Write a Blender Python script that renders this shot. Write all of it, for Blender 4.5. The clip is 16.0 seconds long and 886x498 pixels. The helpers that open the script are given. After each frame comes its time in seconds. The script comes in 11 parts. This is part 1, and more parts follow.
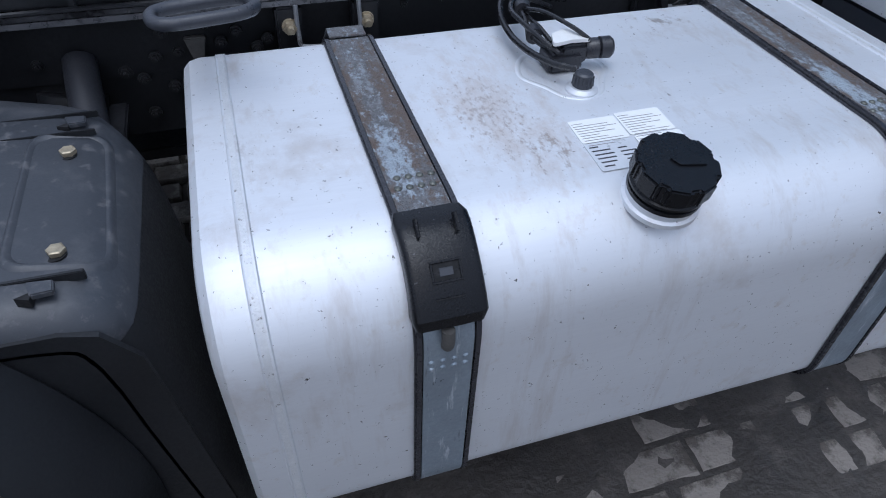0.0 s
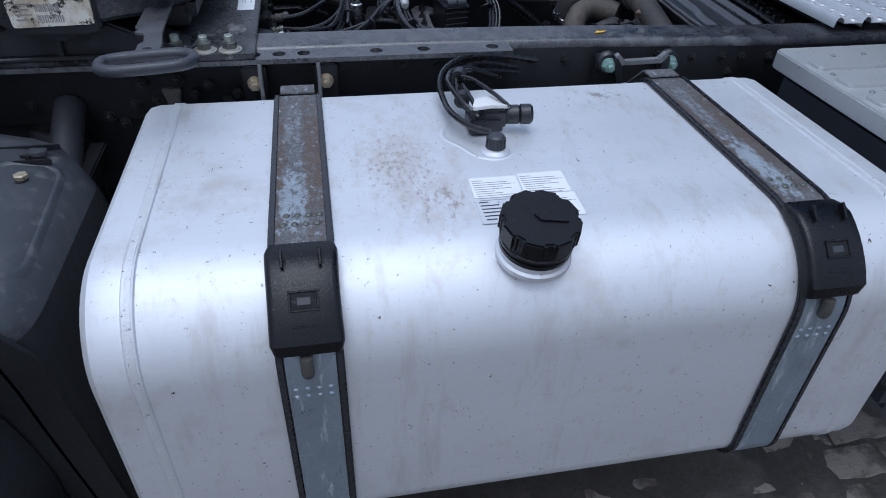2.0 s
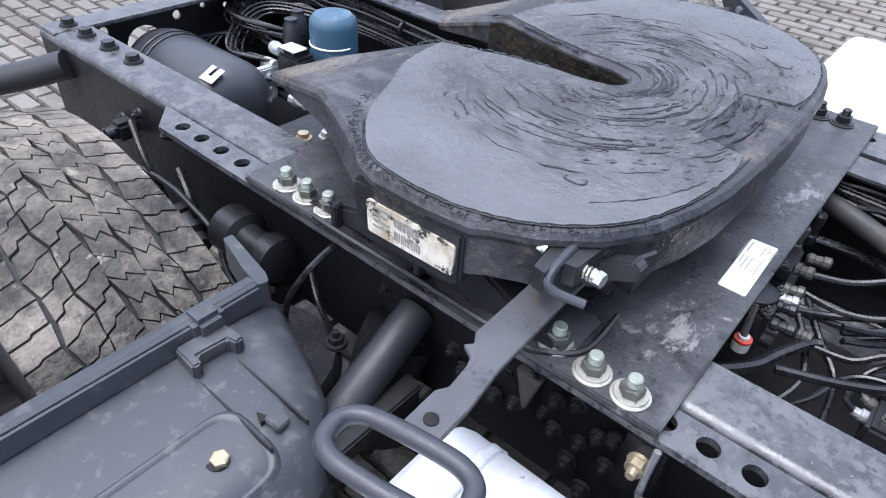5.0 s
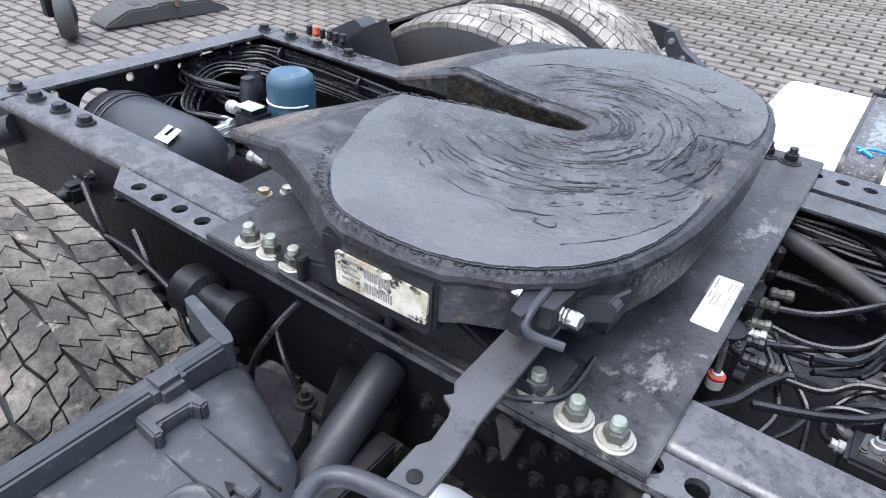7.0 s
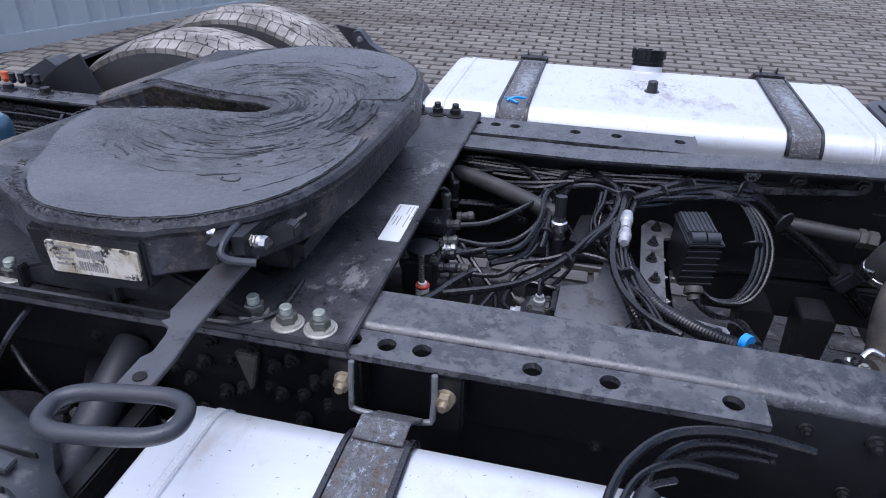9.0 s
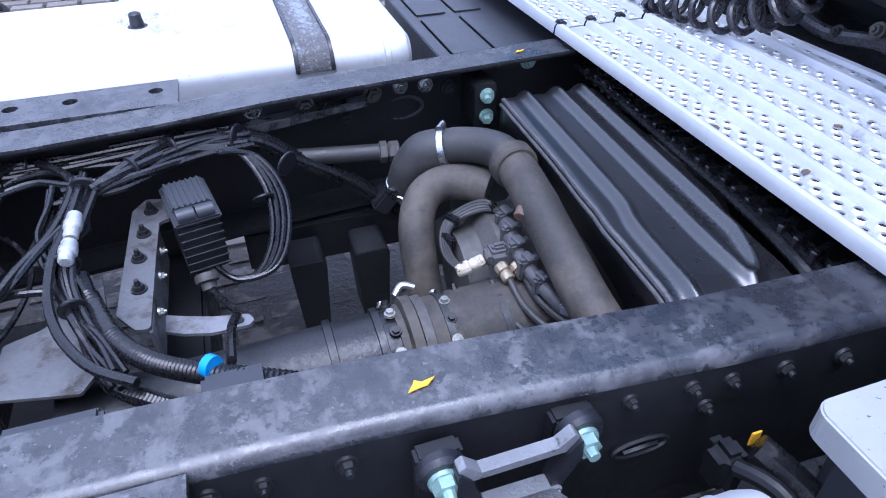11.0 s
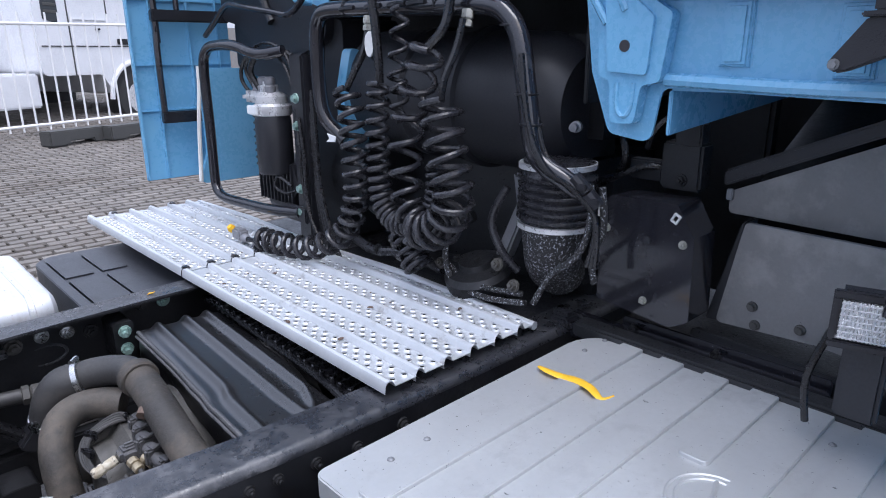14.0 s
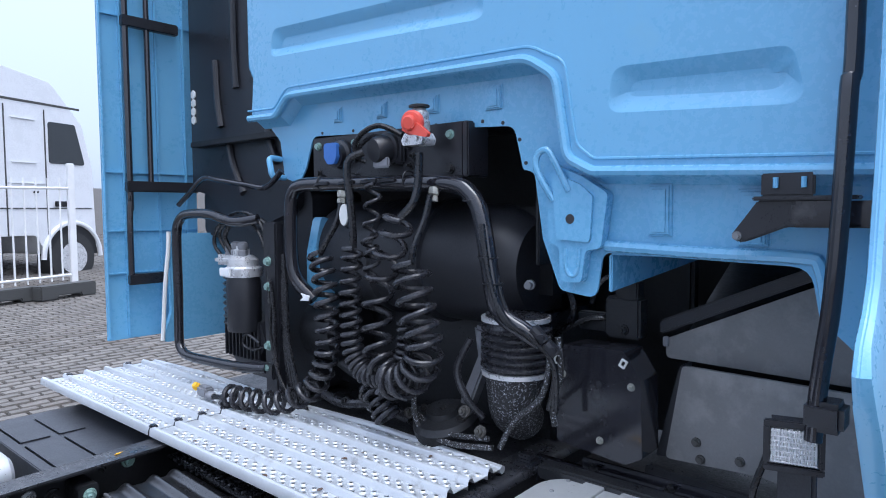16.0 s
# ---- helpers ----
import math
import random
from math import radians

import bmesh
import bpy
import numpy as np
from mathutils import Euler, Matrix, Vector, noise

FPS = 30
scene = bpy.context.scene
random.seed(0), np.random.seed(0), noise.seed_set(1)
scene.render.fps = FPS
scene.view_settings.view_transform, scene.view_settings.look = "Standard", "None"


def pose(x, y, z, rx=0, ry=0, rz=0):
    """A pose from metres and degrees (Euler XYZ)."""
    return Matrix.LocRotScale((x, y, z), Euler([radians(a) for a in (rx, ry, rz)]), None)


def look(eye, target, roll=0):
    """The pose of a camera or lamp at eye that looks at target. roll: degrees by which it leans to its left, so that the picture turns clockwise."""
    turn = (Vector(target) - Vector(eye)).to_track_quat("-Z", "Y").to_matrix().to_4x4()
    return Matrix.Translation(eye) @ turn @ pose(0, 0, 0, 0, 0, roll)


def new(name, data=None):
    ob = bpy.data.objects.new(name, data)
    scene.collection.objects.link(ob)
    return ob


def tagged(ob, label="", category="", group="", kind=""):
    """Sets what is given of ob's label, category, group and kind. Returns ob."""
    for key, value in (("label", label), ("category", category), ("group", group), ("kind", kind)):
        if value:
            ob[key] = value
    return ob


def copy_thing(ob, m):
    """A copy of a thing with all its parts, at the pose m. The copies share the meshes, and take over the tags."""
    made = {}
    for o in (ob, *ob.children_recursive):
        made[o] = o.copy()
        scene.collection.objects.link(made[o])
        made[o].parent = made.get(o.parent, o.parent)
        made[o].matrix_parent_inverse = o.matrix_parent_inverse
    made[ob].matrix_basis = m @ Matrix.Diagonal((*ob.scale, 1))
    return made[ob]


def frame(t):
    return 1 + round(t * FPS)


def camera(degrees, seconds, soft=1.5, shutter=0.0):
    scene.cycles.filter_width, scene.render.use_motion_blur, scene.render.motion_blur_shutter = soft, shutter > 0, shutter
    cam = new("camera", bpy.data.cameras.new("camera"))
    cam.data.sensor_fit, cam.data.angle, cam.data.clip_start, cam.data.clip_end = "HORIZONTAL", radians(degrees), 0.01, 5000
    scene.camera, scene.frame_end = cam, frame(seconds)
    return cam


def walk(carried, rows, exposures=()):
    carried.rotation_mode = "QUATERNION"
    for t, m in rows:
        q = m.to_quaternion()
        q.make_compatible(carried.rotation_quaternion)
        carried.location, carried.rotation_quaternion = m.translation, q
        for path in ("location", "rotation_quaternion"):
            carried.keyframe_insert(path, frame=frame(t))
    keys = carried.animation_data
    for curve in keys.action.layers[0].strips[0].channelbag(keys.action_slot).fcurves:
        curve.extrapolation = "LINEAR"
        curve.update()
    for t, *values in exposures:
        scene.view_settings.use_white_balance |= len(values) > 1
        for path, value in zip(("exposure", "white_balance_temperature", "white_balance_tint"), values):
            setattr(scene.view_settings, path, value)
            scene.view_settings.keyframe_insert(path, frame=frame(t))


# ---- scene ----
cam = camera(68.4, 16.0, 1.0)
PATH = [
    (0, (-0.145, -1.675, 1.482), (0.332, -0.295, 0.116), 2.5),
    (0.5, (-0.004, -1.798, 1.507), (0.321, -0.311, 0.209), 2.3),
    (1, (0.069, -1.839, 1.508), (0.4, -0.285, 0.293), 2.2),
    (1.5, (0.084, -1.842, 1.504), (0.415, -0.279, 0.3), 2.1),
    (2, (0.077, -1.799, 1.493), (0.405, -0.236, 0.289), 2.2),
    (2.5, (0.104, -1.579, 1.501), (0.413, -0.027, 0.277), 2.5),
    (3, (0.106, -1.347, 1.512), (0.168, 0.225, 0.277), 2.9),
    (3.5, (0.115, -1.143, 1.501), (-0.11, 0.406, 0.256), 3.7),
    (4, (0.116, -0.99, 1.516), (-0.409, 0.471, 0.256), 4.4),
    (4.5, (0.051, -0.98, 1.566), (-0.753, 0.343, 0.299), 4.5),
    (5, (0.029, -0.974, 1.58), (-0.938, 0.259, 0.338), 3.9),
    (7.5, (0.013, -0.978, 1.564), (-0.873, 0.475, 0.513), 2.3),
    (8, (0.023, -1.022, 1.577), (-0.709, 0.525, 0.542), 1.6),
    (8.5, (0.136, -1.123, 1.577), (-0.386, 0.509, 0.545), 1.3),
    (9, (0.229, -1.124, 1.569), (-0.154, 0.553, 0.549), 1.1),
    (9.5, (0.392, -1.092, 1.55), (0.25, 0.618, 0.523), 0.3),
    (10, (0.531, -1.035, 1.523), (0.729, 0.652, 0.469), 0.4),
    (10.2, (0.56, -1.001, 1.52), (0.827, 0.673, 0.459), 0.8),
    (12.3, (0.617, -0.639, 1.485), (1.4, 0.489, 0.03), -0.8),
    (12.5, (0.616, -0.695, 1.518), (1.46, 0.444, 0.107), -0.2),
    (13, (0.652, -0.932, 1.56), (1.612, 0.417, 0.438), -0.2),
    (13.5, (0.625, -1.151, 1.578), (1.716, 0.329, 0.793), 0.1),
    (14, (0.638, -1.292, 1.606), (1.948, 0.102, 1.024), -0.4),
    (14.5, (0.645, -1.375, 1.604), (2.105, -0.1, 1.113), -0.4),
    (15, (0.597, -1.376, 1.618), (2.093, -0.055, 1.484), -0.4),
    (15.5, (0.501, -1.366, 1.622), (1.987, -0.034, 1.489), -0.3),
    (16, (0.47, -1.339, 1.632), (1.981, -0.033, 1.514), -0.4),
]
walk(cam, [(t, look(eye, target, roll)) for t, eye, target, roll in PATH], exposures=[(0.0, 0.14, 5560, 10), (2.0, 0.05, 5500, 10), (3.0, -0.19, 5300, 13), (3.5, 0.02, 5420, 12), (4.0, 0.56, 5280, 14), (5.0, 1.54, 6000, 12), (7.5, 1.56, 6100, 10), (8.0, 1.56, 6100, 10), (8.5, 1.24, 6000, 10), (9.0, 0.70, 5680, 17), (9.5, 0.76, 5380, 19), (10.2, 1.02, 5150, 22), (12.5, 1.74, 5620, 12), (13.0, 1.26, 5930, 10), (13.5, 1.12, 5960, 14), (14.5, 0.98, 5880, 14), (15.0, 1.03, 5850, 14), (16.0, 1.08, 5650, 10)])

# world: an overcast winter sky, a wide weak sun
world = bpy.data.worlds.new("overcast_sky")
scene.world = world
world.use_nodes = True
wn, wl = world.node_tree.nodes, world.node_tree.links
sky = wn.new("ShaderNodeTexSky")
sky.sky_type, sky.sun_disc = "NISHITA", False
sky.sun_elevation, sky.sun_rotation = radians(50), radians(200)
sky.air_density, sky.dust_density, sky.ozone_density = 1.0, 4.0, 1.5
haze = wn.new("ShaderNodeMixRGB")
haze.inputs["Fac"].default_value = 0.72
haze.inputs["Color2"].default_value = (6.2, 6.6, 7.6, 1)
wl.new(sky.outputs[0], haze.inputs["Color1"])
sky_dir = wn.new("ShaderNodeTexCoord")
sky_up = wn.new("ShaderNodeSeparateXYZ")
sky_grade = wn.new("ShaderNodeMapRange")
sky_grade.inputs["From Min"].default_value, sky_grade.inputs["From Max"].default_value = 0.0, 1.0
sky_grade.inputs["To Min"].default_value, sky_grade.inputs["To Max"].default_value = 0.66, 1.42
sky_lift = wn.new("ShaderNodeVectorMath")
sky_lift.operation = "SCALE"
wl.new(sky_dir.outputs["Generated"], sky_up.inputs[0]), wl.new(sky_up.outputs["Z"], sky_grade.inputs["Value"])
wl.new(haze.outputs[0], sky_lift.inputs[0]), wl.new(sky_grade.outputs["Result"], sky_lift.inputs["Scale"])
wl.new(sky_lift.outputs[0], wn["Background"].inputs["Color"])
wn["Background"].inputs["Strength"].default_value = 0.102
sun = new("sun", bpy.data.lights.new("sun", "SUN"))
sun.data.energy, sun.data.angle, sun.data.color = 1.3, radians(40), (1.0, 0.97, 0.93)
sun.matrix_world = look((0, 0, 8), (0.7, 1.3, 0))


# ---- materials ----
def ramp(nt, src, a, b, lo=0.0, hi=1.0):
    r = nt.nodes.new("ShaderNodeMapRange")
    r.inputs["From Min"].default_value, r.inputs["From Max"].default_value = a, b
    r.inputs["To Min"].default_value, r.inputs["To Max"].default_value = lo, hi
    nt.links.new(src, r.inputs["Value"])
    return r.outputs["Result"]


def mix(nt, fac, a, b):
    m = nt.nodes.new("ShaderNodeMix")
    m.data_type = "RGBA"
    for s, v in ((0, fac), (6, a), (7, b)):
        if isinstance(v, (tuple, list)):
            m.inputs[s].default_value = (*v[:3], 1)
        elif isinstance(v, (int, float)):
            m.inputs[s].default_value = v
        else:
            nt.links.new(v, m.inputs[s])
    return m.outputs[2]


def noise_tex(nt, scale, detail=5, rough=0.6, stretch=None, w=0.0):
    n = nt.nodes.new("ShaderNodeTexNoise")
    n.inputs["Scale"].default_value, n.inputs["Detail"].default_value, n.inputs["Roughness"].default_value = scale, detail, rough
    c = nt.nodes.new("ShaderNodeTexCoord")
    m = nt.nodes.new("ShaderNodeMapping")
    m.inputs["Location"].default_value = (w, w * 0.7, w * 1.3)
    if stretch:
        m.inputs["Scale"].default_value = stretch
    nt.links.new(c.outputs["Object"], m.inputs["Vector"])
    nt.links.new(m.outputs["Vector"], n.inputs["Vector"])
    return n.outputs["Fac"]


def mat(name, base, rough=0.5, metal=0.0, var=0.18, coarse=6.0, fine=90.0, bump=0.08, bumpscale=None,
        stains=(), rvar=0.15, spec=0.5, stretch=None, random_piece=0.0, coat=0.0):
    """A surface with coarse and fine variation. stains: (colour, scale, from, to, roughness or None, stretch)."""
    m = bpy.data.materials.new(name)
    m.use_nodes = True
    nt = m.node_tree
    p = nt.nodes["Principled BSDF"]
    a = noise_tex(nt, coarse, 6, 0.6, stretch)
    b = noise_tex(nt, fine, 4, 0.65, stretch, 3.1)
    dark = tuple(c * (1 - var) for c in base)
    light = tuple(min(1, c * (1 + var * 0.8)) for c in base)
    col = mix(nt, ramp(nt, a, 0.3, 0.7), dark, light)
    col = mix(nt, ramp(nt, b, 0.35, 0.75, 0.0, 0.5), col, dark)
    rgh = ramp(nt, a, 0.25, 0.75, max(0.02, rough - rvar), min(1, rough + rvar))
    wob = nt.nodes.new("ShaderNodeMath")
    wob.operation = "ADD"
    nt.links.new(rgh, wob.inputs[0]), nt.links.new(ramp(nt, b, 0.3, 0.7, -rvar * 0.8, rvar * 0.8), wob.inputs[1])
    rgh = wob.outputs[0]
    for n, (c, s, lo, hi, r, st) in enumerate(stains):
        k = ramp(nt, noise_tex(nt, s, 8, 0.68, st, 7.7 + 2.3 * n), lo, hi)
        col = mix(nt, k, col, c)
        if r is not None:
            q = nt.nodes.new("ShaderNodeMix")
            q.inputs[3].default_value = r
            nt.links.new(k, q.inputs[0]), nt.links.new(rgh, q.inputs[2])
            rgh = q.outputs[0]
    if random_piece:
        o = nt.nodes.new("ShaderNodeObjectInfo")
        g = nt.nodes.new("ShaderNodeNewGeometry")
        add = nt.nodes.new("ShaderNodeMath")
        add.operation = "ADD"
        nt.links.new(o.outputs["Random"], add.inputs[0]), nt.links.new(g.outputs["Random Per Island"], add.inputs[1])
        hsv = nt.nodes.new("ShaderNodeHueSaturation")
        nt.links.new(ramp(nt, add.outputs[0], 0, 2, 1 - random_piece, 1 + random_piece), hsv.inputs["Value"])
        nt.links.new(col, hsv.inputs["Color"])
        col = hsv.outputs[0]
    nt.links.new(col, p.inputs["Base Color"])
    nt.links.new(rgh, p.inputs["Roughness"])
    p.inputs["Metallic"].default_value = metal
    p.inputs["Specular IOR Level"].default_value = spec
    p.inputs["Coat Weight"].default_value = coat
    if bump:
        bp = nt.nodes.new("ShaderNodeBump")
        bp.inputs["Strength"].default_value, bp.inputs["Distance"].default_value = bump, 0.01
        nt.links.new(noise_tex(nt, bumpscale or fine, 5, 0.6, stretch, 1.7), bp.inputs["Height"])
        nt.links.new(bp.outputs[0], p.inputs["Normal"])
    return m


GRIME = (0.012, 0.012, 0.014)
M_alu = mat("brushed_aluminium", (0.685, 0.70, 0.725), 0.55, 0.55, 0.04, 3, 60, 0.03, 400, rvar=0.05, stretch=(0.3, 3, 3),
            stains=[((0.52, 0.49, 0.47), 4.5, 0.56, 0.76, 0.6, None), ((0.60, 0.58, 0.56), 30, 0.58, 0.74, 0.6, (1, 0.6, 1)), ((0.06, 0.055, 0.05), 130, 0.658, 0.668, 0.7, None), ((0.09, 0.08, 0.075), 50, 0.69, 0.70, 0.7, (1, 0.5, 1)), ((0.56, 0.54, 0.53), 7, 0.54, 0.74, 0.6, (2.4, 1, 0.35))])
M_seam = mat("weld_seam_metal", (0.67, 0.68, 0.69), 0.55, 0.45, 0.10, 60, 240, 0.3, 260, stains=[((0.25, 0.24, 0.23), 90, 0.62, 0.68, 0.7, None)])
M_lid = mat("dull_aluminium_lid", (0.51, 0.52, 0.525), 0.5, 0.55, 0.06, 3, 70, 0.04, 300, rvar=0.06,
            stains=[((0.40, 0.40, 0.41), 7, 0.55, 0.75, 0.65, None), ((0.10, 0.10, 0.10), 55, 0.685, 0.695, 0.7, (1, 0.5, 1)), ((0.10, 0.10, 0.10), 140, 0.66, 0.67, 0.7, None)])
M_grate = mat("galvanised_walkway", (0.61, 0.63, 0.655), 0.45, 0.5, 0.08, 9, 120, 0.05, 200, rvar=0.08,
              stains=[((0.35, 0.34, 0.33), 12, 0.6, 0.75, 0.6, None)])
M_strap = mat("galvanised_strap", (0.30, 0.35, 0.40), 0.45, 0.6, 0.15, 20, 150, 0.15, 130,
              stains=[((0.62, 0.66, 0.70), 34, 0.58, 0.70, 0.5, (2.5, 1, 0.35)), ((0.12, 0.12, 0.13), 30, 0.62, 0.72, 0.6, (3, 1, 0.4))])
M_straptop = mat("corroded_strap_top", (0.135, 0.135, 0.140), 0.55, 0.2, 0.35, 40, 210, 0.6, 190,
                 stains=[((0.24, 0.25, 0.27), 60, 0.56, 0.68, 0.5, None), ((0.50, 0.52, 0.55), 170, 0.62, 0.70, 0.5, None), ((0.085, 0.065, 0.052), 75, 0.58, 0.68, 0.7, None)])
M_rail = mat("worn_lit_frame_paint", (0.040, 0.041, 0.046), 0.27, 0.0, 0.25, 5, 80, 0.08, 160, rvar=0.12, spec=0.85,
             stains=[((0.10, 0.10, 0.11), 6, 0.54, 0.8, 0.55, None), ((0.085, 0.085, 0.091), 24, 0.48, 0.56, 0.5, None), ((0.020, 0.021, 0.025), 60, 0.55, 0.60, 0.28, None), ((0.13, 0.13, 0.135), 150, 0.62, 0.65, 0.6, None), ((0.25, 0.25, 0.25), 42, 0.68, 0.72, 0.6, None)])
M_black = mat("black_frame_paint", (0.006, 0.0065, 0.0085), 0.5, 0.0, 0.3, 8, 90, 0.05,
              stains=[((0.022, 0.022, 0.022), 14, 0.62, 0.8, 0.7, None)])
M_fifth = mat("greased_cast_steel", (0.040, 0.041, 0.046), 0.34, 0.2, 0.35, 7, 120, 0.35, 90, rvar=0.18, spec=0.36,
              stains=[((0.11, 0.11, 0.12), 9, 0.5, 0.72, 0.45, (1, 2.2, 1)), (GRIME, 30, 0.66, 0.72, 0.25, (1, 3, 1)),
                      ((0.16, 0.16, 0.16), 22, 0.68, 0.75, 0.5, (1, 4, 1))])
M_cast = mat("black_casting", (0.021, 0.022, 0.025), 0.40, 0.1, 0.25, 9, 110, 0.12, 140,
             stains=[((0.06, 0.06, 0.064), 10, 0.60, 0.76, 0.55, None)])
M_plate = mat("oily_mounting_plate", (0.062, 0.063, 0.068), 0.36, 0.15, 0.35, 6, 110, 0.2, 130, rvar=0.18, spec=0.36,
              stains=[((0.10, 0.10, 0.105), 11, 0.50, 0.68, 0.5, None), (GRIME, 7, 0.54, 0.66, 0.25, None), ((0.27, 0.26, 0.25), 22, 0.62, 0.70, 0.75, None), ((0.012, 0.012, 0.014), 70, 0.62, 0.66, 0.3, None)])
M_plastic = mat("grey_black_plastic", (0.036, 0.039, 0.047), 0.38, 0.0, 0.12, 5, 220, 0.05, 500, rvar=0.08,
                stains=[((0.055, 0.057, 0.061), 9, 0.58, 0.8, 0.6, None)])
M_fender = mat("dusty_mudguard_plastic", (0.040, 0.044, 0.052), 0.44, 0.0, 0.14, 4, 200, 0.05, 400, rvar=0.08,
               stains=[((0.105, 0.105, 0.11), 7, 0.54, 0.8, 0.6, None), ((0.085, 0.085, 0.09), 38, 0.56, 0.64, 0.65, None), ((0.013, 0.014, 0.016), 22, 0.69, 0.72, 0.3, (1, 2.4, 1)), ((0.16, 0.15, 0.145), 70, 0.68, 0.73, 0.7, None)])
# Pale specks here and in M_buckle paint glinting water drops into the colour.
M_cover = mat("black_moulding", (0.017, 0.0175, 0.022), 0.34, 0.0, 0.15, 9, 300, 0.1, 420, rvar=0.08, stains=[((0.10, 0.10, 0.11), 160, 0.665, 0.685, 0.3, None)])
M_buckle = mat("moulded_black_plastic", (0.005, 0.0053, 0.007), 0.30, 0.0, 0.15, 9, 300, 0.1, 420, rvar=0.08, spec=0.32, stains=[((0.10, 0.10, 0.11), 170, 0.66, 0.68, 0.3, None)])
M_rubber = mat("black_rubber", (0.026, 0.026, 0.031), 0.27, 0.0, 0.25, 12, 150, 0.08, stains=[((0.05, 0.048, 0.046), 30, 0.62, 0.74, 0.7, None)])
M_cable = mat("black_cable_sheath", (0.011, 0.011, 0.013), 0.27, 0.0, 0.2, 14, 100, 0.05,
              stains=[((0.05, 0.047, 0.044), 20, 0.62, 0.75, 0.6, None)])
M_hose = mat("grey_dusty_hose", (0.036, 0.035, 0.035), 0.55, 0.0, 0.15, 10, 150, 0.08,
             stains=[((0.09, 0.082, 0.074), 8, 0.54, 0.74, 0.8, None)])
M_pipe = mat("dusty_steel_pipe", (0.046, 0.042, 0.038), 0.6, 0.1, 0.25, 8, 110, 0.18,
             stains=[((0.130, 0.110, 0.089), 6, 0.48, 0.70, 0.85, None), ((0.025, 0.024, 0.023), 16, 0.60, 0.70, 0.6, None), ((0.24, 0.11, 0.04), 13, 0.73, 0.78, 0.9, None)])
M_tyre = mat("dusty_tyre_rubber", (0.080, 0.072, 0.064), 0.85, 0.0, 0.30, 9, 130, 0.7, 110,
             stains=[((0.26, 0.226, 0.188), 4, 0.44, 0.58, 0.9, None), ((0.40, 0.355, 0.30), 24, 0.60, 0.70, 0.9, None), ((0.032, 0.030, 0.028), 7, 0.54, 0.64, 0.8, None), ((0.03, 0.03, 0.03), 70, 0.64, 0.69, 0.8, None)], random_piece=0.30)
M_paletyre = mat("dry_pale_tyre_rubber", (0.165, 0.152, 0.136), 0.88, 0.0, 0.25, 9, 130, 0.5, 130,
                 stains=[((0.36, 0.335, 0.30), 6, 0.44, 0.62, 0.9, None), ((0.07, 0.065, 0.06), 9, 0.58, 0.70, 0.85, None)], random_piece=0.22)
M_trim = mat("dusty_edge_trim", (0.085, 0.085, 0.09), 0.45, 0.0, 0.3, 30, 180, 0.4, 150, stains=[((0.035, 0.035, 0.038), 40, 0.56, 0.66, 0.5, None)])
M_tyreside = mat("tyre_sidewall", (0.030, 0.030, 0.031), 0.7, 0.0, 0.2, 9, 100, 0.1)
M_blue = mat("light_blue_cab_paint", (0.170, 0.420, 0.650), 0.28, 0.0, 0.035, 2.5, 70, 0.0015, 300, rvar=0.02, coat=0.3,
             stains=[((0.19, 0.43, 0.62), 6, 0.55, 0.8, 0.5, None)])
M_bolt = mat("zinc_bolt", (0.42, 0.42, 0.38), 0.4, 0.7, 0.25, 60, 300, 0.1,
             stains=[((0.16, 0.14, 0.10), 60, 0.55, 0.7, 0.6, None)])
M_greenbolt = mat("green_passivated_bolt", (0.30, 0.44, 0.40), 0.42, 0.5, 0.2, 60, 300, 0.1)
M_brass = mat("yellow_passivated_bolt", (0.40, 0.34, 0.24), 0.45, 0.6, 0.3, 60, 300, 0.1)
M_darkbolt = mat("black_bolt", (0.03, 0.03, 0.032), 0.4, 0.4, 0.2, 60, 300, 0.1)
M_steel = mat("bare_steel", (0.55, 0.56, 0.57), 0.3, 1.0, 0.15, 20, 200, 0.05)
M_lever = mat("worn_lever_steel", (0.085, 0.086, 0.092), 0.4, 0.2, 0.25, 14, 160, 0.06, stains=[((0.13, 0.07, 0.04), 26, 0.62, 0.70, 0.8, None), ((0.03, 0.03, 0.033), 20, 0.58, 0.68, 0.4, None)])
M_handle = mat("grey_coated_bar", (0.040, 0.043, 0.052), 0.40, 0.1, 0.15, 20, 200, 0.1)
M_label = mat("dirty_white_label", (0.66, 0.63, 0.54), 0.5, 0.0, 0.08, 20, 200, 0.0,
              stains=[((0.40, 0.34, 0.24), 26, 0.45, 0.62, None, None), ((0.030, 0.026, 0.022), 42, 0.55, 0.60, 0.6, None)])
M_sticker = mat("white_sticker", (0.78, 0.79, 0.79), 0.45, 0.0, 0.05, 15, 100, 0.0)
M_connector = mat("dusty_grey_connector", (0.085, 0.085, 0.090), 0.5, 0.0, 0.25, 30, 180, 0.15, stains=[((0.035, 0.033, 0.032), 40, 0.56, 0.66, 0.6, None)])
M_foil = mat("silver_sticker", (0.62, 0.64, 0.67), 0.4, 0.2, 0.05, 15, 100, 0.0)
# Dark print, also laid on as the shade inside small holes.
M_ink = mat("dark_print_and_hole_shade", (0.03, 0.03, 0.035), 0.6, 0.0, 0.1, 30, 100, 0.0)
M_print = mat("faint_grey_print", (0.27, 0.26, 0.25), 0.6, 0.0, 0.2, 60, 200, 0.0)
# Flat black parts paint the shade inside holes, slots and recesses.
M_hole = mat("painted_hole_shade", (0.004, 0.004, 0.005), 0.8, 0.0, 0.2, 30, 100, 0.0)
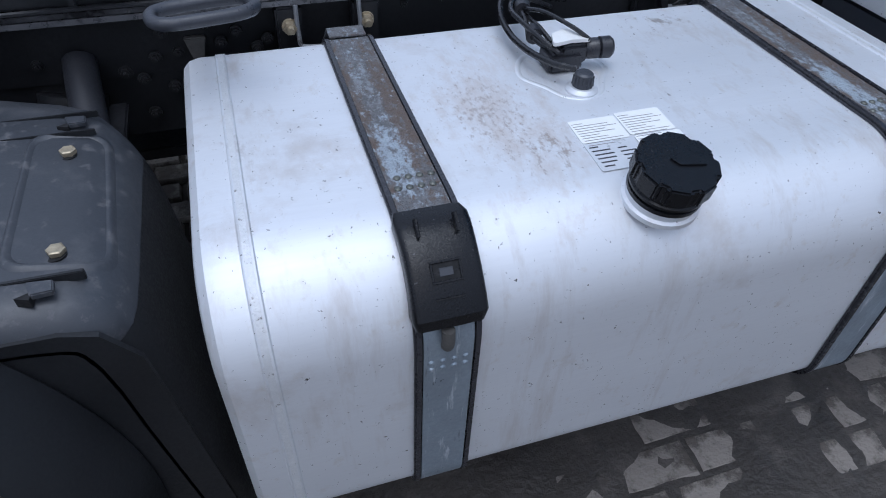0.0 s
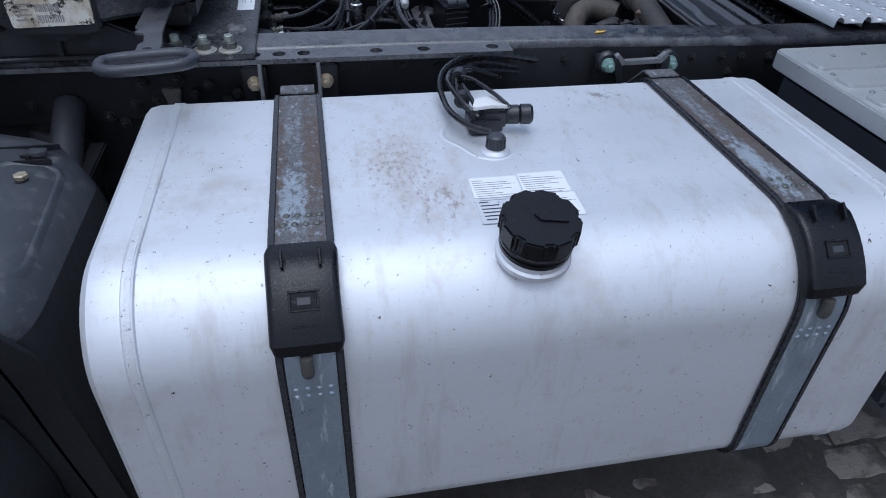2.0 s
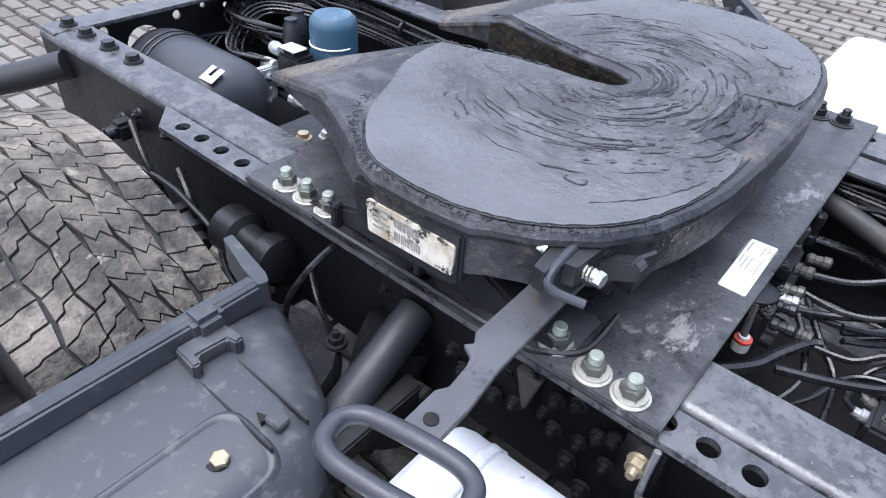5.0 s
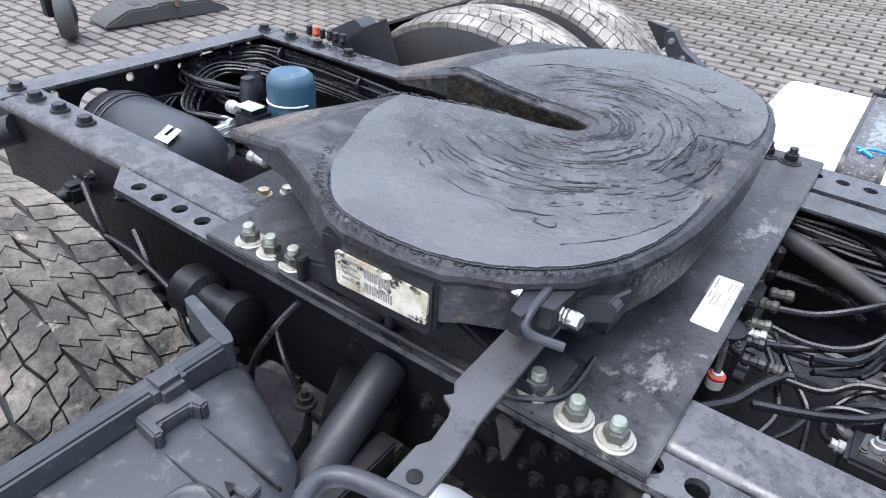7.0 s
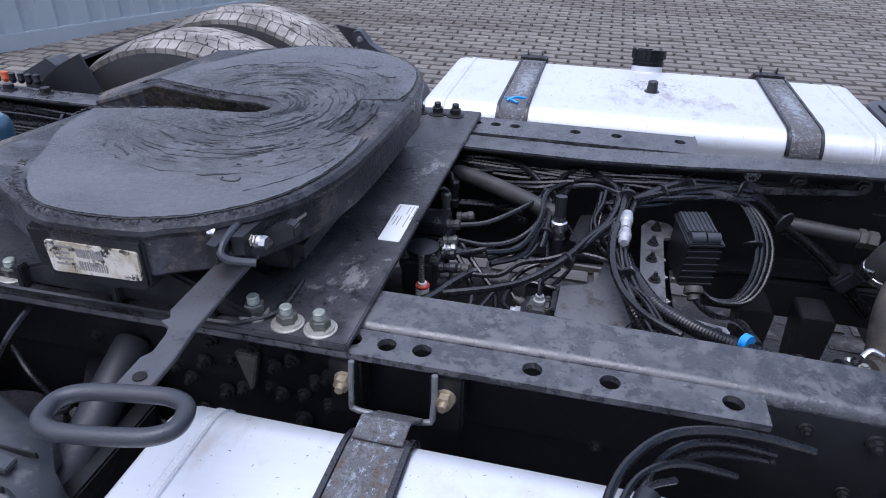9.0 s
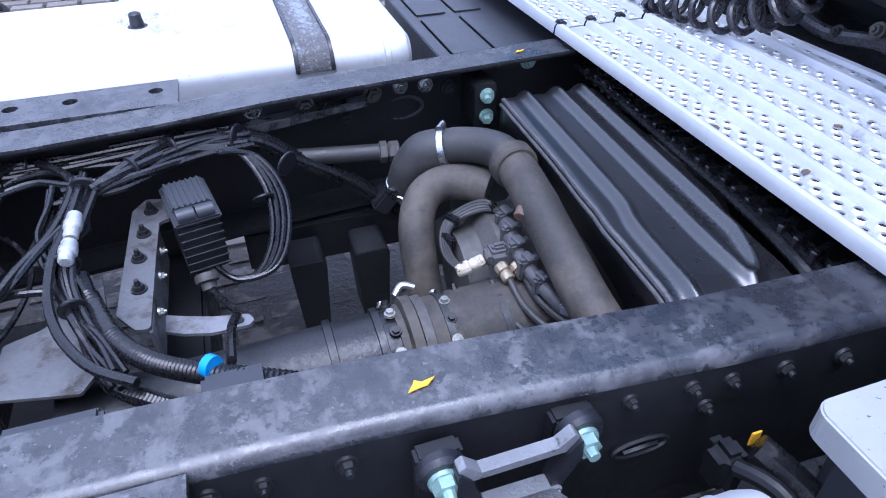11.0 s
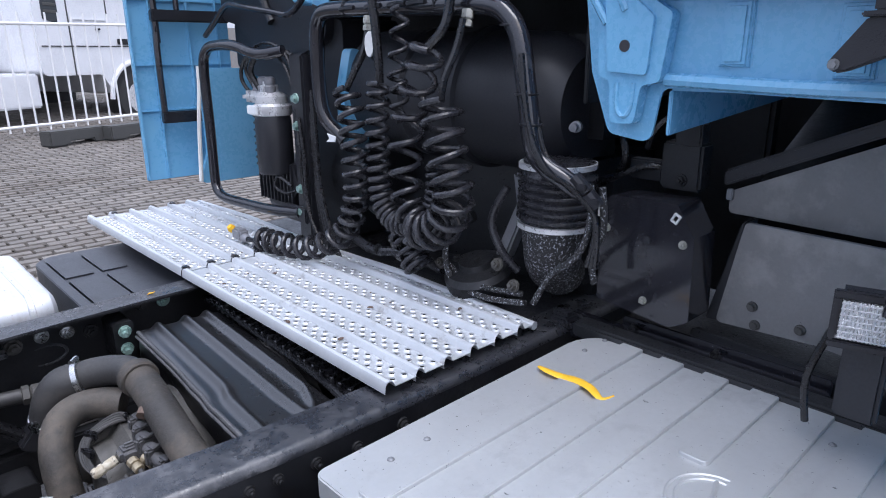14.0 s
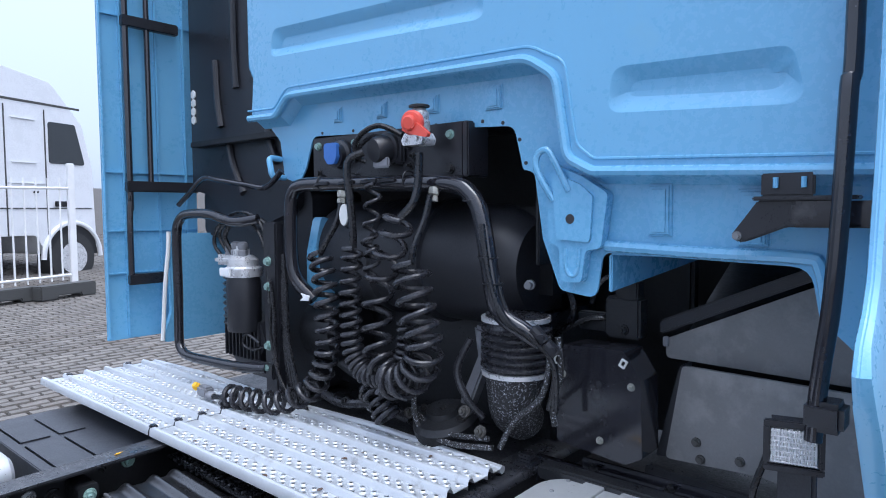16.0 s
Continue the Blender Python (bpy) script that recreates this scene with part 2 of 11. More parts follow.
M_washer = mat("pale_zinc_washer", (0.42, 0.41, 0.36), 0.45, 0.5, 0.2, 60, 260, 0.1, stains=[((0.13, 0.12, 0.10), 70, 0.56, 0.66, 0.6, None)])
M_nut = mat("dull_dark_nut", (0.13, 0.135, 0.12), 0.45, 0.5, 0.3, 60, 260, 0.1)
M_stud = mat("pale_green_stud", (0.33, 0.36, 0.31), 0.45, 0.4, 0.2, 60, 260, 0.2)
M_apron = mat("shaded_mudguard_plastic", (0.008, 0.009, 0.011), 0.5, 0.0, 0.2, 5, 200, 0.04, 400)
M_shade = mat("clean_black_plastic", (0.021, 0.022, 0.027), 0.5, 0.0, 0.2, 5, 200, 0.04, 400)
M_slot = mat("brown_grease_slot_shade", (0.009, 0.0068, 0.0045), 0.5, 0.0, 0.4, 14, 120, 0.8, 50, spec=0.35, stains=[((0.034, 0.024, 0.013), 16, 0.50, 0.66, 0.4, None), ((0.006, 0.006, 0.006), 40, 0.56, 0.64, 0.5, None)])
M_link = mat("worn_grey_link", (0.21, 0.215, 0.225), 0.5, 0.3, 0.2, 30, 200, 0.2, stains=[((0.06, 0.055, 0.05), 40, 0.6, 0.68, 0.6, None)])
M_dirt = mat("dried_brown_dirt", (0.17, 0.145, 0.12), 0.9, 0.0, 0.3, 30, 260, 0.6, 220)
M_dryer = mat("blue_dryer_cartridge", (0.045, 0.100, 0.155), 0.42, 0.0, 0.15, 12, 120, 0.03,
              stains=[((0.20, 0.28, 0.34), 12, 0.55, 0.75, 0.6, None)])
M_white = mat("white_plastic", (0.72, 0.72, 0.70), 0.45, 0.0, 0.08, 20, 100, 0.02)
M_yellow = mat("yellow_leaf", (0.85, 0.48, 0.02), 0.5, 0.0, 0.15, 40, 100, 0.0)
M_red = mat("red_coupling", (0.72, 0.09, 0.06), 0.4, 0.0, 0.08, 20, 100, 0.0)
M_plugblue = mat("blue_socket_flap", (0.05, 0.15, 0.45), 0.4, 0.0, 0.08, 20, 100, 0.0)
M_tieblue = mat("blue_tie", (0.03, 0.30, 0.75), 0.4, 0.0, 0.08, 20, 100, 0.0)
M_castgrey = mat("gearbox_casting", (0.098, 0.094, 0.088), 0.6, 0.3, 0.2, 9, 90, 0.25,
                 stains=[((0.05, 0.048, 0.045), 9, 0.5, 0.7, 0.6, None)])
M_bracket = mat("galvanised_bracket", (0.25, 0.255, 0.275), 0.5, 0.25, 0.12, 10, 120, 0.08,
                stains=[((0.10, 0.09, 0.08), 12, 0.56, 0.7, 0.7, None)])
M_oldplate = mat("weathered_sheet_plate", (0.135, 0.137, 0.145), 0.5, 0.2, 0.2, 9, 120, 0.12,
                  stains=[((0.055, 0.05, 0.045), 16, 0.50, 0.62, 0.7, None), ((0.26, 0.26, 0.27), 40, 0.62, 0.70, 0.6, None)])
M_heat = mat("black_pressed_sheet", (0.0085, 0.0085, 0.010), 0.30, 0.0, 0.15, 5, 120, 0.02, 90, rvar=0.04, spec=0.5,
             stains=[((0.022, 0.022, 0.024), 9, 0.60, 0.80, 0.32, (2, 0.5, 2)), ((0.09, 0.088, 0.085), 95, 0.675, 0.70, 0.6, None)])
M_heat.node_tree.nodes["Principled BSDF"].inputs["IOR"].default_value = 1.9
M_arch = mat("dusty_wheel_arch_plastic", (0.205, 0.20, 0.20), 0.45, 0.0, 0.15, 6, 140, 0.06,
             stains=[((0.30, 0.29, 0.28), 10, 0.50, 0.75, 0.75, None), ((0.03, 0.03, 0.03), 40, 0.68, 0.72, 0.5, None)])
M_paver = mat("concrete_paver", (0.192, 0.175, 0.157), 0.8, 0.0, 0.2, 2.0, 60, 0.4, 90, random_piece=0.28,
              stains=[((0.135, 0.118, 0.102), 0.7, 0.52, 0.60, 0.75, (0.5, 2.6, 1)), ((0.14, 0.122, 0.105), 8, 0.56, 0.68, 0.6, None), ((0.36, 0.335, 0.31), 16, 0.62, 0.74, 0.8, None)])
# Mud, with part of the truck's shade held in the darker base.
M_mud = mat("muddy_shaded_paver", (0.088, 0.076, 0.064), 0.7, 0.0, 0.35, 5, 60, 0.8, 40, random_piece=0.18,
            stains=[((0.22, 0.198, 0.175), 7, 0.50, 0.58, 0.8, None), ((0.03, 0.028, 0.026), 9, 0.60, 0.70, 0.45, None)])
M_film = mat("wet_brown_mud", (0.042, 0.036, 0.031), 0.55, 0.0, 0.35, 4, 70, 0.9, 45, rvar=0.2,
             stains=[((0.075, 0.066, 0.058), 7, 0.52, 0.64, 0.7, None), ((0.018, 0.017, 0.016), 5, 0.58, 0.68, 0.3, None)])
M_ground = mat("gritty_ground", (0.075, 0.066, 0.057), 0.85, 0.0, 0.25, 3, 60, 0.3)
M_wtruck = mat("white_truck_paint", (0.74, 0.75, 0.77), 0.3, 0.0, 0.03, 2, 40, 0.0, coat=0.3)
M_wfence = mat("white_fence_paint", (0.78, 0.78, 0.78), 0.45, 0.0, 0.06, 9, 60, 0.0)
M_container = mat("pale_blue_container_paint", (0.30, 0.35, 0.385), 0.45, 0.0, 0.08, 3, 60, 0.03,
                  stains=[((0.25, 0.28, 0.30), 4, 0.6, 0.78, None, (3, 3, 0.4))])
M_alloy = mat("bright_alloy", (0.72, 0.72, 0.73), 0.34, 0.6, 0.15, 40, 200, 0.05)
M_recycled = mat("recycled_grey_plastic", (0.062, 0.062, 0.060), 0.65, 0.0, 0.15, 8, 90, 0.1)
M_rusty = mat("brown_rusty_post", (0.13, 0.09, 0.07), 0.7, 0.2, 0.25, 14, 90, 0.1)
M_orange = mat("orange_plastic", (0.60, 0.10, 0.03), 0.45, 0.0, 0.1, 20, 90, 0.0)
# Its pale specks also put the glint of water drops into the colour.
M_gloss = mat("glossy_black_cover", (0.018, 0.018, 0.023), 0.13, 0.0, 0.1, 9, 120, 0.0, rvar=0.04, spec=0.7,
              stains=[((0.05, 0.05, 0.052), 12, 0.60, 0.74, 0.3, None), ((0.12, 0.125, 0.14), 170, 0.67, 0.685, 0.3, None)])


def glass_mat(name, tint, rough=0.08):
    m = bpy.data.materials.new(name)
    m.use_nodes = True
    p = m.node_tree.nodes["Principled BSDF"]
    p.inputs["Base Color"].default_value = (*tint, 1)
    p.inputs["Roughness"].default_value = rough
    p.inputs["Transmission Weight"].default_value = 0.6
    return m


M_reflector = mat("bright_reflector", (0.88, 0.89, 0.90), 0.22, 0.8, 0.06, 60, 200, 0.1, 160)
M_lens = glass_mat("ribbed_lamp_glass", (0.93, 0.94, 0.95), 0.08)
M_window = mat("dark_window_glass", (0.03, 0.035, 0.04), 0.06, 0.0, 0.05, 3, 50, 0.0, rvar=0.02)


M_wear = mat("scored_running_surface", (0.122, 0.125, 0.133), 0.33, 0.2, 0.22, 8, 120, 0.25, 70, rvar=0.12, spec=0.36,
             stains=[((0.12, 0.12, 0.128), 13, 0.52, 0.72, 0.45, None), ((0.02, 0.02, 0.022), 34, 0.66, 0.71, 0.3, (1, 2, 1)), ((0.02, 0.02, 0.02), 130, 0.72, 0.75, 0.4, None)])


def score_round(m, cx, cy):
    """Adds scoring in arcs round the kingpin: streaks in colour, gloss and relief."""
    nt = m.node_tree
    p = nt.nodes["Principled BSDF"]
    co = nt.nodes.new("ShaderNodeTexCoord")
    sp = nt.nodes.new("ShaderNodeSeparateXYZ")
    nt.links.new(co.outputs["Object"], sp.inputs[0])

    def op(kind, a, b=None):
        n = nt.nodes.new("ShaderNodeMath")
        n.operation = kind
        for k, v in enumerate((a, b)):
            if v is None:
                continue
            if isinstance(v, (int, float)):
                n.inputs[k].default_value = v
            else:
                nt.links.new(v, n.inputs[k])
        return n.outputs[0]

    dx, dy = op("SUBTRACT", sp.outputs[0], cx), op("MULTIPLY", op("SUBTRACT", sp.outputs[1], cy), 0.85)
    rad0 = op("SQRT", op("ADD", op("MULTIPLY", dx, dx), op("MULTIPLY", dy, dy)))
    rad = op("ADD", rad0, op("MULTIPLY", noise_tex(nt, 9, 3, 0.6), 0.10))
    ang = op("ARCTAN2", dy, dx)
    cb = nt.nodes.new("ShaderNodeCombineXYZ")
    nt.links.new(op("MULTIPLY", rad, 170.0), cb.inputs[0]), nt.links.new(op("MULTIPLY", ang, 9.0), cb.inputs[1])
    n = nt.nodes.new("ShaderNodeTexNoise")
    n.inputs["Scale"].default_value, n.inputs["Detail"].default_value, n.inputs["Roughness"].default_value = 1.0, 7, 0.7
    nt.links.new(cb.outputs[0], n.inputs["Vector"])
    inside = op("MULTIPLY", ramp(nt, rad0, 0.21, 0.33, 1.0, 0.10), ramp(nt, noise_tex(nt, 11, 4, 0.6, None, 2.2), 0.36, 0.60, 0.25, 1.0))
    old = p.inputs["Base Color"].links[0].from_socket
    k1 = op("MULTIPLY", ramp(nt, n.outputs["Fac"], 0.54, 0.66), inside)
    k2 = op("MULTIPLY", ramp(nt, n.outputs["Fac"], 0.40, 0.35), inside)
    c = mix(nt, k2, mix(nt, k1, old, (0.25, 0.25, 0.255)), (0.007, 0.007, 0.008))
    nt.links.new(c, p.inputs["Base Color"])
    b = nt.nodes.new("ShaderNodeBump")
    b.inputs["Strength"].default_value, b.inputs["Distance"].default_value = 1.0, 0.012
    nt.links.new(op("MULTIPLY", n.outputs["Fac"], inside), b.inputs["Height"])
    nt.links.new(p.inputs["Normal"].links[0].from_socket, b.inputs["Normal"])
    nt.links.new(b.outputs[0], p.inputs["Normal"])


score_round(M_wear, -0.37, -0.045)


def smear(m, centre, size, colour, scale, lo, hi):
    """A patch of dirt round a place: noise that fades out with the distance from it."""
    nt = m.node_tree
    p = nt.nodes["Principled BSDF"]
    co = nt.nodes.new("ShaderNodeTexCoord")
    mp = nt.nodes.new("ShaderNodeMapping")
    mp.vector_type = "TEXTURE"
    mp.inputs["Location"].default_value, mp.inputs["Scale"].default_value = centre, size
    ln = nt.nodes.new("ShaderNodeVectorMath")
    ln.operation = "LENGTH"
    nt.links.new(co.outputs["Object"], mp.inputs["Vector"]), nt.links.new(mp.outputs["Vector"], ln.inputs[0])
    near = ramp(nt, ln.outputs["Value"], 0.0, 1.0, 0.14, -0.14)
    add = nt.nodes.new("ShaderNodeMath")
    add.operation = "ADD"
    nt.links.new(noise_tex(nt, scale, 8, 0.75, (1, 0.5, 1), 5.5), add.inputs[0]), nt.links.new(near, add.inputs[1])
    old = p.inputs["Base Color"].links[0].from_socket
    nt.links.new(mix(nt, ramp(nt, add.outputs[0], lo, hi, 0.0, 0.85), old, colour), p.inputs["Base Color"])


smear(M_alu, (0.20, -0.90, 0.966), (0.19, 0.30, 0.3), (0.56, 0.51, 0.48), 22, 0.46, 0.70)
smear(M_alu, (0.19, -0.88, 0.966), (0.18, 0.30, 0.3), (0.38, 0.33, 0.30), 130, 0.59, 0.72)
smear(M_alu, (0.24, -0.99, 0.966), (0.14, 0.16, 0.3), (0.36, 0.31, 0.28), 75, 0.60, 0.71)
smear(M_alu, (-0.17, -0.90, 0.966), (0.05, 0.14, 0.3), (0.48, 0.46, 0.45), 40, 0.56, 0.72)
smear(M_alu, (0.62, -0.66, 0.966), (0.16, 0.09, 0.3), (0.30, 0.27, 0.25), 45, 0.60, 0.70)
smear(M_alu, (0.45, 0.80, 0.966), (0.40, 0.20, 0.3), (0.40, 0.37, 0.35), 26, 0.52, 0.72)
smear(M_alu, (0.40, 0.95, 0.966), (0.42, 0.22, 0.3), (0.26, 0.24, 0.23), 110, 0.61, 0.68)
smear(M_plate, (-0.10, -0.33, 1.01), (0.07, 0.13, 0.2), (0.24, 0.235, 0.23), 70, 0.55, 0.64)
smear(M_plate, (-0.08, 0.10, 1.01), (0.06, 0.20, 0.2), (0.26, 0.26, 0.26), 40, 0.56, 0.66)
for side_y in (-0.26, 0.17):
    smear(M_fifth, (-0.83, side_y, 1.13), (0.17, 0.15, 0.07), (0.155, 0.130, 0.110), 12, 0.44, 0.56)
    smear(M_fifth, (-0.83, side_y, 1.13), (0.17, 0.15, 0.07), (0.26, 0.225, 0.195), 150, 0.50, 0.60)
    smear(M_fifth, (-0.83, side_y, 1.13), (0.17, 0.15, 0.07), (0.030, 0.026, 0.024), 190, 0.56, 0.64)
for strap_x in (0.034, 0.787, 0.019, 0.773):
    smear(M_straptop, (strap_x, -0.97, 0.97), (0.024, 0.13, 0.3), (0.34, 0.39, 0.44), 100, 0.43, 0.55)
    smear(M_straptop, (strap_x, -0.74, 0.97), (0.020, 0.22, 0.3), (0.25, 0.27, 0.29), 120, 0.54, 0.64)
    for edge_x in (strap_x - 0.030, strap_x + 0.030):
        smear(M_straptop, (edge_x, -0.85, 0.97), (0.016, 0.34, 0.3), (0.115, 0.085, 0.068), 90, 0.44, 0.56)
    smear(M_straptop, (strap_x, 0.85, 0.97), (0.026, 0.30, 0.3), (0.30, 0.33, 0.36), 100, 0.47, 0.60)
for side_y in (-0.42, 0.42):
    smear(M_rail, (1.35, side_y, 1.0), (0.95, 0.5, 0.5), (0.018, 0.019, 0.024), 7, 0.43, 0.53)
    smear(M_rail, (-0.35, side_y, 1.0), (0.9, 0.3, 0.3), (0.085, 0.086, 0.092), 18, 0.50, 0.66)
M_silver = mat("silver_air_union", (0.52, 0.53, 0.54), 0.4, 0.4, 0.2, 60, 260, 0.1, stains=[((0.10, 0.10, 0.10), 60, 0.58, 0.66, 0.6, None)])
M_grease = mat("black_grease", (0.008, 0.008, 0.009), 0.3, 0.0, 0.2, 40, 200, 0.3)


# ---- mesh helpers ----
def part(name, bm, material, parent=None, label="", sharp=35, smooth=True):
    """Links a bmesh, or (vertices, faces), as one mesh object, under a thing or a part."""
    me = bpy.data.meshes.new(name)
    if isinstance(bm, tuple):
        me.from_pydata(bm[0], [], bm[1])
        if smooth:
            bm2 = bmesh.new()
            bm2.from_mesh(me)
            bm = bm2
    if not isinstance(bm, tuple):
        bmesh.ops.recalc_face_normals(bm, faces=bm.faces)
        lim = radians(sharp)
        for f in bm.faces:
            f.smooth = smooth
        for e in bm.edges:
            e.smooth = len(e.link_faces) != 2 or e.calc_face_angle(0) < lim
        bm.to_mesh(me)
        bm.free()
    me.materials.append(material)
    ob = new(name, me)
    if parent is not None:
        ob.parent = parent
        ob.matrix_parent_inverse = Matrix.Translation(-base_of(parent))
    if label:
        ob["label"] = label
    return ob


BASES = {}


def base_of(ob):
    return BASES.get(ob.name, Vector((0, 0, 0)))


def thing(name, at, label, category, group="", kind=""):
    """An Empty at a thing's base; its parts hold world coordinates."""
    e = new(name)
    e.location = at
    e.empty_display_size = 0.05
    BASES[e.name] = Vector(at)
    return tagged(e, label, category, group, kind)


def solo(name, bm, material, label, category, group="", kind="", sharp=35):
    """A thing that is one mesh."""
    return tagged(part(name, bm, material, None, "", sharp), label, category, group, kind)


def merge(bm, other):
    me = bpy.data.meshes.new("tmp")
    other.to_mesh(me)
    other.free()
    bm.from_mesh(me)
    bpy.data.meshes.remove(me)
    return bm


def box(bm, x0, x1, y0, y1, z0, z1, bev=0.0, seg=2, m=None):
    b = bmesh.new()
    bmesh.ops.create_cube(b, size=1)
    for v in b.verts:
        v.co = Vector(((x0 + x1) / 2 + v.co.x * (x1 - x0), (y0 + y1) / 2 + v.co.y * (y1 - y0), (z0 + z1) / 2 + v.co.z * (z1 - z0)))
    if bev:
        bmesh.ops.bevel(b, geom=b.edges[:], offset=bev, segments=seg, affect="EDGES", clamp_overlap=True)
    if m is not None:
        b.transform(m)
    return merge(bm, b)


def prism(bm, poly, axis, a0, a1, bev=0.0, seg=2, m=None):
    """A polygon of 2D points pushed along an axis. Along x the points are (y, z), along y (x, z), along z (x, y)."""
    b = bmesh.new()

    def at(p, a):
        return {"x": (a, p[0], p[1]), "y": (p[0], a, p[1]), "z": (p[0], p[1], a)}[axis]

    lo = [b.verts.new(at(p, a0)) for p in poly]
    hi = [b.verts.new(at(p, a1)) for p in poly]
    n = len(poly)
    b.faces.new(lo), b.faces.new(hi[::-1])
    for i in range(n):
        b.faces.new((lo[i], lo[(i + 1) % n], hi[(i + 1) % n], hi[i]))
    bmesh.ops.recalc_face_normals(b, faces=b.faces)
    if bev:
        bmesh.ops.bevel(b, geom=b.edges[:], offset=bev, segments=seg, affect="EDGES", clamp_overlap=True)
    if m is not None:
        b.transform(m)
    return merge(bm, b)


def spline(pts, sub=6, closed=False):
    """Catmull-Rom through the points."""
    p = [Vector(q) for q in pts]
    n = len(p)
    if n < 3 or sub < 2:
        return p
    out = []
    for i in range(n if closed else n - 1):
        a, b, c, d = (p[(i - 1) % n], p[i], p[(i + 1) % n], p[(i + 2) % n]) if closed else (p[max(i - 1, 0)], p[i], p[i + 1], p[min(i + 2, n - 1)])
        for k in range(sub):
            t = k / sub
            out.append(0.5 * (2 * b + (c - a) * t + (2 * a - 5 * b + 4 * c - d) * t * t + (3 * b - a - 3 * c + d) * t ** 3))
    if not closed:
        out.append(p[-1])
    return out


def tube(bm, pts, r, n=8, sub=6, closed=False, ribs=None, flat=1.0):
    """A round bar along a smooth path. r: a number, or a function of 0..1 along it."""
    path = spline(pts, sub, closed)
    k = len(path)
    rings, up = [], None
    for i, q in enumerate(path):
        a, b = (path[(i - 1) % k], path[(i + 1) % k]) if closed else (path[max(i - 1, 0)], path[min(i + 1, k - 1)])
        t = (b - a).normalized() if (b - a).length > 1e-9 else Vector((0, 0, 1))
        if up is None:
            up = t.orthogonal().normalized() if abs(t.z) > 0.9 else Vector((0, 0, 1)).cross(t).cross(t).normalized()
        up = (up - t * up.dot(t)).normalized()
        side = t.cross(up)
        rad = r(i / max(1, k - 1)) if callable(r) else r
        if ribs:
            rad *= 1 + ribs * (i % 2)
        rings.append([bm.verts.new(q + rad * (math.cos(2 * math.pi * j / n) * up * flat + math.sin(2 * math.pi * j / n) * side)) for j in range(n)])
    for i in range(k if closed else k - 1):
        a, b = rings[i], rings[(i + 1) % k]
        for j in range(n):
            bm.faces.new((a[j], a[(j + 1) % n], b[(j + 1) % n], b[j]))
    if not closed:
        bm.faces.new(rings[0]), bm.faces.new(rings[-1][::-1])
    return bm


def frame_of(p0, p1):
    z = (Vector(p1) - Vector(p0)).normalized()
    return Matrix.Translation(p0) @ z.to_track_quat("Z", "Y").to_matrix().to_4x4()


def lathe(bm, p0, p1, profile, n=20):
    """Rings (radius, share of the way from p0 to p1) round that axis."""
    m, length = frame_of(p0, p1), (Vector(p1) - Vector(p0)).length
    rings = []
    for r, h in profile:
        rings.append([bm.verts.new(m @ Vector((r * math.cos(2 * math.pi * j / n), r * math.sin(2 * math.pi * j / n), h * length))) for j in range(n)])
    for a, b in zip(rings, rings[1:]):
        for j in range(n):
            bm.faces.new((a[j], a[(j + 1) % n], b[(j + 1) % n], b[j]))
    bm.faces.new(rings[0][::-1]), bm.faces.new(rings[-1])
    return bm


def cyl(bm, p0, p1, r, n=16, r2=None):
    return lathe(bm, p0, p1, [(r, 0), (r if r2 is None else r2, 1)], n)


def bolt(bm, p, axis, s=0.011, stud=0.0, washer=1.6):
    """A hexagon head on a flange washer, with a stud end. s: half the width of the hexagon."""
    p, a = Vector(p), Vector(axis).normalized()
    cyl(bm, p - a * 0.002, p + a * s * 0.35, s * washer, 14, s * washer * 0.93)
    cyl(bm, p + a * s * 0.3, p + a * s * 1.25, s * 1.12, 6, s * 1.06)
    if stud:
        cyl(bm, p + a * s * 1.2, p + a * (s * 1.2 + stud), s * 0.58, 10, s * 0.5)
    return bm


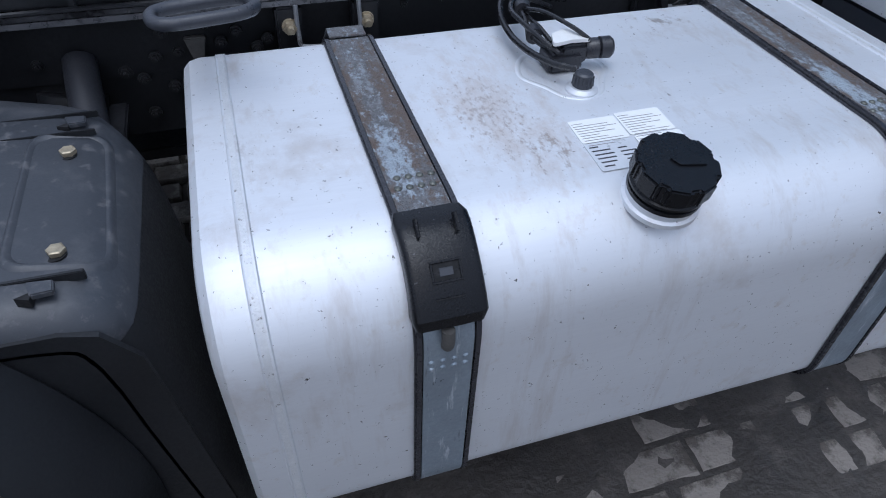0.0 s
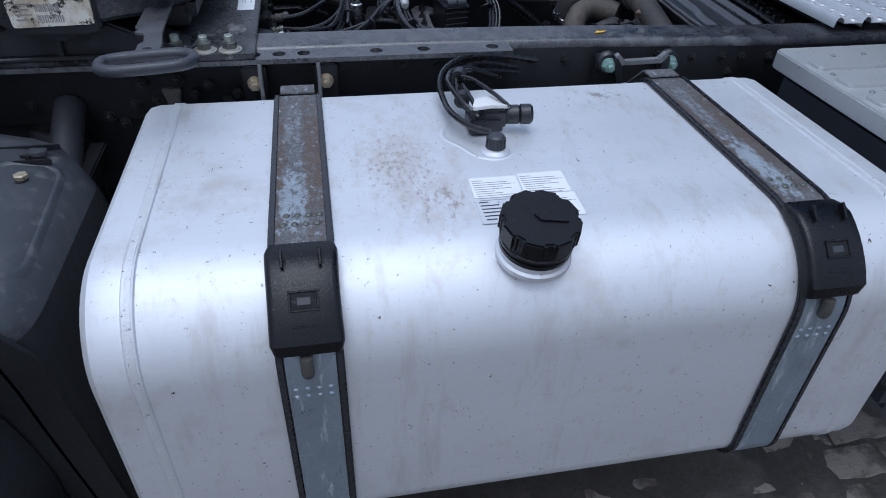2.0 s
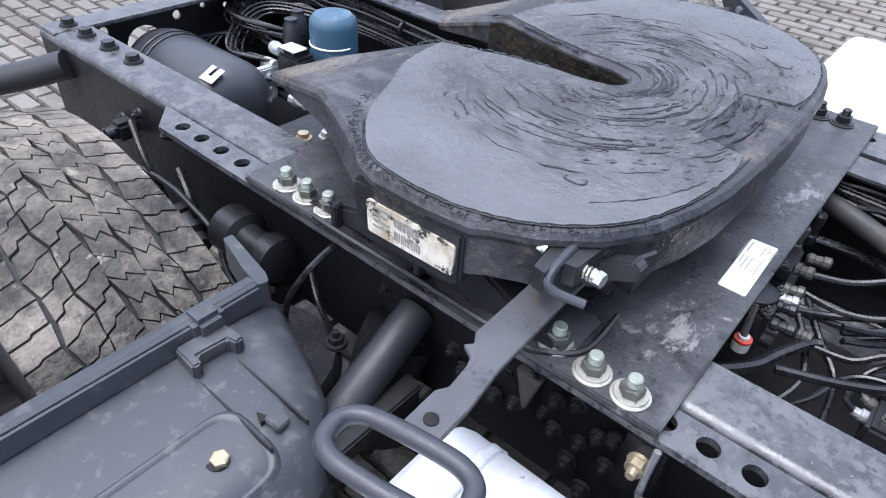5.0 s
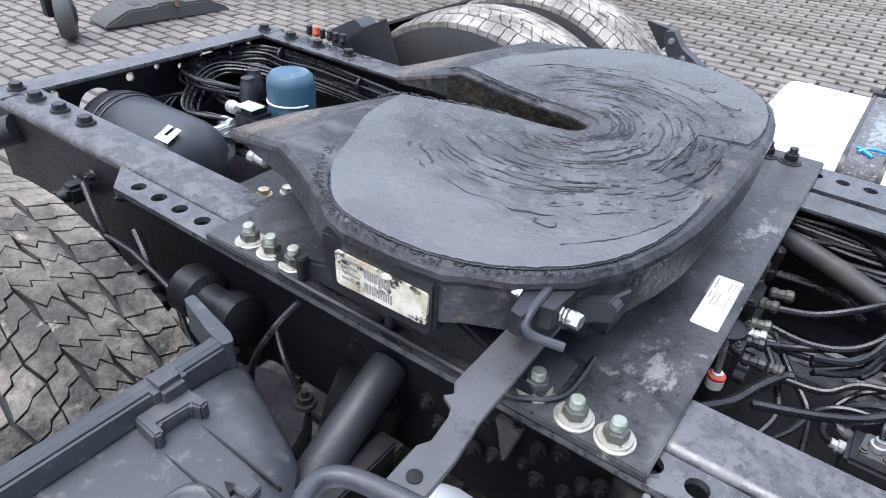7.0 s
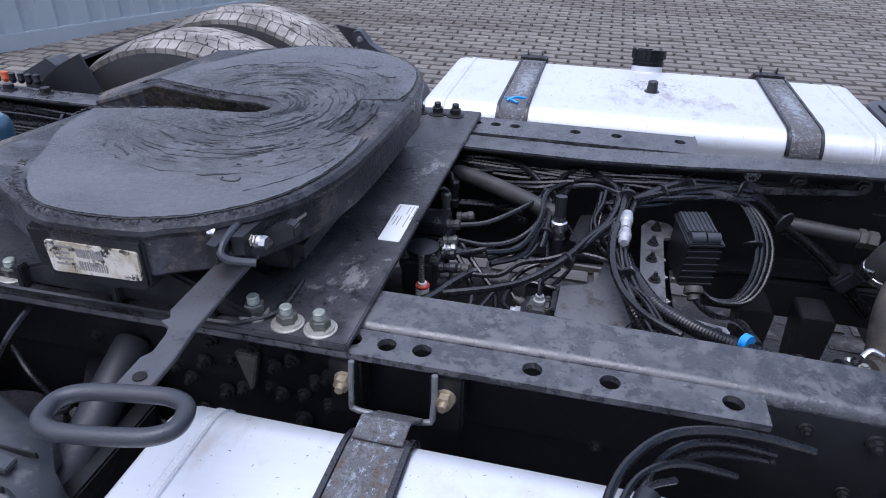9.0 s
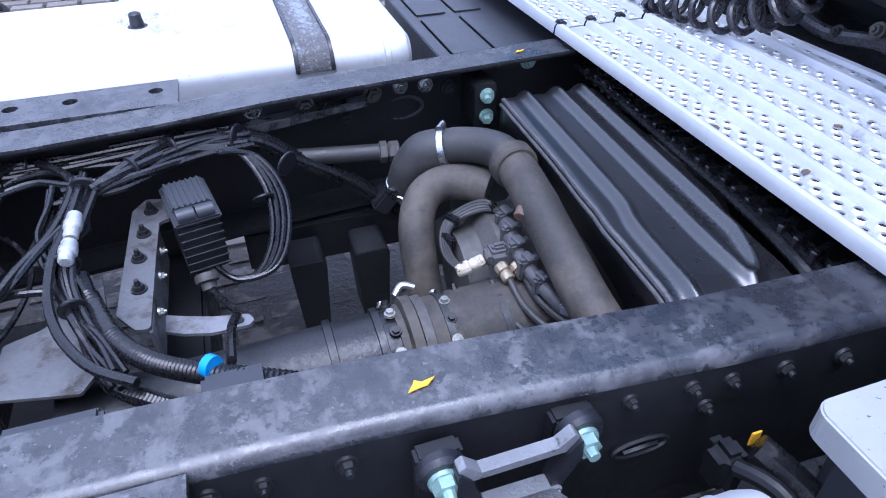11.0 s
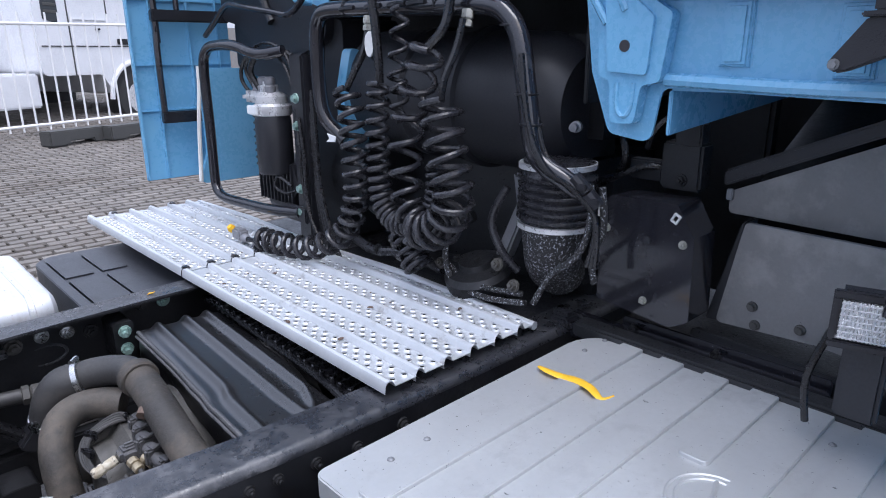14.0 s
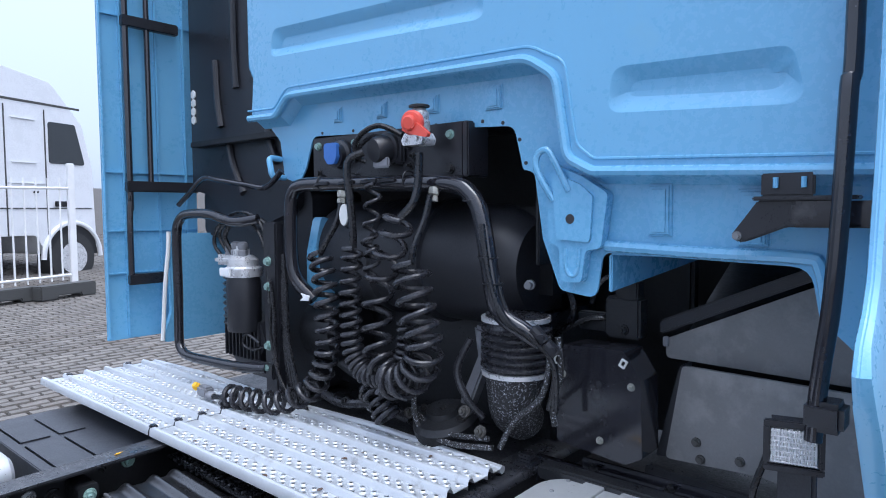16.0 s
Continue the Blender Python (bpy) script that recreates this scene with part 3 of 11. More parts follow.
def holed_plate(bm, x0, x1, y0, y1, z0, z1, holes, r, n=16):
    """A flat bar along x with round holes through it, one in each cell."""
    xs = sorted(holes)
    cuts = [x0] + [(a + b) / 2 for a, b in zip(xs, xs[1:])] + [x1]
    yh = (y0 + y1) / 2
    for i, hx in enumerate(xs):
        a, b = cuts[i], cuts[i + 1]
        hy = holes[hx] if isinstance(holes, dict) else yh
        outer, inner = [], []
        corners = [math.atan2(sy - hy, sx - hx) % (2 * math.pi) for sx, sy in ((b, y1), (a, y1), (a, y0), (b, y0))]
        angles = sorted([2 * math.pi * j / n + 0.01 for j in range(n)] + corners)
        for t in angles:
            c, s = math.cos(t), math.sin(t)
            k = min(((b - hx) / c if c > 1e-6 else 1e9), ((a - hx) / c if c < -1e-6 else 1e9), ((y1 - hy) / s if s > 1e-6 else 1e9), ((y0 - hy) / s if s < -1e-6 else 1e9))
            outer.append((hx + k * c, hy + k * s)), inner.append((hx + r * c, hy + r * s))
        vs = [[[bm.verts.new((px, py, z)) for px, py in ring] for ring in (outer, inner)] for z in (z0, z1)]
        m = len(angles)
        for j in range(m):
            q = (j + 1) % m
            bm.faces.new((vs[1][0][j], vs[1][0][q], vs[1][1][q], vs[1][1][j]))
            bm.faces.new((vs[0][0][j], vs[0][1][j], vs[0][1][q], vs[0][0][q]))
            bm.faces.new((vs[0][1][j], vs[1][1][j], vs[1][1][q], vs[0][1][q]))
            if abs(outer[j][1] - outer[q][1]) < 1e-9 or (i == 0 and abs(outer[j][0] - x0) + abs(outer[q][0] - x0) < 1e-9) or (i == len(xs) - 1 and abs(outer[j][0] - x1) + abs(outer[q][0] - x1) < 1e-9):
                bm.faces.new((vs[0][0][j], vs[0][0][q], vs[1][0][q], vs[1][0][j]))
    return bm


def rounded(pts, radii, seg=6):
    """A closed polygon with its corners rounded."""
    out, n = [], len(pts)
    for i in range(n):
        p, a, b = Vector(pts[i]), Vector(pts[i - 1]), Vector(pts[(i + 1) % n])
        r = radii[i] if isinstance(radii, (list, tuple)) else radii
        if r <= 0:
            out.append(tuple(p))
            continue
        u, v = (a - p).normalized(), (b - p).normalized()
        ang = math.acos(max(-1, min(1, u.dot(v))))
        d = min(r / math.tan(ang / 2), (a - p).length * 0.49, (b - p).length * 0.49)
        s, e = p + u * d, p + v * d
        for k in range(seg + 1):
            t = k / seg
            out.append(tuple((1 - t) ** 2 * s + 2 * t * (1 - t) * p * 0.5 + 2 * t * (1 - t) * (p * 0.5) + t * t * e))
    return out


def arc_rounded(pts, radii, seg=8):
    """As rounded(), with true arcs (2D)."""
    out, n = [], len(pts)
    for i in range(n):
        p, a, b = Vector(pts[i]), Vector(pts[i - 1]), Vector(pts[(i + 1) % n])
        r = radii[i] if isinstance(radii, (list, tuple)) else radii
        if r <= 0:
            out.append(tuple(p))
            continue
        u, v = (a - p).normalized(), (b - p).normalized()
        ang = math.acos(max(-1, min(1, u.dot(v))))
        d = r / math.tan(ang / 2)
        c = p + (u + v).normalized() * (r / math.sin(ang / 2))
        s, e = p + u * d - c, p + v * d - c
        t0, t1 = math.atan2(s.y, s.x), math.atan2(e.y, e.x)
        while t1 - t0 > math.pi:
            t1 -= 2 * math.pi
        while t1 - t0 < -math.pi:
            t1 += 2 * math.pi
        for k in range(seg + 1):
            t = t0 + (t1 - t0) * k / seg
            out.append((c.x + r * math.cos(t), c.y + r * math.sin(t)))
    return out


def bars(bm, origin, across, down, rows, height, gap, thick=0.0006):
    """Rows of unreadable print as thin bars: rows give the share of the width that each covers."""
    o, u, v = Vector(origin), Vector(across), Vector(down).normalized()
    nrm = u.cross(v).normalized()
    for i, share in enumerate(rows):
        if not share:
            continue
        segs = share if isinstance(share, (list, tuple)) else [(0, share)]
        for s0, s1 in segs:
            a = o + v * (i * (height + gap)) + u * s0
            q = [a, a + u * (s1 - s0), a + u * (s1 - s0) + v * height, a + v * height]
            f = [bm.verts.new(x) for x in q]
            g = [bm.verts.new(x - nrm * thick) for x in q]
            bm.faces.new(f), bm.faces.new(g[::-1])
            for j in range(4):
                bm.faces.new((f[j], f[(j + 1) % 4], g[(j + 1) % 4], g[j]))
    return bm


# ---- the chassis frame ----
chassis = thing("chassis_frame", (0, 0, 0.73), "black painted steel ladder frame, dusty and scuffed on top", "chassis")


def lerp_at(table, x):
    for (a, u), (b, v) in zip(table, table[1:]):
        if x <= b:
            return u + (v - u) * max(0, (x - a)) / (b - a)
    return table[-1][1]


NEAR_OUT = [(-1.62, -0.428), (0.3, -0.425), (0.6, -0.434), (0.8, -0.447), (1.05, -0.468), (1.4, -0.480), (3.0, -0.485)]
FAR_OUT = [(-1.62, 0.395), (0.25, 0.365), (0.45, 0.385), (0.67, 0.420), (1.0, 0.445), (1.3, 0.462), (3.0, 0.465)]


def rail(table, sgn, name):
    """A channel section along x with its web outside, the flanges inwards and a rounded upper edge."""
    bm = bmesh.new()
    xs = [-1.62, -1.2, -0.6, 0.0, 0.25, 0.35, 0.45, 0.55, 0.65, 0.75, 0.85, 0.95, 1.05, 1.15, 1.3, 1.45, 2.0, 3.0]
    w, top, bot, th, r = 0.088, 1.0, 0.73, 0.009, 0.014
    sec = [(w, bot), (0, bot), (0, top - r), (r * 0.12, top - r * 0.5), (r * 0.5, top - r * 0.12), (r, top), (w, top), (w, top - th), (th, top - th), (th, bot + th), (w, bot + th)]
    rings = [[bm.verts.new((x, lerp_at(table, x) + sgn * u, z)) for u, z in sec] for x in xs]
    n = len(sec)
    for a, b in zip(rings, rings[1:]):
        for j in range(n):
            bm.faces.new((a[j], a[(j + 1) % n], b[(j + 1) % n], b[j]))
    bm.faces.new(rings[0]), bm.faces.new(rings[-1][::-1])
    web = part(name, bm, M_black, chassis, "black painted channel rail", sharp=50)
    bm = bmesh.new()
    # Upper flange is a separate cap, coloured paler for the light on top.
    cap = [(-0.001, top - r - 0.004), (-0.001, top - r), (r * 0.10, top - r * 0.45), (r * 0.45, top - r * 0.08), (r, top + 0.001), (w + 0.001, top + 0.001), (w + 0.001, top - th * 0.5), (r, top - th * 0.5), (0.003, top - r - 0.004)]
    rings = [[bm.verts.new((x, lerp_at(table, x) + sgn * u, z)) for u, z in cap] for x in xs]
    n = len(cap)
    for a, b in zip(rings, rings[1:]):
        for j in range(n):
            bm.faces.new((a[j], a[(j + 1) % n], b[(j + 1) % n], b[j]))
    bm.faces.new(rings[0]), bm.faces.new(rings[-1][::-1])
    part("top_flange", bm, M_rail, web, "worn dusty upper flange, coloured paler for the light on top", sharp=50)
    return web


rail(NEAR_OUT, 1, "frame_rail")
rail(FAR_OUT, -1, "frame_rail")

# angles that carry the coupling's plate
HOLES_F = [-0.05, 0.0, 0.05, 0.2, 0.3, 0.45]
HOLES_R = [-0.99, -0.932, -0.874, -0.815]
for side in (-1, 1):
    y0, y1 = (-0.486, -0.431) if side < 0 else (0.385, 0.50)
    hy = -0.456 if side < 0 else 0.455
    bm = bmesh.new()
    holed_plate(bm, -0.80, 0.49, y0, y1, 0.988, 0.998, {x: hy for x in HOLES_F + [-0.7, -0.5]}, 0.0135)
    holed_plate(bm, -1.02, -0.80, y0, y1, 0.988, 0.998, {x: hy for x in HOLES_R}, 0.0135)
    tip = [(-1.02, y0), (-1.02, y1), (-1.085, y1 if side < 0 else y0)]
    prism(bm, tip, "z", 0.988, 0.998)
    bmesh.ops.remove_doubles(bm, verts=bm.verts[:], dist=0.0005)
    yv = (-0.4355, -0.4285) if side < 0 else (0.397, 0.404)
    part("mounting_angle", bm, M_rail, chassis, "punched steel angle with worn edge")
    # The upright leg takes the web's darker colour.
    bm = bmesh.new()
    box(bm, -1.02, 0.49, yv[0], yv[1], 0.86, 0.986, 0.002)
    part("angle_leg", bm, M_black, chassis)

# rear closing member with round openings
def wall_with_holes(bm, x, th, y0, y1, z0, z1, holes, n=18):
    """An upright sheet across the frame with round openings: holes of (y, z, r), one in each cell from y0 to y1."""
    b = bmesh.new()
    hs = sorted(holes)
    cuts = [y0] + [(p[0] + q[0]) / 2 for p, q in zip(hs, hs[1:])] + [y1]
    for i, (hy, hz, r) in enumerate(hs):
        holed_plate(b, cuts[i], cuts[i + 1], z0, z1, 0, th, {hy: hz}, r, n)
    bmesh.ops.remove_doubles(b, verts=b.verts[:], dist=0.0005)
    b.transform(Matrix(((0, 0, 1, x), (1, 0, 0, 0), (0, 1, 0, 0), (0, 0, 0, 1))))
    return merge(bm, b)


bm = bmesh.new()
wall_with_holes(bm, -1.62, 0.008, -0.42, 0.39, 0.74, 0.992,
                [(-0.36, 0.93, 0.012), (-0.29, 0.955, 0.014), (-0.19, 0.90, 0.05), (-0.09, 0.955, 0.012), (-0.01, 0.965, 0.008), (0.06, 0.95, 0.008), (0.15, 0.94, 0.034), (0.24, 0.975, 0.008), (0.30, 0.955, 0.014)])
part("rear_cross_member", bm, M_black, chassis, "black cross member with round openings")
bm = bmesh.new()
box(bm, -1.628, -1.55, -0.425, 0.392, 0.9925, 1.002, 0.002)
part("cross_member_top", bm, M_rail, chassis)
for x, y in ((-1.585, -0.375), (-1.50, -0.375), (-1.40, -0.375), (-1.30, -0.375), (-1.585, 0.345), (-1.47, 0.345), (-1.36, 0.345), (-1.24, 0.345)):
    part("rail_bolt", bolt(bmesh.new(), (x, y, 1.002), (0, 0, 1), 0.013), M_darkbolt, chassis)
# diagonal tube at the rear outside
part("rear_brace_tube", tube(bmesh.new(), [(-1.50, -0.43, 0.950), (-1.615, -0.522, 0.905), (-1.76, -0.66, 0.865)], 0.033, 12, 4), M_cast, chassis)

# bolts and small holes on the webs
rnd = random.Random(4)
for x, z, s in [(0.55, 0.955, .008), (0.63, 0.955, .01), (0.93, 0.957, .008), (1.003, 0.958, .008), (1.05, 0.958, .008), (1.027, 0.921, .008), (1.12, 0.955, .009), (1.2, 0.95, .009),
                (1.3, 0.955, .01), (0.12, 0.955, .008), (0.18, 0.95, .008), (0.26, 0.955, .008), (0.33, 0.955, .008), (0.38, 0.957, .01), (0.44, 0.955, .009), (0.5, 0.956, .01),
                (-0.2, 0.86, .009), (-0.28, 0.83, .011), (-0.26, 0.9, .009), (-0.36, 0.87, .011), (-0.43, 0.82, .012), (-0.5, 0.9, .009), (-0.15, 0.8, .012), (-0.12, 0.76, .012), (-0.33, 0.78, .01),
                (-1.2, 0.94, .01), (-1.28, 0.9, .011), (-1.1, 0.93, .01), (0.62, 0.86, .008), (0.7, 0.83, .008), (0.3, 0.86, .008), (1.35, 0.93, .011), (1.5, 0.93, .011)]:
    part("web_bolt", bolt(bmesh.new(), (x, lerp_at(NEAR_OUT, x) - 0.001 - (0.008 if x < 0.49 else 0), z), (0, -1, 0), s * 0.8, s * 0.6), M_darkbolt if rnd.random() < 0.97 else M_bolt, chassis)
for x, z, s, mm in [(0.616, 0.957, .012, M_steel), (0.72, 0.945, .013, M_castgrey), (0.86, 0.945, .013, M_castgrey), (0.921, 0.951, .011, M_steel), (0.977, 0.944, .011, M_steel), (1.03, 0.93, .012, M_darkbolt), (0.5, 0.9, .009, M_darkbolt),
                    (1.22, 0.96, .012, M_greenbolt), (1.16, 0.965, .012, M_darkbolt), (0.80, 0.9, .008, M_darkbolt), (-1.0, 0.93, .011, M_darkbolt), (-0.9, 0.90, .01, M_bolt)]:
    part("web_bolt", bolt(bmesh.new(), (x, lerp_at(FAR_OUT, x) - 0.010, z), (0, -1, 0), s, s * 0.5), mm, chassis)
# rib and lug on the far web, oval opening
bm = bmesh.new()
prism(bm, [(0.50, 0.93), (0.84, 0.955), (0.84, 0.943), (0.50, 0.905)], "y", 0.37, 0.405, 0.002)
part("web_rib", bm, M_rail, chassis)
bm = bmesh.new()
tube(bm, [(0.925 + 0.045 * math.cos(a) * 1.0, 0.432, 0.90 + 0.024 * math.sin(a)) for a in [k * math.pi / 6 for k in range(12)]], 0.004, 6, 2, True)
part("oval_opening_rim", bm, M_rail, chassis)

# cross tubes and lower parts between and beside the rails
bm = bmesh.new()
box(bm, 0.40, 0.47, -0.40, 0.36, 0.56, 0.72, 0.01)
part("lower_cross_member", bm, M_black, chassis)
bm = bmesh.new()
box(bm, 0.55, 1.0, 0.33, 0.37, 0.62, 0.72, 0.006)
part("inner_side_plate", bm, M_black, chassis)
for x in (0.66, 0.79):
    bm = bmesh.new()
    prism(bm, rounded([(x - 0.035, 0.70), (x + 0.04, 0.70), (x + 0.028, 0.50), (x - 0.022, 0.50)], 0.014), "y", 0.22, 0.31, 0.003)
    part("hanging_lug", bm, M_black, chassis)
bm = bmesh.new()
box(bm, -0.9, 0.25, -0.33, 0.30, 0.60, 0.63, 0.004)
part("lower_guard_plate", bm, M_black, chassis)
# suspension arm, bellow and bracket between frame and mudguard
bm = bmesh.new()
tube(bm, [(-0.43, -0.44, 0.90), (-0.42, -0.55, 0.86), (-0.40, -0.72, 0.80)], 0.030, 12, 3)
part("mudguard_tube", bm, M_shade, chassis, "round black support tube with rubbed end")
bm = bmesh.new()
prism(bm, [(-0.395, 0.845), (-0.36, 0.845), (-0.372, 0.80), (-0.388, 0.76)], "y", -0.71, -0.50, 0.004)
part("tube_tab", bm, M_black, chassis)
bm = bmesh.new()
lathe(bm, (-0.62, -0.60, 0.40), (-0.62, -0.60, 0.79), [(0.11, 0), (0.135, .2), (0.12, .4), (0.14, .6), (0.125, .8), (0.13, .95), (0.12, 1)], 24)
part("air_bellow", bm, M_rubber, chassis, "black rubber air spring")
for dx, dy, mm in ((0.0, 0.0, M_brass), (0.06, -0.03, M_bolt), (0.05, 0.06, M_darkbolt)):
    part("bellow_nut", bolt(bmesh.new(), (-0.60 + dx, -0.56 + dy, 0.792), (0, 0, 1), 0.012, 0.012), mm, chassis)
part("air_line", tube(bmesh.new(), [(-0.60, -0.56, 0.80), (-0.60, -0.55, 0.88), (-0.58, -0.52, 0.94), (-0.57, -0.47, 0.97)], 0.005, 6), M_cable, chassis)
bm = bmesh.new()
lathe(bm, (-0.86, -0.48, 0.86), (-0.70, -0.48, 0.86), [(0.03, 0), (0.045, .05), (0.045, .35), (0.03, .4), (0.03, .7), (0.042, .75), (0.042, .95), (0.02, 1)], 16)
part("shock_absorber", bm, M_cast, chassis)
bm = bmesh.new()
tube(bm, [(-1.245, -0.495, 0.855), (-1.13, -0.487, 0.862), (-1.017, -0.482, 0.86), (-0.88, -0.49, 0.83)], 0.006, 8, 2)
part("levelling_rod", bm, M_cast, chassis)
bm = bmesh.new()
box(bm, -1.265, -1.225, -0.478, -0.43, 0.875, 0.915, 0.008)
cyl(bm, (-1.245, -0.478, 0.895), (-1.245, -0.495, 0.895), 0.014)
box(bm, -1.252, -1.238, -0.500, -0.490, 0.845, 0.91, 0.003)
part("levelling_valve", bm, M_cast, chassis)
for pts, rr in (([(-1.20, -0.455, 0.93), (-1.12, -0.48, 0.88), (-1.05, -0.485, 0.80), (-0.98, -0.49, 0.72)], 0.007), ([(-1.05, -0.452, 0.88), (-0.98, -0.475, 0.84), (-0.95, -0.49, 0.76), (-0.90, -0.50, 0.70)], 0.009), ([(-0.95, -0.455, 0.80), (-0.85, -0.50, 0.76), (-0.76, -0.52, 0.78), (-0.68, -0.52, 0.84)], 0.006), ([(-0.66, -0.455, 0.86), (-0.60, -0.49, 0.84), (-0.55, -0.50, 0.78), (-0.52, -0.53, 0.70)], 0.005)):
    part("brake_line", tube(bmesh.new(), pts, rr, 8, 5), M_cable, chassis)
bm = bmesh.new()
lathe(bm, (-1.00, -0.49, 0.80), (-0.93, -0.50, 0.78), [(0.02, 0), (0.034, .1), (0.034, .6), (0.022, .7), (0.022, 1)], 14)
box(bm, -1.03, -0.99, -0.515, -0.455, 0.78, 0.83, 0.008)
part("brake_valve", bm, M_shade, chassis)
for x, z in ((-0.180, 0.916), (-0.136, 0.868), (-0.094, 0.914), (-0.115, 0.900), (-0.209, 0.950), (-0.239, 0.860), (-0.150, 0.935), (-0.175, 0.862), (-0.096, 0.858), (-0.30, 0.90), (-0.33, 0.86), (-0.28, 0.945)):
    part("web_bolt", bolt(bmesh.new(), (x, -0.4495, z), (0, -1, 0), 0.0075, 0.007), M_darkbolt, chassis)
# bent tin strips on the web by the tank
bm = bmesh.new()
prism(bm, [(-0.245, 0.93), (-0.205, 0.93), (-0.222, 0.86), (-0.228, 0.86)], "y", -0.452, -0.438, 0.002)
part("web_tab", bm, M_castgrey, chassis)
bm = bmesh.new()
tube(bm, [(-0.46, -0.44, 0.84), (-0.47, -0.47, 0.76), (-0.44, -0.5, 0.66)], 0.06, 14, 3)
part("axle_stub", bm, M_black, chassis)

# strap brackets of the near tank on the web
def strap_bracket(xc, grip):
    bm = bmesh.new()
    w = 0.058
    tube(bm, [(xc - w, -0.492, 0.99), (xc - w, -0.50, 0.93), (xc - w + 0.012, -0.505, 0.915), (xc + w - 0.012, -0.505, 0.915), (xc + w, -0.50, 0.93), (xc + w, -0.492, 0.99)], 0.0045, 8, 3)
    e = thing("strap_bracket", (xc, -0.5, 0.9), "black steel tank strap bracket bolted to the frame web", "bracket", "tank strap brackets")
    if not grip:
        # Pale tube puts the bright edge of the folded bracket into the colour.
        part("loop", bm, M_link, e)
    else:
        bm.free()
    for s in (-1, 1):
        bm = bmesh.new()
        box(bm, xc + s * 0.072 - 0.024, xc + s * 0.072 + 0.024, -0.487 if not grip else -0.470, -0.447, 0.885, 0.985 if not grip else 0.972, 0.004)
        part("cheek", bm, M_black, e)
        part("bolt", bolt(bmesh.new(), (xc + s * (0.072 if not grip else 0.074), -0.487 if not grip else -0.484, 0.95 if not grip else 0.956), (0, -1, 0), 0.0115 if not grip else 0.0125, 0.010, 1.35), M_brass if not grip else M_greenbolt, e)
    if grip:
        bm = bmesh.new()
        prism(bm, rounded([(xc - 0.050, 0.958), (xc + 0.050, 0.960), (xc + 0.062, 0.978), (xc + 0.056, 0.984), (xc + 0.040, 0.970), (xc - 0.040, 0.968), (xc - 0.056, 0.984), (xc - 0.064, 0.978)], 0.003), "y", -0.496, -0.482, 0.002)
        part("link", bm, M_link, e, "worn pale grey link bar")
        for s in (-1, 1):
            bm = bmesh.new()
            prism(bm, rounded([(xc + s * 0.064, 0.980), (xc + s * 0.050, 0.962), (xc + s * 0.034, 0.912), (xc + s * 0.046, 0.908), (xc + s * 0.066, 0.950)], 0.003), "y", -0.500, -0.480, 0.003)
            part("frame_side", bm, M_cover, e)
            part("ear", lathe(bmesh.new(), (xc + s * 0.074, -0.470, 0.958), (xc + s * 0.074, -0.484, 0.958), [(0.026, 0), (0.026, .6), (0.022, 1)], 20), M_cover, e)
        bm = bmesh.new()
        box(bm, xc - 0.046, xc + 0.046, -0.507, -0.482, 0.904, 0.914, 0.003)
        part("frame_foot", bm, M_link, e)
    return e


strap_bracket(0.019, False)
strap_bracket(0.787, True)
bm = bmesh.new()
tube(bm, [(0.956 + 0.036 * math.cos(a), -0.463, 0.872 + 0.013 * math.sin(a)) for a in [k * math.pi / 6 for k in range(12)]], 0.0035, 6, 2, True)
tube(bm, [(0.935, -0.463, 0.869), (0.955, -0.466, 0.875), (0.978, -0.463, 0.870)], 0.004, 6, 3)
part("web_slot", bm, M_black, chassis, "raised rim of an oval web opening")


# ---- fuel tanks ----
YI, YO, ZB, ZT = 0.565, 1.190, 0.478, 0.966
TX0, TX1 = -0.246, 1.006


def tank_section(off=0.0, seg=10):
    """The tank's outline (distance from the frame's middle line, height), from the inner lower corner round over the top."""
    return arc_rounded([(YI - off, ZB - off), (YI - off, ZT + off), (YO + off, ZT + off), (YO + off, ZB - off)],
                       [0.06 + off, 0.055 + off, 0.135 + off, 0.06 + off], seg)


def ribbon(bm, path, s, x0, x1, t):
    """A band across the tank: path of (y, z) with its outer normal taken from the path itself, t thick."""
    pts = [Vector((s * y, z)) for y, z in path]
    rings = []
    for i, p in enumerate(pts):
        d = (pts[min(i + 1, len(pts) - 1)] - pts[max(i - 1, 0)]).normalized()
        nrm = Vector((-d.y, d.x)) * s
        q = p + nrm * t
        rings.append([bm.verts.new((x0, p.x, p.y)), bm.verts.new((x1, p.x, p.y)), bm.verts.new((x1, q.x, q.y)), bm.verts.new((x0, q.x, q.y))])
    for a, b in zip(rings, rings[1:]):
        for j in range(4):
            bm.faces.new((a[j], a[(j + 1) % 4], b[(j + 1) % 4], b[j]))
    bm.faces.new(rings[0]), bm.faces.new(rings[-1][::-1])
    return bm


def top_path(off, y_from=None, z_to=None):
    """The part of the outline over the top and down the front."""
    sec = tank_section(off, 14)
    i0 = next(i for i, p in enumerate(sec) if p[1] > ZB + 0.2)
    sec = sec[i0:]
    out = []
    for a, b in zip(sec, sec[1:]):
        n = max(1, int((Vector(b) - Vector(a)).length / 0.03))
        out += [(a[0] + (b[0] - a[0]) * k / n, a[1] + (b[1] - a[1]) * k / n) for k in range(n)]
    out.append(sec[-1])
    res = []
    for y, z in out:
        if y_from is not None and y < y_from:
            continue
        if z_to is not None and z < z_to and y > YO - 0.2:
            continue
        res.append((y, z))
    return res


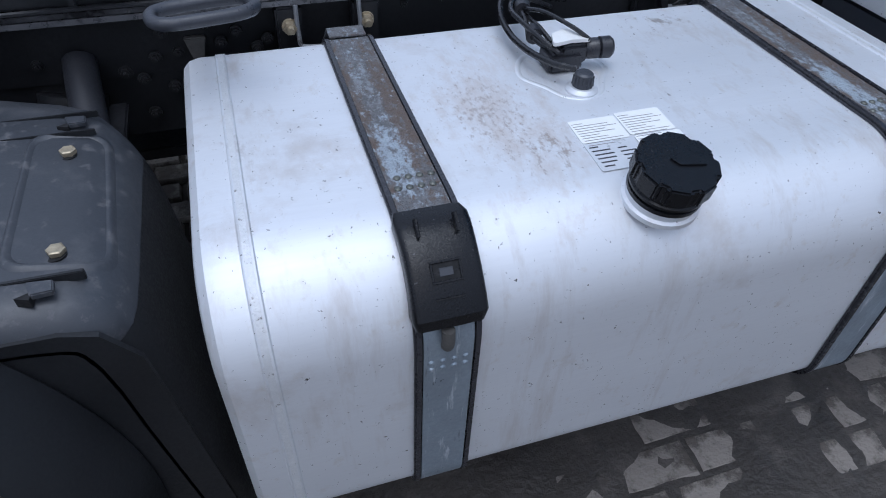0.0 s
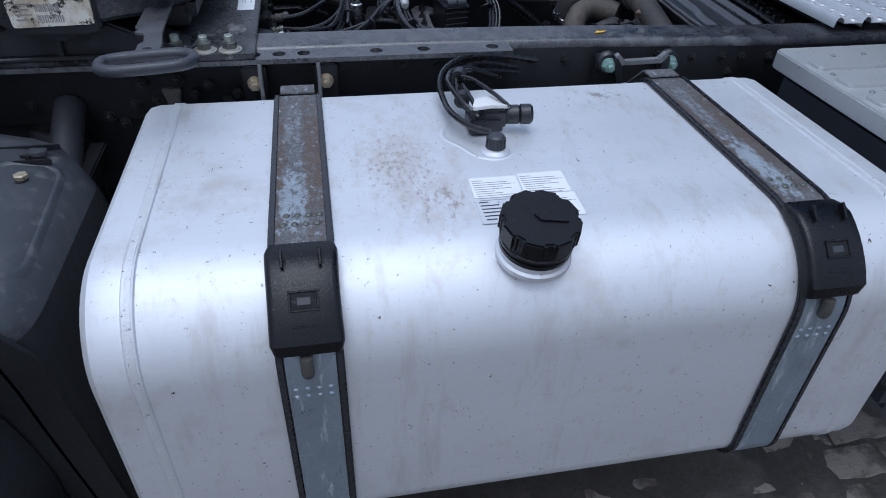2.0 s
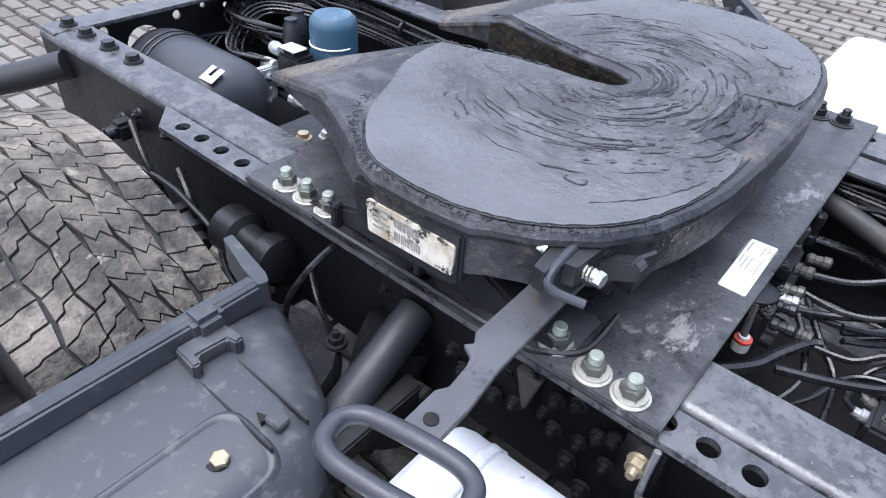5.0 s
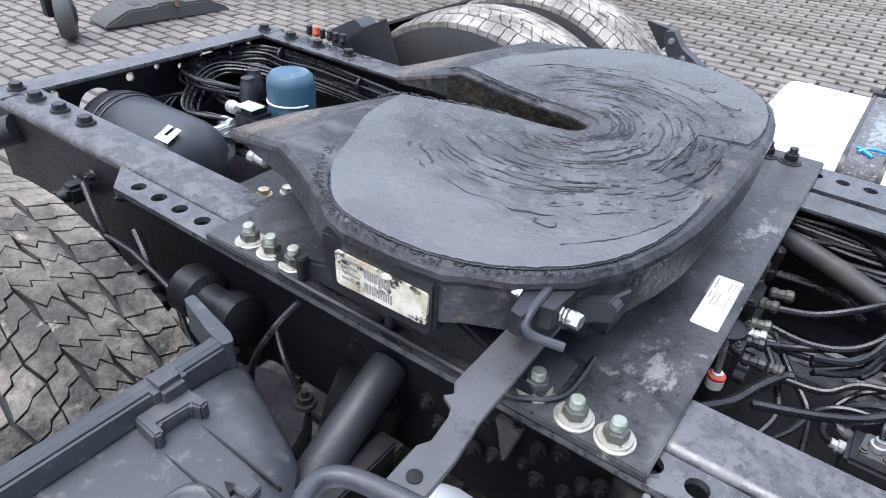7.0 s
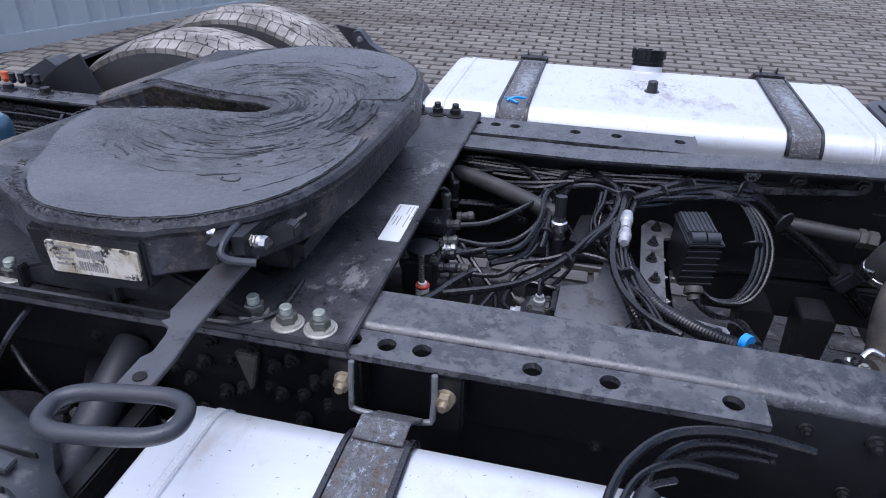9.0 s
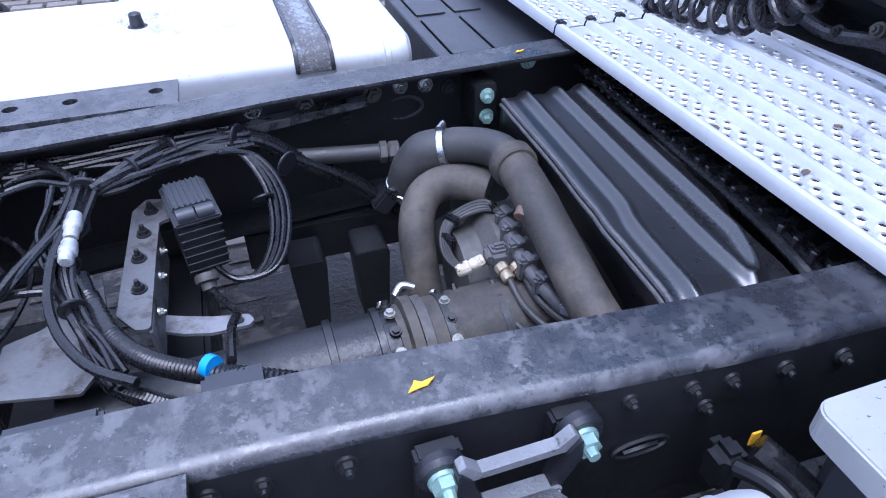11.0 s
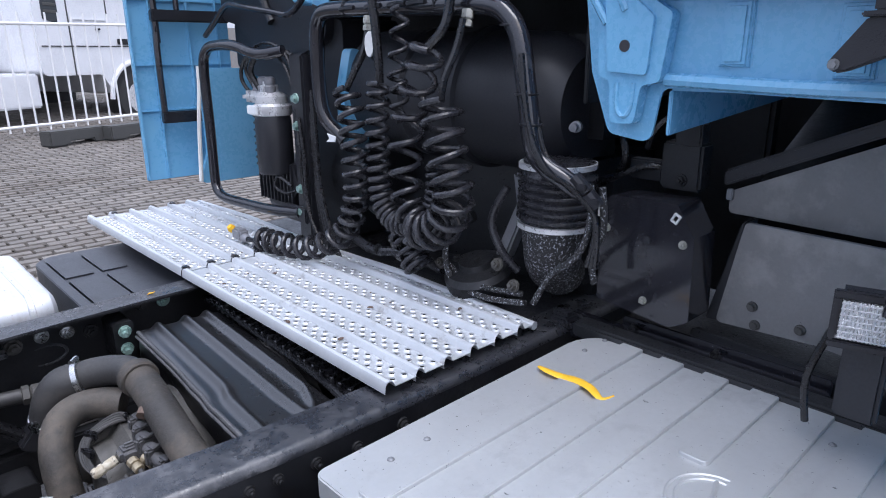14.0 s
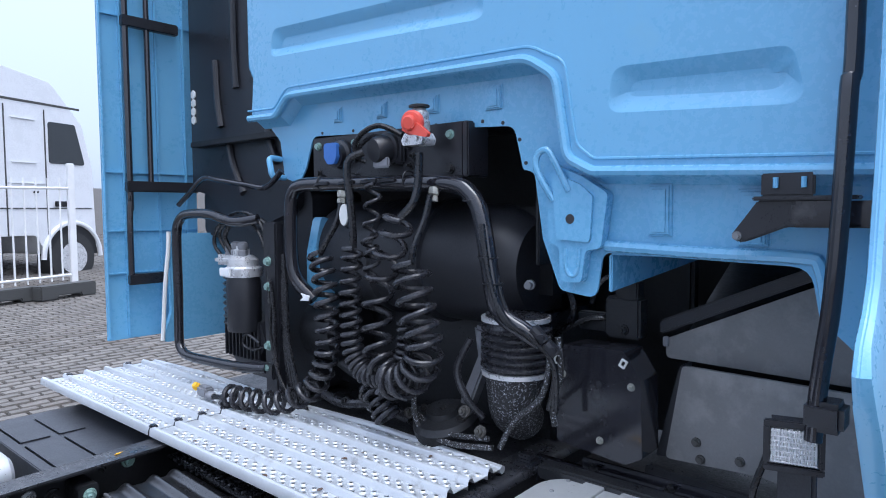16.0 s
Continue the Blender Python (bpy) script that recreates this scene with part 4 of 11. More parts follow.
def fuel_tank(s):
    near = s < 0
    e = thing("fuel_tank", (0.38, s * 0.88, ZB),
              "brushed aluminium fuel tank with rounded edges and dirt specks" if near else "bright aluminium fuel tank, stained on its flat top", "fuel tank", "fuel tanks")
    bm = bmesh.new()
    xs = [(TX0, -0.030), (TX0 + 0.004, -0.014), (TX0 + 0.014, -0.004), (TX0 + 0.03, 0.0), (TX0 + 0.055, 0.0), (TX0 + 0.057, 0.0026), (TX0 + 0.060, 0.0014), (TX0 + 0.068, 0.0014), (TX0 + 0.071, 0.0026), (TX0 + 0.073, 0.0)]
    xs += [(x, 0.0) for x in (0.0, 0.25, 0.5, 0.75)]
    xs += [(TX1 - 0.073, 0.0), (TX1 - 0.071, 0.0026), (TX1 - 0.068, 0.0014), (TX1 - 0.060, 0.0014), (TX1 - 0.057, 0.0026), (TX1 - 0.055, 0.0), (TX1 - 0.03, 0.0), (TX1 - 0.014, -0.004), (TX1 - 0.004, -0.014), (TX1, -0.030)]
    rings = [[bm.verts.new((x, s * y, z)) for y, z in tank_section(o)] for x, o in xs]
    n = len(rings[0])
    for a, b in zip(rings, rings[1:]):
        for j in range(n):
            bm.faces.new((a[j], a[(j + 1) % n], b[(j + 1) % n], b[j]))
    bm.faces.new(rings[0]), bm.faces.new(rings[-1][::-1])
    part("body", bm, M_alu, e, sharp=25)
    for sx in (TX0 + 0.0595, TX1 - 0.0685):
        part("weld_seam", ribbon(bmesh.new(), top_path(0.0009), s, sx, sx + 0.0085, 0.0012), M_seam, e, "pale rough weld seam")
    # filler neck and cap, leaning outwards
    cy = -1.118 if near else 1.085
    cx = 0.347 if near else 0.392
    lean = Vector((0, s * 0.20, 1)).normalized()
    p0 = Vector((cx, cy, 0.947 if near else 0.945))
    nh = 0.022 if near else 0.034
    bm = bmesh.new()
    lathe(bm, p0, p0 + lean * nh, [(0.054, 0.1), (0.053, 0.4), (0.0485, 0.5), (0.0485, 0.9), (0.05, 1.0)], 28)
    part("filler_neck", bm, M_alu, e, "welded aluminium filler neck")
    cap = part("cap", lathe(bmesh.new(), p0 + lean * nh, p0 + lean * (nh + 0.050),
                            [(0.0505, 0), (0.0505, 0.12), (0.047, 0.14), (0.047, 0.2), (0.051, 0.22), (0.051, 0.30), (0.0485, 0.34), (0.0485, 0.95), (0.044, 1.0)], 32), M_buckle, e, "black plastic screw cap wet with drops")
    m = frame_of(p0 + lean * nh, p0 + lean * (nh + 0.050))
    bm = bmesh.new()
    out = []
    for k in range(8):
        a = 2 * math.pi * k / 8
        for da, r in ((0.0, 0.0555), (0.50, 0.0555), (0.54, 0.0505), (0.74, 0.0505)):
            out.append((r * math.cos(a + da + 0.1), r * math.sin(a + da + 0.1)))
    prism(bm, out, "z", 0.022, 0.0505, 0.0025, 2, m)
    part("grip_rim", bm, M_buckle, cap)
    bm = bmesh.new()
    prism(bm, rounded([(0.0, -0.008), (0.036, -0.004), (0.036, 0.005), (0.0, 0.012), (-0.012, 0.003)], 0.004), "z", 0.050, 0.0535, 0.0008, 1, m @ Matrix.Rotation(-0.3, 4, "Z"))
    part("arrow_mark", bm, M_buckle, cap)
    # level sender
    sx = 0.357 if near else 0.40
    sy = -0.86 if near else 0.845
    bm = bmesh.new()
    lathe(bm, (sx, sy, ZT - 0.002), (sx, sy, ZT + 0.032), [(0.024, 0), (0.023, .08), (0.0165, .12), (0.0155, .5), (0.0145, .55), (0.0145, .92), (0.011, 1)], 18)
    valve = part("vent_valve", bm, M_handle if near else M_cover, e)
    if near:
        part("valve_base", lathe(bmesh.new(), (sx, sy, ZT), (sx, sy, ZT + 0.009), [(0.026, 0), (0.026, .4), (0.021, 1)], 20), M_alu, valve, "pale base ring")
        for k in range(12):
            a = k * math.pi / 6
            bm = bmesh.new()
            cyl(bm, (sx + 0.0158 * math.cos(a), sy + 0.0158 * math.sin(a), ZT + 0.010), (sx + 0.0150 * math.cos(a), sy + 0.0150 * math.sin(a), ZT + 0.026), 0.0018, 6)
            part("flute", bm, M_handle, valve)
    if near:
        bm = bmesh.new()
        path = [(0.355 + 0.075 * math.cos(a) * (1.0 if math.sin(a) > -0.3 else 0.75), -0.80 + 0.085 * math.sin(a), ZT - 0.001) for a in [k * math.pi / 7 for k in range(14)]]
        tube(bm, path, 0.006, 8, 4, True, flat=0.35)
        part("flange_rim", bm, M_alu, e)
        bm = bmesh.new()
        box(bm, 0.325, 0.385, -0.805, -0.755, ZT, ZT + 0.035, 0.006)
        box(bm, 0.345, 0.395, -0.80, -0.775, ZT + 0.012, ZT + 0.045, 0.005)
        sender = part("level_sender", bm, M_cover, e, "black plastic sender head")
        bm = bmesh.new()
        lathe(bm, (0.392, -0.788, ZT + 0.032), (0.438, -0.795, ZT + 0.034), [(0.014, 0), (0.017, .1), (0.017, .45), (0.014, .5), (0.018, .55), (0.018, .9), (0.014, 1)], 14)
        part("plug", bm, M_cover, sender)
        bm = bmesh.new()
        prism(bm, rounded([(0.328, -0.800), (0.340, -0.765), (0.372, -0.750), (0.392, -0.764), (0.398, -0.797), (0.365, -0.793)], 0.006), "z", ZT + 0.047, ZT + 0.053, 0.001)
        part("bright_shield", bm, M_white, sender, "bright white shield")
        # hoses of the sender
        def sender_hose(r, *pts):
            part("hose", tube(bmesh.new(), pts, r, 8, 6), M_cable, e, "black rubber hose")

        sender_hose(0.0056, (0.350, -0.845, ZT + 0.03), (0.322, -0.82, ZT + 0.03), (0.300, -0.77, ZT + 0.03), (0.298, -0.70, ZT + 0.025), (0.300, -0.645, ZT + 0.035), (0.322, -0.59, ZT + 0.04), (0.365, -0.54, ZT + 0.04), (0.42, -0.515, ZT + 0.036), (0.48, -0.50, ZT + 0.024), (0.54, -0.495, ZT + 0.012))
        sender_hose(0.0048, (0.335, -0.77, ZT + 0.03), (0.322, -0.73, ZT + 0.035), (0.325, -0.68, ZT + 0.05), (0.335, -0.63, ZT + 0.045), (0.355, -0.575, ZT + 0.03), (0.39, -0.535, ZT + 0.025), (0.44, -0.51, ZT + 0.015), (0.50, -0.497, ZT - 0.002))
        sender_hose(0.0042, (0.345, -0.76, ZT + 0.035), (0.338, -0.72, ZT + 0.045), (0.335, -0.68, ZT + 0.045), (0.345, -0.60, ZT + 0.04), (0.38, -0.55, ZT + 0.015), (0.43, -0.52, ZT + 0.005), (0.50, -0.50, ZT - 0.012))
        sender_hose(0.0038, (0.395, -0.795, ZT + 0.05), (0.375, -0.77, ZT + 0.062), (0.35, -0.71, ZT + 0.065), (0.332, -0.665, ZT + 0.055), (0.34, -0.63, ZT + 0.05), (0.37, -0.605, ZT + 0.04))
        sender_hose(0.0045, (0.34, -0.80, ZT + 0.035), (0.318, -0.77, ZT + 0.05), (0.308, -0.72, ZT + 0.055), (0.312, -0.66, ZT + 0.05), (0.335, -0.61, ZT + 0.045), (0.38, -0.57, ZT + 0.03), (0.45, -0.54, ZT - 0.005))
        for p in ((0.328, -0.725, ZT + 0.036), (0.335, -0.655, ZT + 0.05)):
            bm = bmesh.new()
            cyl(bm, (p[0] - 0.004, p[1] - 0.01, p[2]), (p[0] + 0.004, p[1] + 0.012, p[2]), 0.014, 12)
            part("hose_clip", bm, M_cover, e)
    return e


fuel_tank(-1)
far_tank = fuel_tank(1)
FAR_SHIFT = Matrix.Translation((0, 0.040, 0.025))
for c in far_tank.children_recursive:
    c.data.transform(FAR_SHIFT)


def tank_strap(s, x0, x1, near):
    """A galvanised band over rubber, its riveted end and the black cover of the turnbuckle."""
    xc = (x0 + x1) / 2
    e = thing("tank_strap", (xc, s * 0.9, ZB), "corroded steel tank strap on rubber with a black cover", "strap", "fuel tank straps")
    part("rubber_strip", ribbon(bmesh.new(), top_path(0.001), s, x0 - 0.010, x1 + 0.010, 0.0035), M_rubber, e, "black rubber underlay")
    part("band", ribbon(bmesh.new(), top_path(0.0047, None, ZT - 0.02), s, x0, x1, 0.0022), M_straptop, e, "corroded upper band")
    part("lower_band", ribbon(bmesh.new(), [p for p in top_path(0.0052) if p[0] > YO - 0.06], s, x0 + 0.001, x1 - 0.001, 0.0026), M_strap, e, "zinc lower band with white streaks")
    for xx in (x0 - 0.0075, x1 + 0.0012):
        part("edge_bead", ribbon(bmesh.new(), top_path(0.0045), s, xx, xx + 0.0063, 0.005), M_rubber, e)
    if near:
        bm = bmesh.new()
        prism(bm, [(-0.605, ZT + 0.0072), (-0.570, ZT + 0.0070), (-0.509, 0.921), (-0.507, 0.925), (-0.568, ZT + 0.0105), (-0.605, ZT + 0.0105)], "x", x0 + 0.002, x1 - 0.002, 0.001)
        part("strap_tail", bm, M_straptop, e)
    # cover over the front edge
    bm = bmesh.new()
    path = [p for p in top_path(0.006) if p[0] > YO - 0.116 and p[1] > ZT - 0.094]
    secs = []
    n = len(path)
    for i, (y, z) in enumerate(path):
        t = i / (n - 1)
        d = Vector(path[min(i + 1, n - 1)]) - Vector(path[max(i - 1, 0)])
        d.normalize()
        nrm = Vector((-d.y, d.x))
        if nrm.x < 0 and nrm.y < 0:
            nrm = -nrm
        h = 0.0215 * min(1, 0.42 + 3.2 * t) * min(1, 0.62 + 4.5 * (1 - t)) * (1 + 0.18 * t)
        w = (0.0480 - 0.0020 * math.sin(t * math.pi)) * min(1, 0.90 + 1.6 * (1 - t)) * min(1, 0.90 + 1.6 * t)
        prof = [(-w, 0), (-w, h * 0.60), (-w * 0.975, h * 0.82), (-w * 0.91, h * 0.96), (-w * 0.80, h * 1.01), (-w * 0.3, h * 1.05), (w * 0.3, h * 1.05), (w * 0.80, h * 1.01), (w * 0.91, h * 0.96), (w * 0.975, h * 0.82), (w, h * 0.60), (w, 0)]
        secs.append([bm.verts.new((xc + u, s * (y + nrm.x * k), z + nrm.y * k)) for u, k in prof])
    for a, b in zip(secs, secs[1:]):
        for j in range(len(a) - 1):
            bm.faces.new((a[j], a[j + 1], b[j + 1], b[j]))
    bm.faces.new(secs[0]), bm.faces.new(secs[-1][::-1])
    cover = part("cover", bm, M_buckle, e, "black moulded plastic turnbuckle cover")
    mid = Vector(path[int(n * 0.50)])
    tang = (Vector(path[int(n * 0.50) + 2]) - Vector(path[int(n * 0.50) - 2])).normalized()
    nrm = Vector((-tang.y, tang.x))
    if nrm.x < 0 and nrm.y < 0:
        nrm = -nrm
    o = Vector((xc, s * (mid.x + nrm.x * 0.0240), mid.y + nrm.y * 0.0240))
    ux, vt = Vector((1, 0, 0)), Vector((0, s * tang.x, tang.y))
    m = Matrix((( *ux, 0), (*vt, 0), (*Vector((0, s * nrm.x, nrm.y)), 0), (0, 0, 0, 1))).transposed()
    m.translation = o
    bm = bmesh.new()
    for a in ((-0.019, 0.019, -0.0135, -0.0105), (-0.019, 0.019, 0.0105, 0.0135), (-0.019, -0.016, -0.0105, 0.0105), (0.016, 0.019, -0.0105, 0.0105)):
        box(bm, a[0], a[1], a[2], a[3], -0.004, 0.0028, 0.0006, 1, m)
    part("window_rim", bm, M_buckle, cover)
    # Black plate puts the shade of the recess into the colour.
    bm = bmesh.new()
    box(bm, -0.016, 0.016, -0.0105, 0.0105, -0.004, 0.0008, 0, 1, m)
    part("window", bm, M_hole, cover)
    bm = bmesh.new()
    box(bm, -0.009, 0.009, -0.005, 0.006, -0.003, 0.0014, 0.001, 1, m)
    part("mark", bm, M_plastic, cover)
    o2 = o + vt * 0.032
    m2 = m.copy()
    m2.translation = o2 - Vector((0, s * nrm.x, nrm.y)) * 0.0012
    bm = bmesh.new()
    box(bm, -0.018, 0.018, -0.001, 0.001, -0.003, 0.0018, 0.0004, 1, m2)
    part("relief_bar", bm, M_hole, cover)
    for k in (-0.024, 0.024):
        bm = bmesh.new()
        q = m.copy()
        q.translation = o - vt * 0.055 + ux * k
        box(bm, -0.002, 0.002, -0.012, 0.012, -0.012, 0.0006, 0.001, 1, q)
        part("top_rib", bm, M_buckle, cover)
    # screw under the cover and rivets
    bm = bmesh.new()
    tube(bm, [(xc - 0.004, s * (YO + 0.012), ZT - 0.088), (xc - 0.004, s * (YO + 0.014), ZT - 0.108), (xc - 0.004, s * (YO + 0.011), ZT - 0.118)], 0.0085, 12, 3)
    part("screw_end", bm, M_castgrey, e)
    for row, zz in enumerate((ZT - 0.152, ZT - 0.166)):
        for k in range(4):
            bm = bmesh.new()
            lathe(bm, (x0 + 0.011 + k * (x1 - x0 - 0.022) / 3, s * (YO + 0.0065), zz), (x0 + 0.011 + k * (x1 - x0 - 0.022) / 3, s * (YO + 0.0098), zz), [(0.0048, 0), (0.0045, .5), (0.0025, 1)], 10)
            part("rivet", bm, M_strap, e)
    for row, yy in enumerate((YO - 0.150, YO - 0.172)):
        for k in range(4):
            bm = bmesh.new()
            px = x0 + 0.011 + k * (x1 - x0 - 0.022) / 3 + (0.004 if row == 1 else 0)
            lathe(bm, (px, s * yy, ZT + 0.0065), (px, s * yy, ZT + 0.0098), [(0.0052, 0), (0.0048, .5), (0.0028, 1)], 10)
            part("rivet", bm, M_nut, e)
    return e


tank_strap(-1, 0.000, 0.068, True)
tank_strap(-1, 0.752, 0.822, True)
for x0, x1 in ((-0.016, 0.054), (0.738, 0.808)):
    for c in tank_strap(1, x0, x1, False).children_recursive:
        c.data.transform(FAR_SHIFT)

# stickers on the near tank
st = thing("tank_sticker", (0.36, -0.98, ZT), "silver-white information sticker with small grey print", "sticker")
for x0, x1, y0, y1, mm in ((0.286, 0.362, -0.988, -0.930, M_sticker), (0.365, 0.440, -0.985, -0.925, M_sticker), (0.283, 0.362, -1.055, -0.990, M_foil), (0.365, 0.44, -1.05, -0.988, M_sticker)):
    bm = bmesh.new()
    prism(bm, rounded([(x0, y0), (x1, y0), (x1 + 0.003, y1), (x0 + 0.003, y1)], 0.004), "z", ZT + 0.0004, ZT + 0.0012)
    fld = part("field", bm, mm, st)
    rows = [[(0.004, 0.022)], [(0.004, 0.06)], [(0.004, 0.066), (0.068, 0.071)], [(0.004, 0.05)], [(0.004, 0.062)], [(0.004, 0.034)], [(0.004, 0.045)], [(0.004, 0.066)], [(0.004, 0.058)], [(0.004, 0.045)]] if mm is M_sticker else [[(0.006, 0.02)], [(0.006, 0.034), (0.046, 0.06)], [(0.006, 0.036), (0.046, 0.07)], [(0.006, 0.034), (0.046, 0.066)], [(0.006, 0.03), (0.046, 0.068)], [(0.006, 0.022), (0.046, 0.07)]]
    bm = bars(bmesh.new(), (x0 + 0.001, y1 - 0.009, ZT + 0.0014), (1, 0, 0), (0.02, -1, 0), rows, 0.0014 if mm is M_sticker else 0.0028, 0.0048 if mm is M_sticker else 0.0062, -0.0004)
    part("print", bm, M_print if mm is M_sticker else M_ink, fld)["kind"] = "stuff"
for c in st.children_recursive:
    c.data.transform(Matrix.Translation((0.004, -0.012, 0)))
bm = bmesh.new()
tube(bm, [(0.030, 0.60, ZT + 0.008), (0.005, 0.612, ZT + 0.014), (-0.004, 0.622, ZT + 0.012)], 0.004, 6, 3)
tube(bm, [(0.000, 0.606, ZT + 0.010), (0.020, 0.616, ZT + 0.018), (0.050, 0.628, ZT + 0.014)], 0.004, 6, 3)
bm.transform(FAR_SHIFT)
solo("cable_tie", bm, M_tieblue, "bright blue plastic tie lying on the tank strap", "cable tie")


# ---- the fifth wheel coupling ----
YC = -0.045
plate = thing("coupling_mounting_plate", (-0.4, 0, 1.0), "flat black steel mounting plate, oily with dried dirt", "mounting plate")
bm = bmesh.new()
box(bm, -0.765, -0.046, -0.487, 0.50, 0.9995, 1.0115, 0.002)
part("plate", bm, M_plate, plate)
bm = bmesh.new()
cyl(bm, (-0.078, -0.085, 1.0105), (-0.078, -0.085, 1.0122), 0.014, 18)
part("hole", bm, M_ink, plate)
bm = bmesh.new()
prism(bm, rounded([(-0.060, -0.066), (-0.058, -0.206), (-0.096, -0.206), (-0.098, -0.068)], 0.003), "z", 1.0119, 1.0127)
lab = part("paper_label", bm, M_sticker, plate, "white paper label")
part("print", bars(bmesh.new(), (-0.060, -0.075, 1.0129), (0, -1, 0), (-1, 0, 0), [[(0, 0.03), (.035, .05)], [(0, .02), (.03, .08)], [(.0, .03)], [(.04, .075)], [(.04, .075)], [(0, .03), (.04, .06)], [(0, .05)]], 0.0016, 0.0048, -0.0003), M_print, lab)["kind"] = "stuff"
for x, y in ((-0.197, -0.452), (-0.142, -0.463), (-0.093, -0.463), (-0.692, -0.458), (-0.644, -0.458), (-0.596, -0.458), (-0.152, 0.452), (-0.105, 0.452), (-0.2, 0.452)):
    near = y < 0
    bm = bmesh.new()
    lathe(bm, (x, y, 1.0112), (x, y, 1.0175), [(0.0225, 0), (0.0235, 0.1), (0.0235, 0.45), (0.0205, 0.6), (0.0195, 0.95), (0.012, 1.0)], 22)
    b = part("plate_bolt", bm, M_washer if near else M_darkbolt, plate, "pale zinc washer with nut and stud" if near else "")
    bm = bmesh.new()
    lathe(bm, (x, y, 1.0172), (x, y, 1.031), [(0.0135, 0), (0.0145, 0.1), (0.0145, 0.85), (0.0125, 1.0)], 6)
    bm.transform(Matrix.Translation((x, y, 0)) @ Matrix.Rotation(rnd.uniform(0, 1), 4, "Z") @ Matrix.Translation((-x, -y, 0)))
    part("nut", bm, M_nut if near else M_darkbolt, b, sharp=20)
    bm = bmesh.new()
    lathe(bm, (x, y, 1.030), (x, y, 1.043), [(0.0088, 0), (0.0088, .2), (0.0080, .25), (0.0088, .3), (0.0080, .45), (0.0088, .5), (0.0080, .65), (0.0088, .7), (0.0088, .85), (0.007, 1.0)], 14)
    part("stud", bm, M_stud if near else M_darkbolt, b)
# raised lips of the base casting round the bolts
bm = bmesh.new()
tube(bm, [(-0.60, -0.484, 1.013), (-0.56, -0.487, 1.014), (-0.40, -0.487, 1.015), (-0.24, -0.486, 1.014), (-0.20, -0.476, 1.014), (-0.165, -0.44, 1.014), (-0.165, -0.36, 1.014)], 0.0042, 6, 5)
part("base_rim", bm, M_cast, plate)

fifth = thing("fifth_wheel_coupling", (-0.4, YC, 1.01), "greasy dark cast steel fifth wheel coupling plate with a kingpin slot", "fifth wheel")


def plate_z(x):
    return 1.172 if x > -0.66 else 1.172 - 0.095 * ((-0.66 - x) / 0.27)


HALF = [(-0.108, 0.0), (-0.109, 0.10), (-0.114, 0.19), (-0.125, 0.255), (-0.146, 0.325), (-0.182, 0.384), (-0.235, 0.430), (-0.28, 0.452), (-0.300, 0.466), (-0.36, 0.473), (-0.44, 0.474),
        (-0.475, 0.462), (-0.515, 0.435), (-0.60, 0.392), (-0.66, 0.367), (-0.76, 0.325), (-0.93, 0.252), (-0.872, 0.152), (-0.76, 0.121), (-0.66, 0.090), (-0.56, 0.061), (-0.47, 0.043), (-0.40, 0.038), (-0.368, 0.026), (-0.357, 0.0)]


def coupling_plate():
    from_half = [(x, YC - y) for x, y in HALF] + [(x, YC + y) for x, y in HALF[::-1] if y > 0]
    bm = bmesh.new()
    # body: layered outline with chamfered rim
    def ring(inset, dz, drop=0.0):
        pts = [Vector((x, y)) for x, y in from_half]
        n, out = len(pts), []
        for i, p in enumerate(pts):
            t = (pts[(i + 1) % n] - pts[i - 1]).normalized()
            nrm = Vector((t.y, -t.x))
            q = p - nrm * inset * SGN
            k = 1.0 if q.x > -0.56 else max(0.22, 1 - 0.78 * (-0.56 - q.x) / 0.36)
            out.append(bm.verts.new((q.x, q.y, plate_z(q.x) + (dz * k if dz < -0.03 else dz))))
        return out
    area = sum(a[0] * b[1] - b[0] * a[1] for a, b in zip(from_half, from_half[1:] + from_half[:1]))
    SGN = 1 if area > 0 else -1
    rings = [ring(0.016, -0.088), ring(0.004, -0.078), ring(0.003, -0.026), ring(-0.001, -0.018), ring(0.0, -0.011), ring(0.006, -0.004), ring(0.014, -0.002)]
    for a, b in zip(rings, rings[1:]):
        for j in range(len(a)):
            bm.faces.new((a[j], a[(j + 1) % len(a)], b[(j + 1) % len(a)], b[j]))
    top = rings[-1]
    edges = [bm.edges.get((top[j], top[(j + 1) % len(top)])) for j in range(len(top))]
    before = set(bm.verts)
    face_set = set(bm.faces)
    bmesh.ops.triangle_fill(bm, use_beauty=True, use_dissolve=False, edges=edges)
    tops = [f for f in bm.faces if f not in face_set]
    geom = list({v for f in tops for v in f.verts}) + list({e for f in tops for e in f.edges}) + tops
    bmesh.ops.bisect_plane(bm, geom=geom, plane_co=(-0.66, 0, 0), plane_no=(1, 0, 0), dist=0.0005)
    for v in bm.verts:
        if v not in before:
            v.co.z = 1.170
    low = rings[0]
    edges = [bm.edges.get((low[j], low[(j + 1) % len(low)])) for j in range(len(low))]
    bmesh.ops.triangle_fill(bm, use_beauty=True, use_dissolve=False, edges=edges)
    return bm


part("body", coupling_plate(), M_fifth, fifth, sharp=22)


